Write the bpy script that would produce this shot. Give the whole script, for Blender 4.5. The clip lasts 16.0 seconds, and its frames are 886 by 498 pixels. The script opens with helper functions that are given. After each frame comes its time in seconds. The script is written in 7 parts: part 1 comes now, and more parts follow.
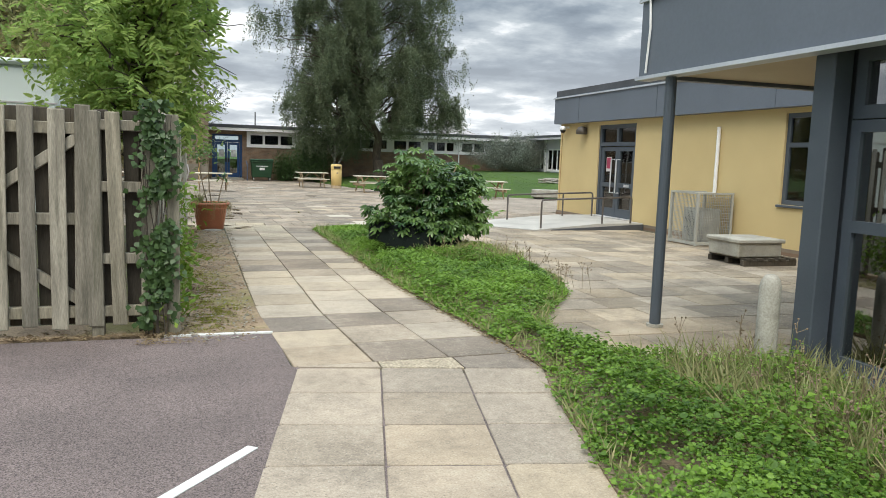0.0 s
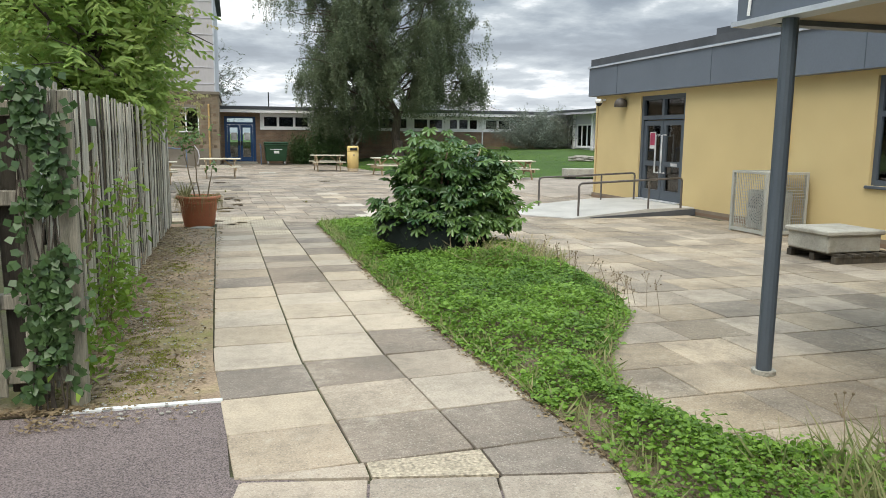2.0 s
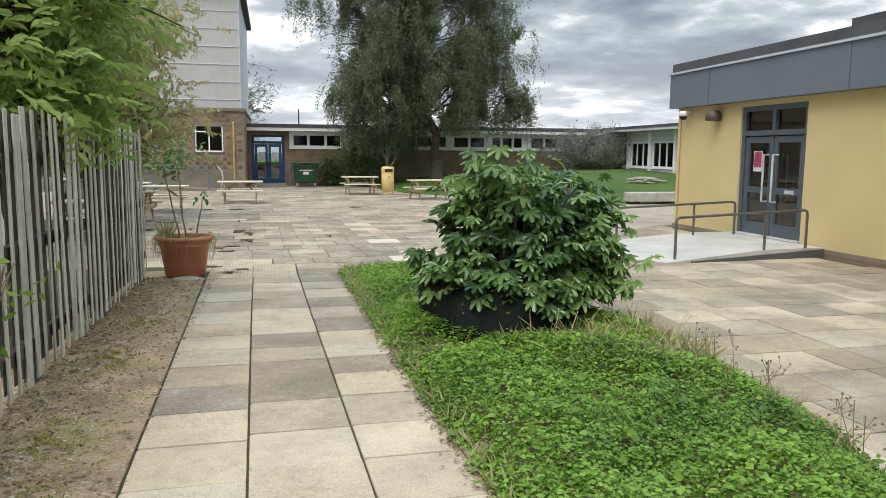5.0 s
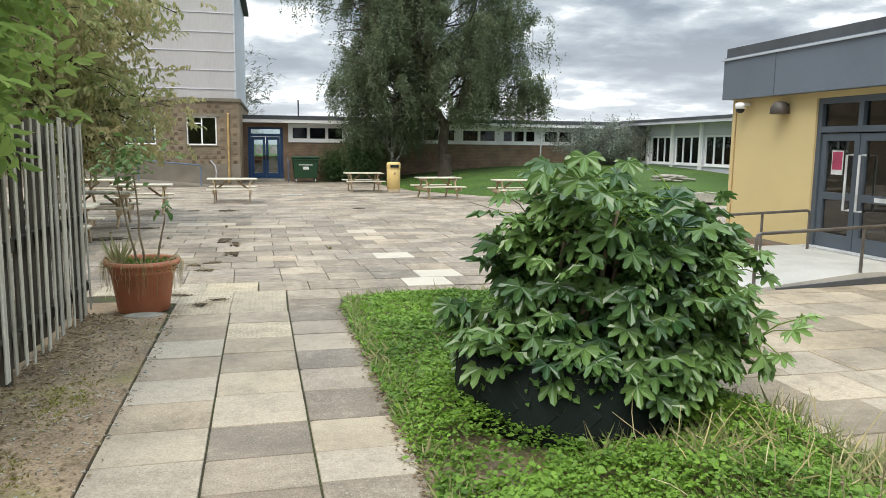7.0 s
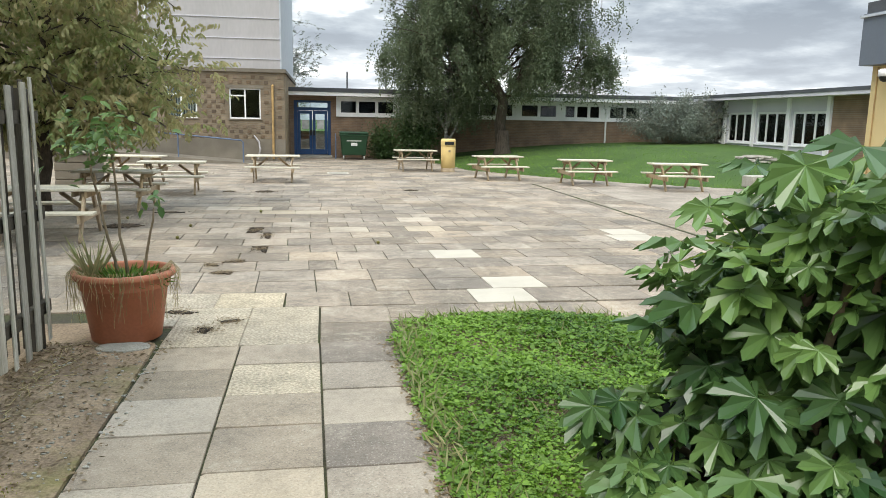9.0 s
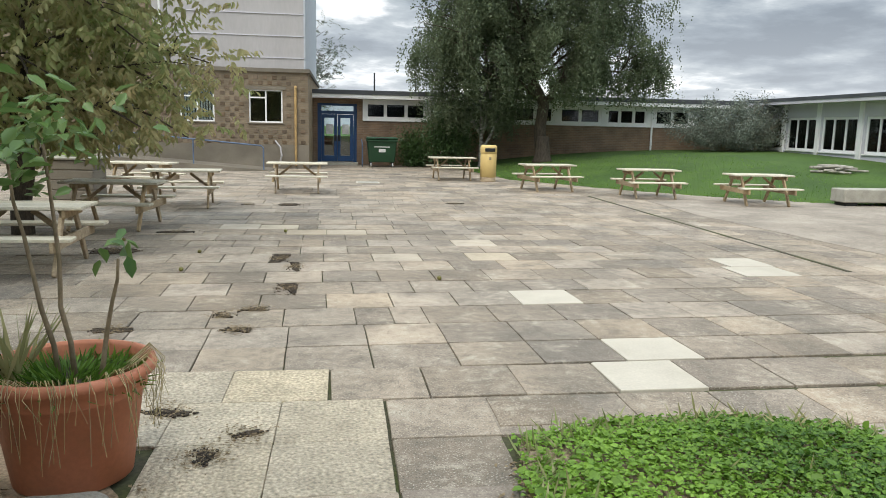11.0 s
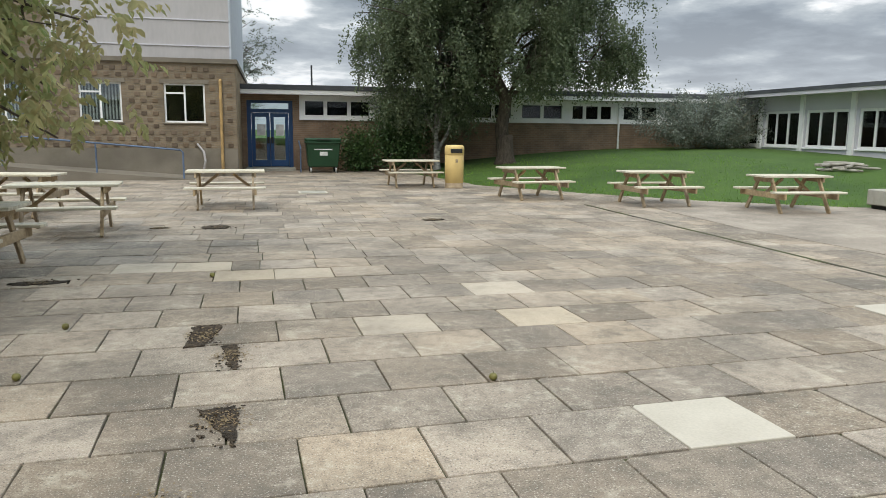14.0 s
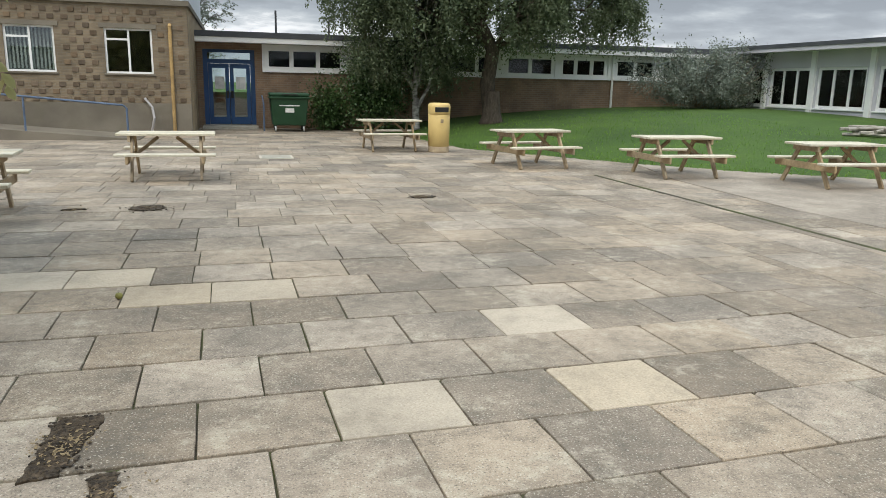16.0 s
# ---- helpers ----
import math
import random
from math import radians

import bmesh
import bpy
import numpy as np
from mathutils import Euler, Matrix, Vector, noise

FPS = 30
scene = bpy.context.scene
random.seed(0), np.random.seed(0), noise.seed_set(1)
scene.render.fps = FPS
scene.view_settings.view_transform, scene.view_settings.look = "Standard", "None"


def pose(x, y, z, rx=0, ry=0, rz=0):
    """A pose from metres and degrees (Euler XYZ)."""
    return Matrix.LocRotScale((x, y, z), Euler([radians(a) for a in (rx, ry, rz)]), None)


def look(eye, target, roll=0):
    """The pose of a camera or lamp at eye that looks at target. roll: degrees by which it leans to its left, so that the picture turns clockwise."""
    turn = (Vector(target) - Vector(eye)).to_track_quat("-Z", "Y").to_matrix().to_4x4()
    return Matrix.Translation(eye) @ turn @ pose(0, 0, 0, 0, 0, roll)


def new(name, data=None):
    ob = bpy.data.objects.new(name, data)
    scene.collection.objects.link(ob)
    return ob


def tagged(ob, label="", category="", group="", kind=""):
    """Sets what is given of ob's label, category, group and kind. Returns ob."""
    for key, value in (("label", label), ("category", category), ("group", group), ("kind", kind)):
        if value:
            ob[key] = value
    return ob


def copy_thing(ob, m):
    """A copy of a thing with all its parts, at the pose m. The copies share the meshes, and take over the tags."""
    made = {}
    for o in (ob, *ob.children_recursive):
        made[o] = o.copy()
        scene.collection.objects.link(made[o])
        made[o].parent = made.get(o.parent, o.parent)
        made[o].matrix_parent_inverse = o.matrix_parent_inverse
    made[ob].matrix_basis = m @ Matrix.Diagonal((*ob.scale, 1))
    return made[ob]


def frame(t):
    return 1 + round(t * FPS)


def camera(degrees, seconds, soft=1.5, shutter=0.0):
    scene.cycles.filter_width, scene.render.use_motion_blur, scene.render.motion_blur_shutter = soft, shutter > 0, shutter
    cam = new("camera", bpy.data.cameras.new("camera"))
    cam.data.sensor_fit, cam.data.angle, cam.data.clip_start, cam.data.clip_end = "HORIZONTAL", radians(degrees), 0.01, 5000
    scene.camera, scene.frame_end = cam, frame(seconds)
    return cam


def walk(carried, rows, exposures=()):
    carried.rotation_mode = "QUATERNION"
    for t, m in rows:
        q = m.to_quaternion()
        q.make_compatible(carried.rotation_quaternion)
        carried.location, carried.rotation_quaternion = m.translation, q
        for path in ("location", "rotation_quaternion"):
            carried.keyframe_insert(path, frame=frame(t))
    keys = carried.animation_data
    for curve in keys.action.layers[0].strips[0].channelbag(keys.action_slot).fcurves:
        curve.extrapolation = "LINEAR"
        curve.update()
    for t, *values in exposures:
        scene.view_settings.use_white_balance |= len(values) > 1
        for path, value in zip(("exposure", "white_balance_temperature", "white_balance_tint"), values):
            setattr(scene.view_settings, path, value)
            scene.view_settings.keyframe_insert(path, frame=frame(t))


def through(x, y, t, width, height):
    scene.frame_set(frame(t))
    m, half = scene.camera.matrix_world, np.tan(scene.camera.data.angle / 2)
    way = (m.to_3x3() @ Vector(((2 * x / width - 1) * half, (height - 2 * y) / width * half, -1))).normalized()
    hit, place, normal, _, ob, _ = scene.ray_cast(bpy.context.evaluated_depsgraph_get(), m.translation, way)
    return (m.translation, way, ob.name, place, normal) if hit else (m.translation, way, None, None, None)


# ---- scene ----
cam = camera(61.5, 16.0, soft=0.75)
PATH = [
    (0, (0.084, 0.305, 1.634), (0.682, 2.198, 1.392), 1.9),
    (0.5, (0.272, 0.879, 1.64), (0.875, 2.762, 1.34), 2.1),
    (1, (0.46, 1.325, 1.67), (1.037, 3.21, 1.337), 1.6),
    (1.5, (0.584, 1.821, 1.685), (1.135, 3.715, 1.357), 0.9),
    (2, (0.751, 2.356, 1.691), (1.283, 4.26, 1.389), 0.6),
    (2.5, (0.86, 2.885, 1.686), (1.366, 4.801, 1.42), 0.7),
    (3, (1.009, 3.475, 1.701), (1.496, 5.401, 1.477), 1.1),
    (3.5, (1.14, 4.017, 1.725), (1.586, 5.954, 1.504), 1.8),
    (4, (1.171, 4.559, 1.724), (1.603, 6.495, 1.471), 1.1),
    (4.2, (1.201, 4.782, 1.715), (1.638, 6.717, 1.458), 0.8),
    (6.5, (1.464, 7.53, 1.791), (1.908, 9.465, 1.547), 0.3),
    (7, (1.518, 8.064, 1.821), (1.955, 9.996, 1.546), 0.7),
    (7.5, (1.6, 8.648, 1.763), (2.049, 10.573, 1.458), 0.6),
    (8, (1.723, 9.251, 1.727), (2.21, 11.158, 1.371), 0.5),
    (8.5, (1.757, 9.838, 1.761), (2.115, 11.775, 1.417), 0.9),
    (8.7, (1.733, 10.055, 1.776), (2.059, 11.999, 1.437), 1.0),
    (10.8, (1.457, 12.758, 1.701), (1.748, 14.807, 1.347), 1.3),
    (11, (1.378, 12.997, 1.686), (1.656, 15.051, 1.348), 1.3),
    (11.5, (1.266, 13.6, 1.655), (1.475, 15.667, 1.352), 0.8),
    (12, (1.186, 14.244, 1.642), (1.347, 16.315, 1.328), 0),
    (12.5, (1.132, 14.855, 1.629), (1.48, 16.899, 1.293), 0.5),
    (13, (1.108, 15.54, 1.619), (1.588, 17.558, 1.289), 1.5),
    (13.5, (1.046, 16.152, 1.587), (1.522, 18.171, 1.268), 1.3),
    (14, (1.108, 16.771, 1.556), (1.574, 18.792, 1.226), 0.6),
    (14.5, (1.16, 17.379, 1.562), (1.625, 19.395, 1.202), 0.1),
    (15, (1.234, 17.974, 1.566), (1.724, 19.974, 1.151), 0.3),
    (15.5, (1.315, 18.598, 1.562), (1.838, 20.58, 1.108), 0.8),
    (16, (1.363, 19.19, 1.571), (1.905, 21.168, 1.121), 1.2),
]
walk(cam, [(t, look(eye, target, roll)) for t, eye, target, roll in PATH],
     exposures=[(0, 0.05), (1.5, 0.1), (3, -0.02), (4, 0.0), (7, 0.2), (8.5, 0.28), (11, 0.02), (13.5, -0.14), (16, -0.12)])

# ---- world and light ----
def node_link(nt, a, b):
    nt.links.new(a, b)


def make_world():
    w = bpy.data.worlds.new("sky")
    scene.world = w
    w.use_nodes = True
    nt = w.node_tree
    nt.nodes.clear()
    N = nt.nodes.new
    out, bg, sky = N("ShaderNodeOutputWorld"), N("ShaderNodeBackground"), N("ShaderNodeTexSky")
    sky.sky_type, sky.sun_disc = "NISHITA", False
    sky.sun_elevation, sky.sun_rotation = radians(SUN_UP), radians(SUN_ROUND)
    tc, sep = N("ShaderNodeTexCoord"), N("ShaderNodeSeparateXYZ")
    nt.links.new(tc.outputs["Generated"], sep.inputs[0])
    up = N("ShaderNodeMath"); up.operation = "MAXIMUM"; up.inputs[1].default_value = 0.0
    nt.links.new(sep.outputs[2], up.inputs[0])
    add = N("ShaderNodeMath"); add.operation = "ADD"; add.inputs[1].default_value = 0.15
    nt.links.new(up.outputs[0], add.inputs[0])
    dx, dy = N("ShaderNodeMath"), N("ShaderNodeMath")
    for d, k in ((dx, 0), (dy, 1)):
        d.operation = "DIVIDE"
        nt.links.new(sep.outputs[k], d.inputs[0]); nt.links.new(add.outputs[0], d.inputs[1])
    comb = N("ShaderNodeCombineXYZ")
    comb.inputs[2].default_value = 4.3
    nt.links.new(dx.outputs[0], comb.inputs[0]); nt.links.new(dy.outputs[0], comb.inputs[1])
    big, small = N("ShaderNodeTexNoise"), N("ShaderNodeTexNoise")
    for n, s, det in ((big, 0.8, 4.0), (small, 2.4, 7.0)):
        n.inputs["Scale"].default_value, n.inputs["Detail"].default_value = s, det
        n.inputs["Roughness"].default_value = 0.56
        nt.links.new(comb.outputs[0], n.inputs["Vector"])
    # grey bellies and white edges of the cloud
    tone = N("ShaderNodeValToRGB")
    cr = tone.color_ramp
    cr.elements[0].position, cr.elements[0].color = 0.41, (1.1, 1.13, 1.15, 1)
    cr.elements[1].position, cr.elements[1].color = 0.6, (0.21, 0.26, 0.32, 1)
    e = cr.elements.new(0.47); e.color = (0.52, 0.585, 0.635, 1)
    e = cr.elements.new(0.54); e.color = (0.3, 0.36, 0.425, 1)
    mixn = N("ShaderNodeMix"); mixn.inputs[0].default_value = 0.5
    nt.links.new(big.outputs["Fac"], mixn.inputs[2]); nt.links.new(small.outputs["Fac"], mixn.inputs[3])
    nt.links.new(mixn.outputs[0], tone.inputs[0])
    # paler towards the horizon
    hor = N("ShaderNodeMapRange")
    hor.inputs[1].default_value, hor.inputs[2].default_value = 0.0, 0.2
    hor.inputs[3].default_value, hor.inputs[4].default_value = 0.5, 0.0
    nt.links.new(up.outputs[0], hor.inputs[0])
    pale = N("ShaderNodeMix"); pale.data_type = "RGBA"
    pale.inputs[7].default_value = (0.88, 0.91, 0.94, 1)
    nt.links.new(hor.outputs[0], pale.inputs[0]); nt.links.new(tone.outputs[0], pale.inputs[6])
    # a little clear sky between the clouds
    clear = N("ShaderNodeMapRange")
    clear.inputs[1].default_value, clear.inputs[2].default_value = 0.30, 0.37
    clear.inputs[3].default_value, clear.inputs[4].default_value = 0.7, 0.0
    nt.links.new(mixn.outputs[0], clear.inputs[0])
    scale = N("ShaderNodeMix"); scale.data_type = "RGBA"; scale.blend_type = "MULTIPLY"
    scale.inputs[0].default_value = 1.0; scale.inputs[7].default_value = (0.1, 0.1, 0.1, 1)
    nt.links.new(sky.outputs[0], scale.inputs[6])
    final = N("ShaderNodeMix"); final.data_type = "RGBA"
    nt.links.new(clear.outputs[0], final.inputs[0])
    nt.links.new(pale.outputs[2], final.inputs[6]); nt.links.new(scale.outputs[2], final.inputs[7])
    # the cloud cover is brightest overhead
    zen = N("ShaderNodeMapRange")
    zen.inputs[1].default_value, zen.inputs[2].default_value, zen.inputs[3].default_value, zen.inputs[4].default_value = 0.3, 0.8, 1.0, 3.9
    nt.links.new(up.outputs[0], zen.inputs[0])
    over = N("ShaderNodeVectorMath"); over.operation = "SCALE"
    nt.links.new(final.outputs[2], over.inputs[0]); nt.links.new(zen.outputs[0], over.inputs["Scale"])
    nt.links.new(over.outputs[0], bg.inputs[0])
    bg.inputs[1].default_value = SKY
    nt.links.new(bg.outputs[0], out.inputs[0])


SKY, SUN, SUN_UP, SUN_ROUND = 1.05, 2.3, 56, 214
make_world()
lamp = bpy.data.lights.new("sun", "SUN")
lamp.energy, lamp.angle, lamp.color = SUN, radians(40), (1.0, 0.93, 0.80)
sun = new("sun", lamp)
sun.matrix_world = look((0, 0, 30), (0 - math.sin(radians(SUN_ROUND)) * 30 * math.cos(radians(SUN_UP)), 0 - math.cos(radians(SUN_ROUND)) * 30 * math.cos(radians(SUN_UP)), 30 - 30 * math.sin(radians(SUN_UP))))
scene.view_settings.exposure = 0.0


# ---- materials ----
def material(name, colour, rough=0.8, metal=0.0, dark=None, scale=3.0, fine=60.0, grain=0.12, bump=0.15, bump_scale=120.0, piece=0.0, spots=0.0, spot_colour=(0.05, 0.05, 0.04), spot_scale=1.2, stretch=(1, 1, 1), spec=0.4, lichen=0.0):
    """Two scales of variation, spots of dirt, a tone for each piece, and fine relief."""
    m = bpy.data.materials.new(name)
    m.use_nodes = True
    nt = m.node_tree
    b = nt.nodes["Principled BSDF"]
    N, L = nt.nodes.new, nt.links.new
    geo = N("ShaderNodeNewGeometry")
    mp = N("ShaderNodeMapping"); mp.inputs["Scale"].default_value = stretch
    L(geo.outputs["Position"], mp.inputs["Vector"])
    n1, n2, n3 = N("ShaderNodeTexNoise"), N("ShaderNodeTexNoise"), N("ShaderNodeTexNoise")
    for n, s in ((n1, scale), (n2, fine), (n3, bump_scale)):
        n.inputs["Scale"].default_value, n.inputs["Detail"].default_value = s, 5.0
        L(mp.outputs[0], n.inputs["Vector"])
    dark = dark or tuple(c * 0.6 for c in colour)
    ramp = N("ShaderNodeMapRange"); ramp.inputs[1].default_value, ramp.inputs[2].default_value = 0.35, 0.68
    L(n1.outputs["Fac"], ramp.inputs[0])
    mix = N("ShaderNodeMix"); mix.data_type = "RGBA"
    mix.inputs[6].default_value, mix.inputs[7].default_value = (*colour, 1), (*dark, 1)
    L(ramp.outputs[0], mix.inputs[0])
    col = mix.outputs[2]
    if piece:
        oi = N("ShaderNodeObjectInfo")
        s1 = N("ShaderNodeMath"); s1.operation = "ADD"
        L(oi.outputs["Random"], s1.inputs[0]); L(geo.outputs["Random Per Island"], s1.inputs[1])
        fr = N("ShaderNodeMath"); fr.operation = "FRACT"; L(s1.outputs[0], fr.inputs[0])
        mr = N("ShaderNodeMapRange"); mr.inputs[3].default_value, mr.inputs[4].default_value = 1 - piece, 1 + piece
        L(fr.outputs[0], mr.inputs[0])
        hsv = N("ShaderNodeHueSaturation"); L(mr.outputs[0], hsv.inputs["Value"]); L(col, hsv.inputs["Color"])
        sat = N("ShaderNodeMapRange"); sat.inputs[3].default_value, sat.inputs[4].default_value = 0.88, 1.12
        f2 = N("ShaderNodeMath"); f2.operation = "MULTIPLY"; f2.inputs[1].default_value = 7.31
        f3 = N("ShaderNodeMath"); f3.operation = "FRACT"
        L(fr.outputs[0], f2.inputs[0]); L(f2.outputs[0], f3.inputs[0]); L(f3.outputs[0], sat.inputs[0])
        L(sat.outputs[0], hsv.inputs["Saturation"])
        col = hsv.outputs[0]
    gr = N("ShaderNodeMapRange"); gr.inputs[1].default_value, gr.inputs[2].default_value = 0.3, 0.7
    gr.inputs[3].default_value, gr.inputs[4].default_value = 1 - grain, 1 + grain
    L(n2.outputs["Fac"], gr.inputs[0])
    h2 = N("ShaderNodeHueSaturation"); L(gr.outputs[0], h2.inputs["Value"]); L(col, h2.inputs["Color"])
    col = h2.outputs[0]
    if spots:
        n4 = N("ShaderNodeTexNoise"); n4.inputs["Scale"].default_value, n4.inputs["Detail"].default_value = spot_scale, 8.0
        n4.inputs["Roughness"].default_value = 0.65
        L(mp.outputs[0], n4.inputs["Vector"])
        sr = N("ShaderNodeMapRange"); sr.inputs[1].default_value, sr.inputs[2].default_value = 0.52, 0.72
        sr.inputs[4].default_value = spots
        L(n4.outputs["Fac"], sr.inputs[0])
        m3 = N("ShaderNodeMix"); m3.data_type = "RGBA"; m3.inputs[7].default_value = (*spot_colour, 1)
        L(sr.outputs[0], m3.inputs[0]); L(col, m3.inputs[6])
        col = m3.outputs[2]
    if lichen:
        n5 = N("ShaderNodeTexNoise"); n5.inputs["Scale"].default_value, n5.inputs["Detail"].default_value = 11.0, 9.0
        n5.inputs["Roughness"].default_value = 0.7
        L(mp.outputs[0], n5.inputs["Vector"])
        n6 = N("ShaderNodeTexNoise"); n6.inputs["Scale"].default_value, n6.inputs["Detail"].default_value = 1.9, 4.0
        L(mp.outputs[0], n6.inputs["Vector"])
        s6 = N("ShaderNodeMath"); s6.operation = "MULTIPLY_ADD"; s6.inputs[1].default_value = 0.7
        L(n6.outputs["Fac"], s6.inputs[0]); L(n5.outputs["Fac"], s6.inputs[2])
        for lo, hi, c in ((0.90, 1.08, (0.56, 0.50, 0.39)), (0.86, 0.66, (0.10, 0.088, 0.07))):
            r5 = N("ShaderNodeMapRange"); r5.inputs[1].default_value, r5.inputs[2].default_value = lo, hi
            r5.inputs[4].default_value = lichen
            L(s6.outputs[0], r5.inputs[0])
            m5 = N("ShaderNodeMix"); m5.data_type = "RGBA"; m5.inputs[7].default_value = (*c, 1)
            L(r5.outputs[0], m5.inputs[0]); L(col, m5.inputs[6])
            col = m5.outputs[2]
        # pale and dark grit showing at the worn face
        n7 = N("ShaderNodeTexNoise"); n7.inputs["Scale"].default_value, n7.inputs["Detail"].default_value = 95.0, 2.0
        L(geo.outputs["Position"], n7.inputs["Vector"])
        for lo, hi, c, k in ((0.6, 0.7, (0.6, 0.55, 0.46), 1.3), (0.41, 0.3, (0.07, 0.062, 0.05), 1.4)):
            r7 = N("ShaderNodeMapRange"); r7.inputs[1].default_value, r7.inputs[2].default_value = lo, hi
            r7.inputs[4].default_value = min(0.9, lichen * k)
            L(n7.outputs["Fac"], r7.inputs[0])
            m7 = N("ShaderNodeMix"); m7.data_type = "RGBA"; m7.inputs[7].default_value = (*c, 1)
            L(r7.outputs[0], m7.inputs[0]); L(col, m7.inputs[6])
            col = m7.outputs[2]
    L(col, b.inputs["Base Color"])
    b.inputs["Roughness"].default_value, b.inputs["Metallic"].default_value = rough, metal
    b.inputs["Specular IOR Level"].default_value = spec
    if bump:
        bp = N("ShaderNodeBump"); bp.inputs["Strength"].default_value, bp.inputs["Distance"].default_value = bump, 0.01
        L(n3.outputs["Fac"], bp.inputs["Height"]); L(bp.outputs[0], b.inputs["Normal"])
    return m


def leaf_material(name, colour, other, rough=0.5, through=0.35, spec=0.35):
    m = bpy.data.materials.new(name)
    m.use_nodes = True
    nt = m.node_tree
    N, L = nt.nodes.new, nt.links.new
    b = nt.nodes["Principled BSDF"]
    geo, oi = N("ShaderNodeNewGeometry"), N("ShaderNodeObjectInfo")
    s1, fr = N("ShaderNodeMath"), N("ShaderNodeMath")
    s1.operation, fr.operation = "ADD", "FRACT"
    L(oi.outputs["Random"], s1.inputs[0]); L(geo.outputs["Random Per Island"], s1.inputs[1]); L(s1.outputs[0], fr.inputs[0])
    n1 = N("ShaderNodeTexNoise"); n1.inputs["Scale"].default_value = 0.9
    L(geo.outputs["Position"], n1.inputs["Vector"])
    mm = N("ShaderNodeMath"); mm.operation = "MULTIPLY_ADD"; mm.inputs[1].default_value = 0.55
    sc = N("ShaderNodeMapRange"); sc.inputs[1].default_value, sc.inputs[2].default_value = 0.35, 0.65
    sc.inputs[3].default_value, sc.inputs[4].default_value = 0.0, 0.45
    L(n1.outputs["Fac"], sc.inputs[0]); L(fr.outputs[0], mm.inputs[0]); L(sc.outputs[0], mm.inputs[2])
    mix = N("ShaderNodeMix"); mix.data_type = "RGBA"
    mix.inputs[6].default_value, mix.inputs[7].default_value = (*colour, 1), (*other, 1)
    L(mm.outputs[0], mix.inputs[0]); L(mix.outputs[2], b.inputs["Base Color"])
    b.inputs["Roughness"].default_value = rough
    b.inputs["Specular IOR Level"].default_value = spec
    tr = N("ShaderNodeBsdfTranslucent")
    L(mix.outputs[2], tr.inputs["Color"])
    ms = N("ShaderNodeMixShader"); ms.inputs[0].default_value = through
    L(b.outputs[0], ms.inputs[1]); L(tr.outputs[0], ms.inputs[2])
    L(ms.outputs[0], nt.nodes["Material Output"].inputs[0])
    return m


def brick_material(name, c1, c2, mortar, facing):
    m = bpy.data.materials.new(name)
    m.use_nodes = True
    nt = m.node_tree
    N, L = nt.nodes.new, nt.links.new
    b = nt.nodes["Principled BSDF"]
    geo, sep, comb = N("ShaderNodeNewGeometry"), N("ShaderNodeSeparateXYZ"), N("ShaderNodeCombineXYZ")
    L(geo.outputs["Position"], sep.inputs[0])
    L(sep.outputs[0 if facing == "y" else 1], comb.inputs[0]); L(sep.outputs[2], comb.inputs[1])
    br = N("ShaderNodeTexBrick")
    br.inputs["Scale"].default_value = 1.0
    br.inputs["Brick Width"].default_value, br.inputs["Row Height"].default_value = 0.225, 0.075
    br.inputs["Mortar Size"].default_value = 0.009
    br.inputs["Color1"].default_value, br.inputs["Color2"].default_value, br.inputs["Mortar"].default_value = (*c1, 1), (*c2, 1), (*mortar, 1)
    L(comb.outputs[0], br.inputs["Vector"])
    n1 = N("ShaderNodeTexNoise"); n1.inputs["Scale"].default_value, n1.inputs["Detail"].default_value = 1.6, 7.0
    L(geo.outputs["Position"], n1.inputs["Vector"])
    mr = N("ShaderNodeMapRange"); mr.inputs[1].default_value, mr.inputs[2].default_value, mr.inputs[3].default_value, mr.inputs[4].default_value = 0.3, 0.7, 0.72, 1.2
    L(n1.outputs["Fac"], mr.inputs[0])
    h = N("ShaderNodeHueSaturation"); L(mr.outputs[0], h.inputs["Value"]); L(br.outputs["Color"], h.inputs["Color"])
    L(h.outputs[0], b.inputs["Base Color"])
    b.inputs["Roughness"].default_value = 0.9
    bp = N("ShaderNodeBump"); bp.inputs["Strength"].default_value, bp.inputs["Distance"].default_value = 0.5, 0.008
    bp.invert = True
    L(br.outputs["Fac"], bp.inputs["Height"]); L(bp.outputs[0], b.inputs["Normal"])
    return m


def glass_material(name, tint=(0.75, 0.82, 0.82), index=2.1):
    m = bpy.data.materials.new(name)
    m.use_nodes = True
    nt = m.node_tree
    N, L = nt.nodes.new, nt.links.new
    nt.nodes.remove(nt.nodes["Principled BSDF"])
    gl, tr, ms, fr = N("ShaderNodeBsdfGlossy"), N("ShaderNodeBsdfTransparent"), N("ShaderNodeMixShader"), N("ShaderNodeFresnel")
    gl.inputs["Roughness"].default_value = 0.02
    tr.inputs["Color"].default_value = (*tint, 1)
    fr.inputs[0].default_value = index
    L(fr.outputs[0], ms.inputs[0]); L(tr.outputs[0], ms.inputs[1]); L(gl.outputs[0], ms.inputs[2])
    L(ms.outputs[0], nt.nodes["Material Output"].inputs[0])
    return m


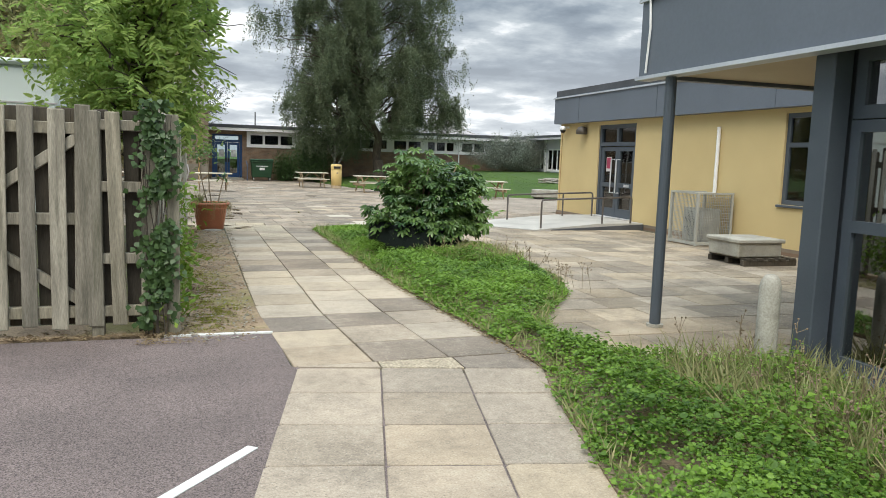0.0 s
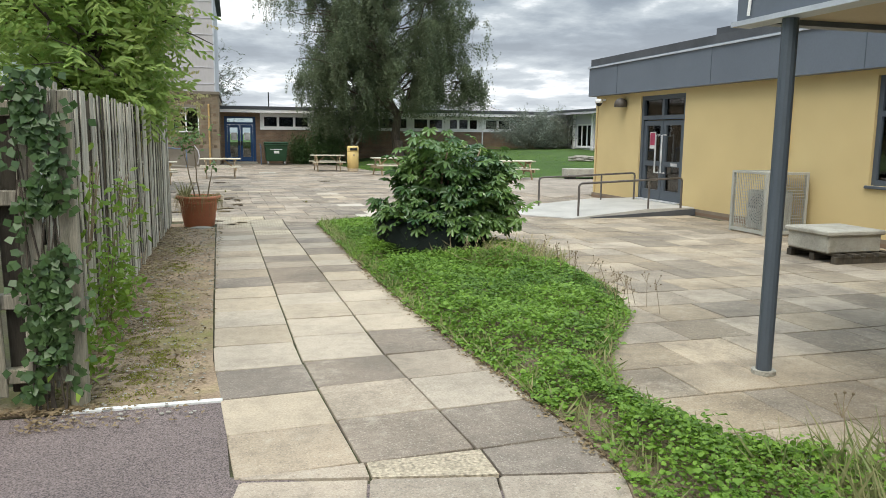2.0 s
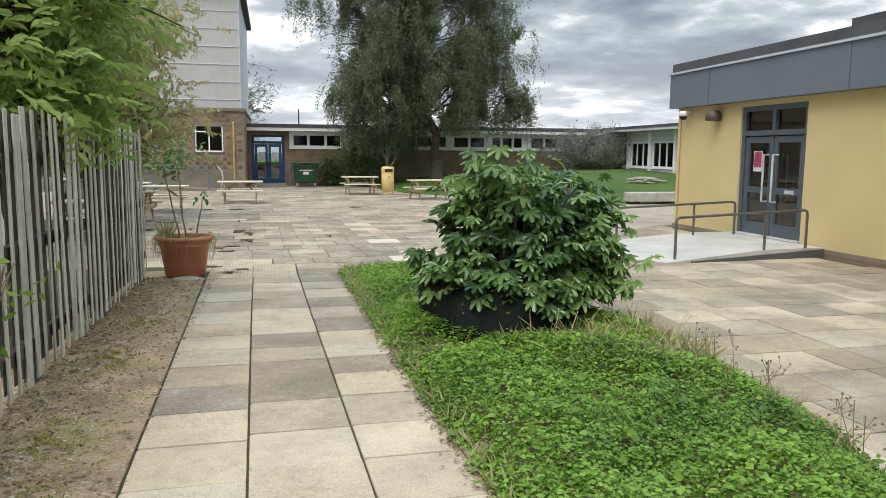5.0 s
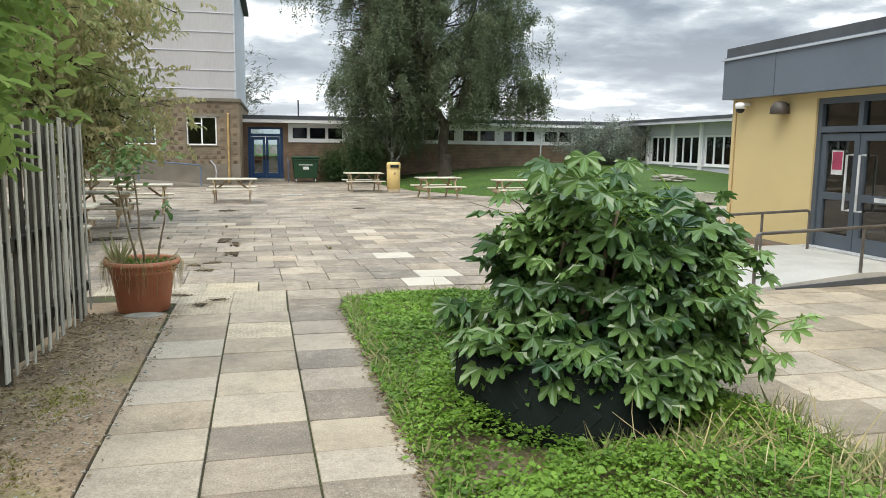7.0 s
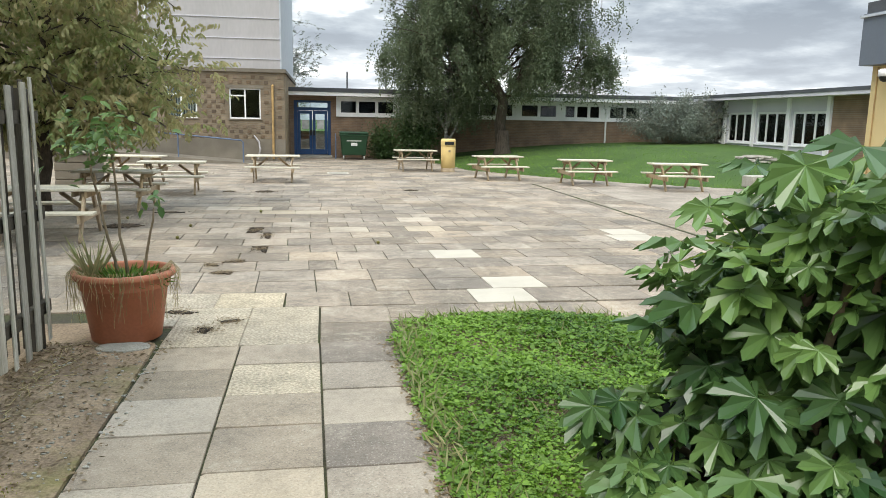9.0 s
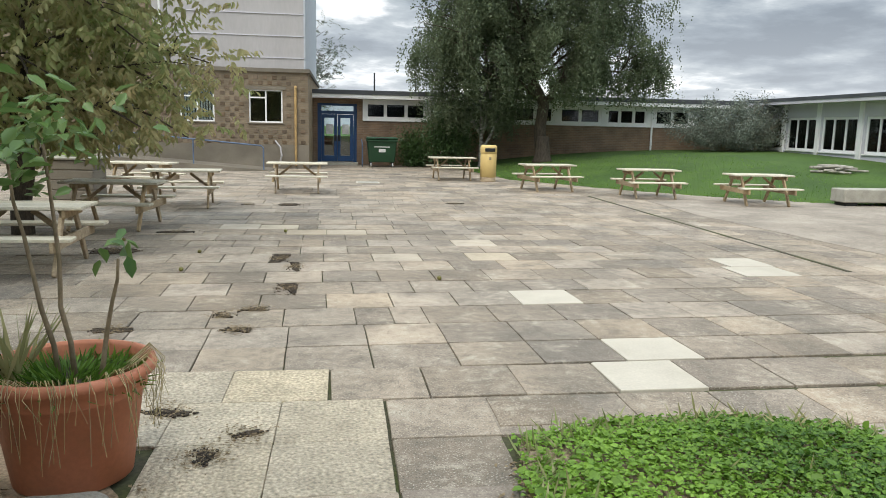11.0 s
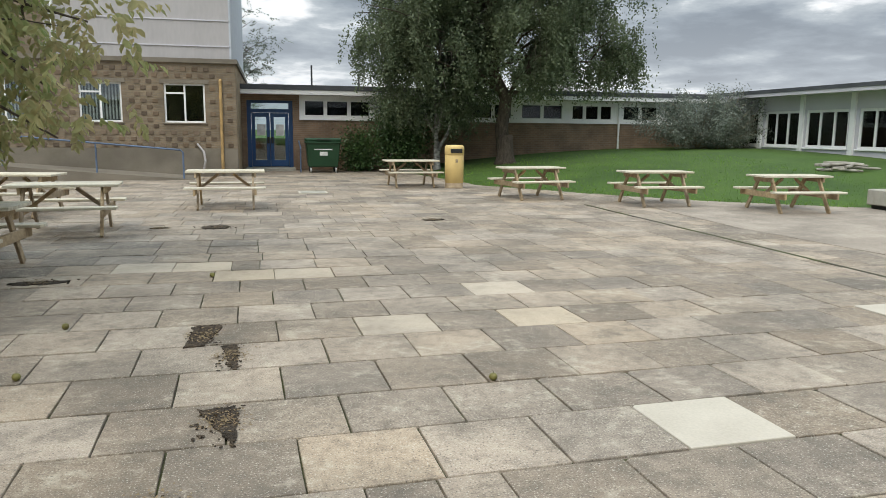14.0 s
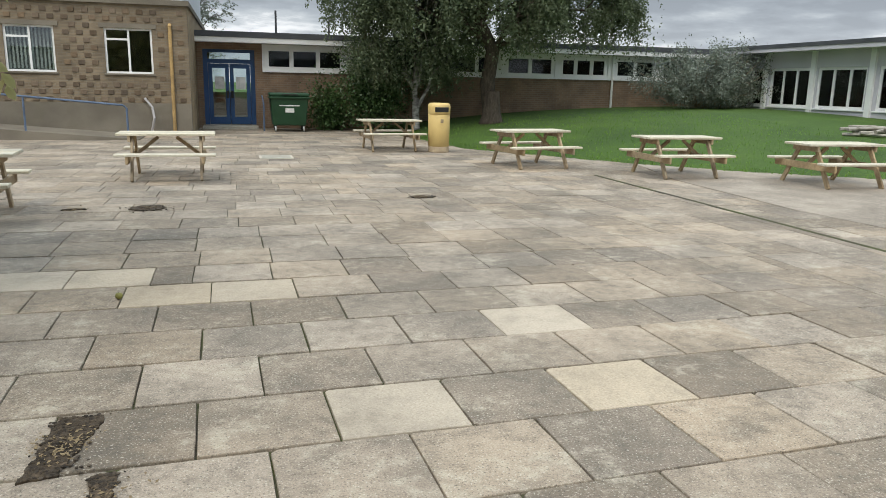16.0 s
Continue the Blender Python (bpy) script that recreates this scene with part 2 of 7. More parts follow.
M_SLAB = material("concrete_flag", (0.41, 0.335, 0.25), 0.85, dark=(0.31, 0.255, 0.19), scale=1.3, fine=70, grain=0.16, bump=0.35, bump_scale=160, piece=0.12, spots=0.45, spot_colour=(0.19, 0.165, 0.13), spot_scale=2.2, lichen=0.3)
M_SLAB_LIGHT = material("pale_concrete_flag", (0.485, 0.405, 0.303), 0.85, dark=(0.385, 0.32, 0.238), scale=1.3, fine=70, grain=0.14, bump=0.35, bump_scale=160, piece=0.09, spots=0.35, spot_colour=(0.28, 0.235, 0.175), spot_scale=2.6, lichen=0.22)
M_SLAB_DARK = material("dark_concrete_flag", (0.275, 0.225, 0.175), 0.85, dark=(0.2, 0.165, 0.128), scale=1.3, fine=70, grain=0.16, bump=0.35, bump_scale=160, piece=0.1, spots=0.35, spot_colour=(0.13, 0.11, 0.09), spot_scale=2.2, lichen=0.3)
M_SLAB_PLAZA = material("weathered_flag", (0.36, 0.29, 0.218), 0.85, dark=(0.21, 0.175, 0.135), scale=0.8, fine=110, grain=0.2, bump=0.45, bump_scale=150, piece=0.27, spots=0.55, spot_colour=(0.135, 0.115, 0.09), spot_scale=3.2, lichen=0.5)
M_SLAB_TAN = material("tan_flag", (0.385, 0.315, 0.225), 0.8, dark=(0.24, 0.195, 0.14), scale=0.9, fine=70, grain=0.16, bump=0.35, bump_scale=150, piece=0.3, spots=0.55, spot_colour=(0.15, 0.125, 0.095), spot_scale=1.8, lichen=0.3)
M_SLAB_PALE = material("new_pale_flag", (0.52, 0.47, 0.385), 0.8, dark=(0.44, 0.395, 0.32), scale=2, fine=60, grain=0.06, bump=0.15, spots=0.2, spot_colour=(0.4, 0.36, 0.3))
M_SLAB_ROUGH = material("exposed_aggregate", (0.5, 0.42, 0.3), 0.9, dark=(0.37, 0.31, 0.22), scale=4, fine=48, grain=0.4, bump=1.0, bump_scale=55, piece=0.1)
nt = M_SLAB_ROUGH.node_tree
wave, dist = nt.nodes.new("ShaderNodeTexWave"), nt.nodes.new("ShaderNodeNewGeometry")
wave.inputs["Scale"].default_value, wave.inputs["Distortion"].default_value, wave.inputs["Detail Scale"].default_value = 6.5, 5.0, 4.0
rib = nt.nodes.new("ShaderNodeBump")
rib.inputs["Strength"].default_value, rib.inputs["Distance"].default_value = 0.45, 0.012
nt.links.new(dist.outputs["Position"], wave.inputs["Vector"])
nt.links.new(wave.outputs["Fac"], rib.inputs["Height"])
nt.links.new(nt.nodes["Bump"].outputs[0], rib.inputs["Normal"])
nt.links.new(rib.outputs[0], nt.nodes["Principled BSDF"].inputs["Normal"])
M_APRON = material("worn_concrete_apron", (0.36, 0.305, 0.245), 0.9, dark=(0.25, 0.21, 0.168), scale=0.7, fine=60, grain=0.25, bump=0.4, spots=0.65, spot_colour=(0.17, 0.145, 0.115), spot_scale=1.0, lichen=0.3)
M_JOINT = material("dark_joint", (0.06, 0.05, 0.036), 0.95, dark=(0.062, 0.072, 0.02), scale=2.0, fine=40, grain=0.3)
M_ASPHALT = material("asphalt", (0.215, 0.17, 0.157), 0.9, dark=(0.145, 0.116, 0.108), scale=0.8, fine=120, grain=0.7, bump=1.0, bump_scale=190, spots=0.45, spot_colour=(0.22, 0.18, 0.165), spot_scale=30)
M_SOIL = material("dry_soil", (0.27, 0.205, 0.135), 0.95, dark=(0.13, 0.098, 0.064), scale=2.2, fine=45, grain=0.4, bump=1.0, bump_scale=60, spots=0.75, spot_colour=(0.17, 0.17, 0.035), spot_scale=1.1)
M_VERGE = material("mossy_verge_soil", (0.36, 0.265, 0.172), 0.95, dark=(0.2, 0.145, 0.095), scale=2.2, fine=55, grain=0.3, bump=1.0, bump_scale=50, spots=0.95, spot_colour=(0.18, 0.19, 0.035), spot_scale=0.9)
M_DIRT = material("dark_dirt", (0.075, 0.056, 0.038), 0.95, dark=(0.03, 0.023, 0.016), scale=9, fine=60, grain=0.4, bump=1.0, bump_scale=70, piece=0.5)
M_PAINT = material("white_road_paint", (0.75, 0.75, 0.72), 0.7, dark=(0.58, 0.57, 0.54), scale=8, bump=0.3)
M_GRASS = material("lawn_grass", (0.054, 0.104, 0.012), 0.9, dark=(0.034, 0.072, 0.009), scale=0.5, fine=18, grain=0.35, bump=1.0, bump_scale=45, spots=0.4, spot_colour=(0.1, 0.155, 0.022), spot_scale=0.7)
M_FIELD = material("field", (0.09, 0.15, 0.03), 0.95, dark=(0.06, 0.1, 0.02), scale=0.1, fine=3)
M_RENDER = material("yellow_render", (0.61, 0.475, 0.235), 0.85, dark=(0.555, 0.43, 0.212), scale=0.7, fine=70, grain=0.05, bump=0.25, bump_scale=220, spots=0.12, spot_colour=(0.45, 0.33, 0.16), spot_scale=0.8)
M_FASCIA = material("grey_fascia", (0.14, 0.162, 0.195), 0.45, dark=(0.124, 0.144, 0.174), scale=0.8, fine=30, grain=0.04, bump=0.03)
M_FRAME = material("anthracite_frame", (0.08, 0.096, 0.115), 0.4, dark=(0.068, 0.082, 0.098), scale=2, grain=0.04, bump=0.02)
M_ROOF = material("roof_felt", (0.09, 0.095, 0.105), 0.85, dark=(0.06, 0.064, 0.07), scale=1.2)
M_TRIM = material("pale_metal_trim", (0.5, 0.53, 0.57), 0.4, scale=3, grain=0.05, bump=0.02, dark=(0.42, 0.45, 0.5))
M_SOFFIT = material("cream_soffit", (0.5, 0.39, 0.24), 0.5, dark=(0.42, 0.32, 0.19), scale=1.0, grain=0.05, bump=0.05)
M_WHITE = material("white_upvc", (0.85, 0.85, 0.84), 0.4, dark=(0.78, 0.78, 0.77), scale=2, grain=0.04, bump=0.02)
M_CLAD = material("grey_cladding", (0.44, 0.42, 0.42), 0.6, dark=(0.39, 0.37, 0.37), scale=0.5, fine=12, grain=0.05, bump=0.05, stretch=(1, 1, 0.25))
M_CLAD_WHITE = material("white_board", (0.6, 0.585, 0.63), 0.55, dark=(0.53, 0.515, 0.56), scale=0.6, grain=0.04, bump=0.05)
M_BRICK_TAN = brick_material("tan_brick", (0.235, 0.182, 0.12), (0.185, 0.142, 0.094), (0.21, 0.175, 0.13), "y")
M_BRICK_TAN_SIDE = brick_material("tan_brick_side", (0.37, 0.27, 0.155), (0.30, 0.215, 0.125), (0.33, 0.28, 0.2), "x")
M_BRICK_BROWN = brick_material("brown_brick", (0.25, 0.165, 0.105), (0.20, 0.13, 0.085), (0.24, 0.19, 0.14), "y")
M_BLOCK = material("dark_header_brick", (0.165, 0.12, 0.08), 0.9, dark=(0.12, 0.086, 0.058), scale=8, piece=0.35)
M_PLINTH = material("cement_plinth", (0.215, 0.188, 0.148), 0.9, dark=(0.15, 0.13, 0.102), scale=1.1, spots=0.4, spot_colour=(0.12, 0.11, 0.07), spot_scale=1.4)
M_CONC = material("grey_concrete", (0.42, 0.40, 0.34), 0.9, dark=(0.3, 0.285, 0.24), scale=3, fine=70, grain=0.2, bump=0.5, spots=0.35, spot_colour=(0.16, 0.15, 0.1), spot_scale=5)
M_RAMP = material("pale_ramp_concrete", (0.48, 0.46, 0.42), 0.85, dark=(0.37, 0.355, 0.32), scale=1.4, fine=50, grain=0.1, bump=0.3)
M_BLUE = material("blue_door_paint", (0.026, 0.078, 0.2), 0.4, dark=(0.022, 0.064, 0.165), scale=3, grain=0.05, bump=0.03)
M_RAIL_BLUE = material("blue_grey_rail", (0.12, 0.17, 0.26), 0.5, scale=4, bump=0.03)
M_RAIL = material("bronze_rail", (0.17, 0.15, 0.135), 0.4, metal=0.5, scale=5, bump=0.03)
M_WOOD = material("weathered_table_wood", (0.42, 0.325, 0.205), 0.8, dark=(0.29, 0.215, 0.135), scale=6, fine=60, grain=0.18, bump=0.4, piece=0.18, stretch=(0.5, 2.5, 2.5))
M_WOOD_TOP = material("bleached_table_top", (0.62, 0.57, 0.45), 0.8, dark=(0.48, 0.43, 0.33), scale=6, fine=70, grain=0.15, bump=0.4, piece=0.12, stretch=(0.5, 3, 1))
M_FENCE = material("grey_fence_wood", (0.5, 0.475, 0.405), 0.88, dark=(0.36, 0.33, 0.265), scale=5, fine=50, grain=0.22, bump=0.5, bump_scale=70, piece=0.24, stretch=(4, 4, 0.35), spots=0.35, spot_colour=(0.13, 0.14, 0.08), spot_scale=2.5)
M_FENCE_FRONT = material("mossy_grey_pale", (0.36, 0.325, 0.25), 0.9, dark=(0.19, 0.172, 0.13), scale=5, fine=50, grain=0.25, bump=0.5, bump_scale=70, piece=0.26, stretch=(4, 4, 0.35), spots=0.4, spot_colour=(0.11, 0.12, 0.065), spot_scale=2.5)
# brown with the fence gaps' shade put in; also the trough's dark pallet timber
M_FENCE_DARK = material("gap_shade_and_dark_timber", (0.085, 0.072, 0.053), 0.9, scale=5, fine=50, grain=0.2, bump=0.4, piece=0.2, stretch=(4, 4, 0.35))
M_POT = material("terracotta_plastic", (0.50, 0.185, 0.10), 0.55, dark=(0.42, 0.15, 0.08), scale=4, fine=40, grain=0.07, bump=0.08, spots=0.25, spot_colour=(0.3, 0.17, 0.1), spot_scale=4)
M_BINY = material("yellow_bin_plastic", (0.68, 0.5, 0.2), 0.45, dark=(0.6, 0.43, 0.17), scale=3, grain=0.04, bump=0.05, spots=0.15, spot_colour=(0.35, 0.26, 0.12), spot_scale=5)
M_BING = material("green_bin_plastic", (0.018, 0.062, 0.028), 0.45, dark=(0.014, 0.05, 0.022), scale=3, grain=0.06, bump=0.05)
M_BLACK = material("black_plastic", (0.018, 0.019, 0.018), 0.5, dark=(0.012, 0.013, 0.012), scale=5, bump=0.1)
M_PLANTER = material("black_green_planter", (0.014, 0.02, 0.018), 0.8, dark=(0.009, 0.013, 0.011), scale=4, bump=0.1, spec=0.2, spots=0.2, spot_colour=(0.05, 0.05, 0.04), spot_scale=4)
M_PIPE = material("ochre_downpipe", (0.5, 0.33, 0.14), 0.5, scale=4, bump=0.03)
M_BARK = material("brown_bark", (0.1, 0.08, 0.06), 0.95, dark=(0.05, 0.04, 0.03), scale=8, fine=30, grain=0.3, bump=1.0, bump_scale=25, stretch=(2, 2, 0.5))
M_BIRCH = material("birch_bark", (0.4, 0.39, 0.36), 0.85, dark=(0.12, 0.11, 0.1), scale=5, fine=20, grain=0.3, bump=0.7, bump_scale=22, stretch=(1, 1, 2.0))
M_TWIG = material("dry_twig", (0.26, 0.2, 0.13), 0.9, dark=(0.17, 0.13, 0.08), scale=10)
M_DRIFT = material("bleached_branch", (0.42, 0.39, 0.34), 0.9, dark=(0.22, 0.2, 0.17), scale=6, bump=0.4)
M_STRAW = material("straw", (0.45, 0.37, 0.2), 0.9, dark=(0.3, 0.25, 0.12), scale=10, piece=0.3)
M_APPLE = material("green_apple", (0.2, 0.19, 0.05), 0.5, dark=(0.13, 0.11, 0.035), scale=14, bump=0.03)
# added walls and floors behind glass; the rooms' dimness is put in this grey
M_DARKROOM = material("interior_shade_grey", (0.1, 0.1, 0.1), 0.9)
M_BLIND = material("pale_blind", (0.62, 0.6, 0.56), 0.8, scale=4)
M_PAPER = material("white_paper", (0.75, 0.75, 0.73), 0.8, scale=4, bump=0.02)
M_RED = material("red_notice", (0.45, 0.06, 0.12), 0.7, scale=4, bump=0.02)
M_MESH = material("pale_cage_panel", (0.4, 0.4, 0.36), 0.5, dark=(0.34, 0.34, 0.3), scale=2, bump=0.1)
M_AC = material("grey_white_unit", (0.5, 0.51, 0.49), 0.5, scale=3, bump=0.05)
M_STEEL = material("bright_steel", (0.72, 0.72, 0.72), 0.4, metal=0.3, bump=0)
M_SHED = material("pale_shed_panel", (0.6, 0.65, 0.62), 0.6, dark=(0.52, 0.57, 0.55), scale=0.8, bump=0.1)
M_GLASS = glass_material("window_glass")
M_GLASS_CLEAR = glass_material("clear_window_glass", (0.6, 0.64, 0.64), 1.45)
M_GLASS_GREEN = glass_material("tinted_glass", (0.5, 0.6, 0.54), 4.2)
L_BIRCH = leaf_material("birch_leaf", (0.09, 0.122, 0.068), (0.185, 0.225, 0.125), through=0.35)
L_ASH = leaf_material("ash_leaf", (0.19, 0.315, 0.075), (0.44, 0.54, 0.16), through=0.58)
L_APPLE = leaf_material("apple_leaf", (0.25, 0.315, 0.11), (0.5, 0.42, 0.23), through=0.55)
L_GROUND = leaf_material("ground_cover_leaf", (0.045, 0.11, 0.014), (0.26, 0.43, 0.06), through=0.35)
L_FATSIA = leaf_material("fatsia_leaf", (0.032, 0.082, 0.028), (0.2, 0.32, 0.085), rough=0.24, through=0.2, spec=0.6)
L_IVY = leaf_material("ivy_leaf", (0.035, 0.075, 0.022), (0.075, 0.13, 0.04), rough=0.35, through=0.15)
L_GREY = leaf_material("grey_willow_leaf", (0.12, 0.145, 0.11), (0.25, 0.28, 0.23), through=0.25)
L_YELLOW = leaf_material("yellow_green_leaf", (0.14, 0.26, 0.03), (0.26, 0.36, 0.06), through=0.4)
L_DRY = leaf_material("dry_grass_blade", (0.42, 0.37, 0.19), (0.2, 0.25, 0.09), through=0.3)
L_MOSS = leaf_material("moss_blade", (0.16, 0.17, 0.025), (0.33, 0.33, 0.06), through=0.2, rough=0.8)
L_LITTER = leaf_material("dead_leaf", (0.15, 0.1, 0.055), (0.3, 0.23, 0.13), through=0.1, rough=0.8)


# ---- builders ----
def box(bm, x0, x1, y0, y1, z0, z1, bevel=0.0):
    r = bmesh.ops.create_cube(bm, size=1.0, matrix=Matrix.Translation(((x0 + x1) / 2, (y0 + y1) / 2, (z0 + z1) / 2)) @ Matrix.Diagonal((abs(x1 - x0), abs(y1 - y0), abs(z1 - z0), 1)))
    if bevel:
        es = list({e for v in r["verts"] for e in v.link_edges})
        bmesh.ops.bevel(bm, geom=es, offset=bevel, segments=1, affect="EDGES")


def tube(bm, pts, r, n=8, r2=None):
    """A swept round bar through pts, tapering from r to r2."""
    pts = [Vector(p) for p in pts]
    r2 = r if r2 is None else r2
    rings = []
    for i, p in enumerate(pts):
        d = (pts[min(i + 1, len(pts) - 1)] - pts[max(i - 1, 0)]).normalized()
        a = d.orthogonal().normalized() if i == 0 else (rings_a - d * rings_a.dot(d)).normalized()
        rings_a = a
        b = d.cross(a)
        k = r + (r2 - r) * i / max(1, len(pts) - 1)
        rings.append([bm.verts.new(p + (a * math.cos(2 * math.pi * j / n) + b * math.sin(2 * math.pi * j / n)) * k) for j in range(n)])
    for q, s in zip(rings, rings[1:]):
        for j in range(n):
            bm.faces.new((q[j], q[(j + 1) % n], s[(j + 1) % n], s[j]))
    bm.faces.new(rings[0][::-1]); bm.faces.new(rings[-1])


def lathe(bm, profile, n=28, cap=True):
    rings = [[bm.verts.new((r * math.cos(2 * math.pi * j / n), r * math.sin(2 * math.pi * j / n), z)) for j in range(n)] for r, z in profile]
    for q, s in zip(rings, rings[1:]):
        for j in range(n):
            bm.faces.new((q[j], q[(j + 1) % n], s[(j + 1) % n], s[j]))
    if cap:
        bm.faces.new(rings[0][::-1]); bm.faces.new(rings[-1])


def prism(bm, pts, z0, z1):
    lo, hi = [bm.verts.new((*p[:2], z0)) for p in pts], [bm.verts.new((*p[:2], z1)) for p in pts]
    bm.faces.new(lo[::-1]); bm.faces.new(hi)
    for i in range(len(pts)):
        j = (i + 1) % len(pts)
        bm.faces.new((lo[i], lo[j], hi[j], hi[i]))


def part(name, bm, mat, parent=None, label="", m=None, smooth=False, shadow=True):
    """Links a bmesh as one mesh object, under a thing or a part if given."""
    if m is not None:
        bmesh.ops.transform(bm, matrix=m, verts=bm.verts)
    bmesh.ops.recalc_face_normals(bm, faces=bm.faces)
    me = bpy.data.meshes.new(name)
    bm.to_mesh(me); bm.free()
    me.materials.append(mat)
    if smooth:
        me.polygons.foreach_set("use_smooth", [True] * len(me.polygons))
    ob = new(name, me)
    ob.visible_shadow = shadow
    if parent:
        ob.parent = parent
        if parent.type == "EMPTY":
            ob.matrix_parent_inverse = Matrix.Translation(-parent.location) if parent.get("fixed") else Matrix()
    if label:
        ob["label"] = label
    return ob


def thing(name, at, label, category, group="", fixed=True, kind=""):
    """An Empty at a thing's base. fixed: its parts are written in world places."""
    e = new(name)
    e.location = at
    e.empty_display_size = 0.1
    if fixed:
        e["fixed"] = 1
    return tagged(e, label, category, group, kind)


def B():
    return bmesh.new()


def boxes(*rows, bevel=0.0):
    bm = B()
    for r in rows:
        box(bm, *r, bevel=bevel)
    return bm


def south(y):
    """Facade coordinates (along x, outwards, up) of a wall that faces -y."""
    return Matrix(((1, 0, 0, 0), (0, -1, 0, y), (0, 0, 1, 0), (0, 0, 0, 1)))


def west(x):
    """Facade coordinates (along y, outwards, up) of a wall that faces -x."""
    return Matrix(((0, -1, 0, x), (1, 0, 0, 0), (0, 0, 1, 0), (0, 0, 0, 1)))


def holed(u0, u1, w0, w1, holes, thick=0.25):
    """A wall with openings, in facade coordinates."""
    bm = B()
    us = sorted({u0, u1, *(h[0] for h in holes), *(h[1] for h in holes)})
    for a, b in zip(us, us[1:]):
        mid = (a + b) / 2
        cuts = sorted((h[2], h[3]) for h in holes if h[0] < mid < h[1])
        low = w0
        for c, d in cuts:
            if c > low + 1e-4:
                box(bm, a, b, -thick, 0, low, c)
            low = d
        if low < w1 - 1e-4:
            box(bm, a, b, -thick, 0, low, w1)
    bmesh.ops.remove_doubles(bm, verts=bm.verts, dist=1e-4)
    return bm


def window(parent, m, u0, u1, w0, w1, bars=(), rails=(), mat=None, bar=0.05, sill=True, glass=None, name="window", depth=0.06, blind=False, sill_mat=None):
    """A framed window in facade coordinates. bars: upright bars (u); rails: (u from, u to, w)."""
    mat = mat or M_WHITE
    fr = boxes((u0, u1, -depth - 0.05, -0.05, w0, w0 + bar), (u0, u1, -depth - 0.05, -0.05, w1 - bar, w1), (u0, u0 + bar, -depth - 0.05, -0.05, w0 + bar, w1 - bar), (u1 - bar, u1, -depth - 0.05, -0.05, w0 + bar, w1 - bar))
    bmesh.ops.remove_doubles(fr, verts=fr.verts, dist=1e-4)
    win = part(name, fr, mat, parent, m=m)
    for u in bars:
        part("glazing_bar", boxes((u - bar / 2, u + bar / 2, -depth - 0.052, -0.048, w0 + bar, w1 - bar)), mat, win, m=m)
    for a, b, w in rails:
        part("transom", boxes((a, b, -depth - 0.049, -0.046, w - bar / 2, w + bar / 2)), mat, win, m=m)
    edges = [u0, *bars, u1]
    for a, b in zip(edges, edges[1:]):
        part("pane", boxes((a + bar * 0.5, b - bar * 0.5, -0.085, -0.079, w0 + bar * 0.8, w1 - bar * 0.8)), glass or M_GLASS, win, m=m, shadow=False)
    if sill:
        part("sill", boxes((u0 - 0.05, u1 + 0.05, -0.05, 0.05, w0 - 0.05, w0 - 0.002), bevel=0.008), sill_mat or mat, win, m=m)
    if blind:
        n = int((u1 - u0) / 0.1)
        bb = B()
        for i in range(n):
            u = u0 + 0.09 + i * (u1 - u0 - 0.18) / max(1, n - 1)
            box(bb, u - 0.024, u + 0.024, -0.14, -0.136, w0 + 0.08, w1 - 0.04)
        part("vertical_blind", bb, M_PAPER, win, "pale vertical strip blind", m=m)
    return win


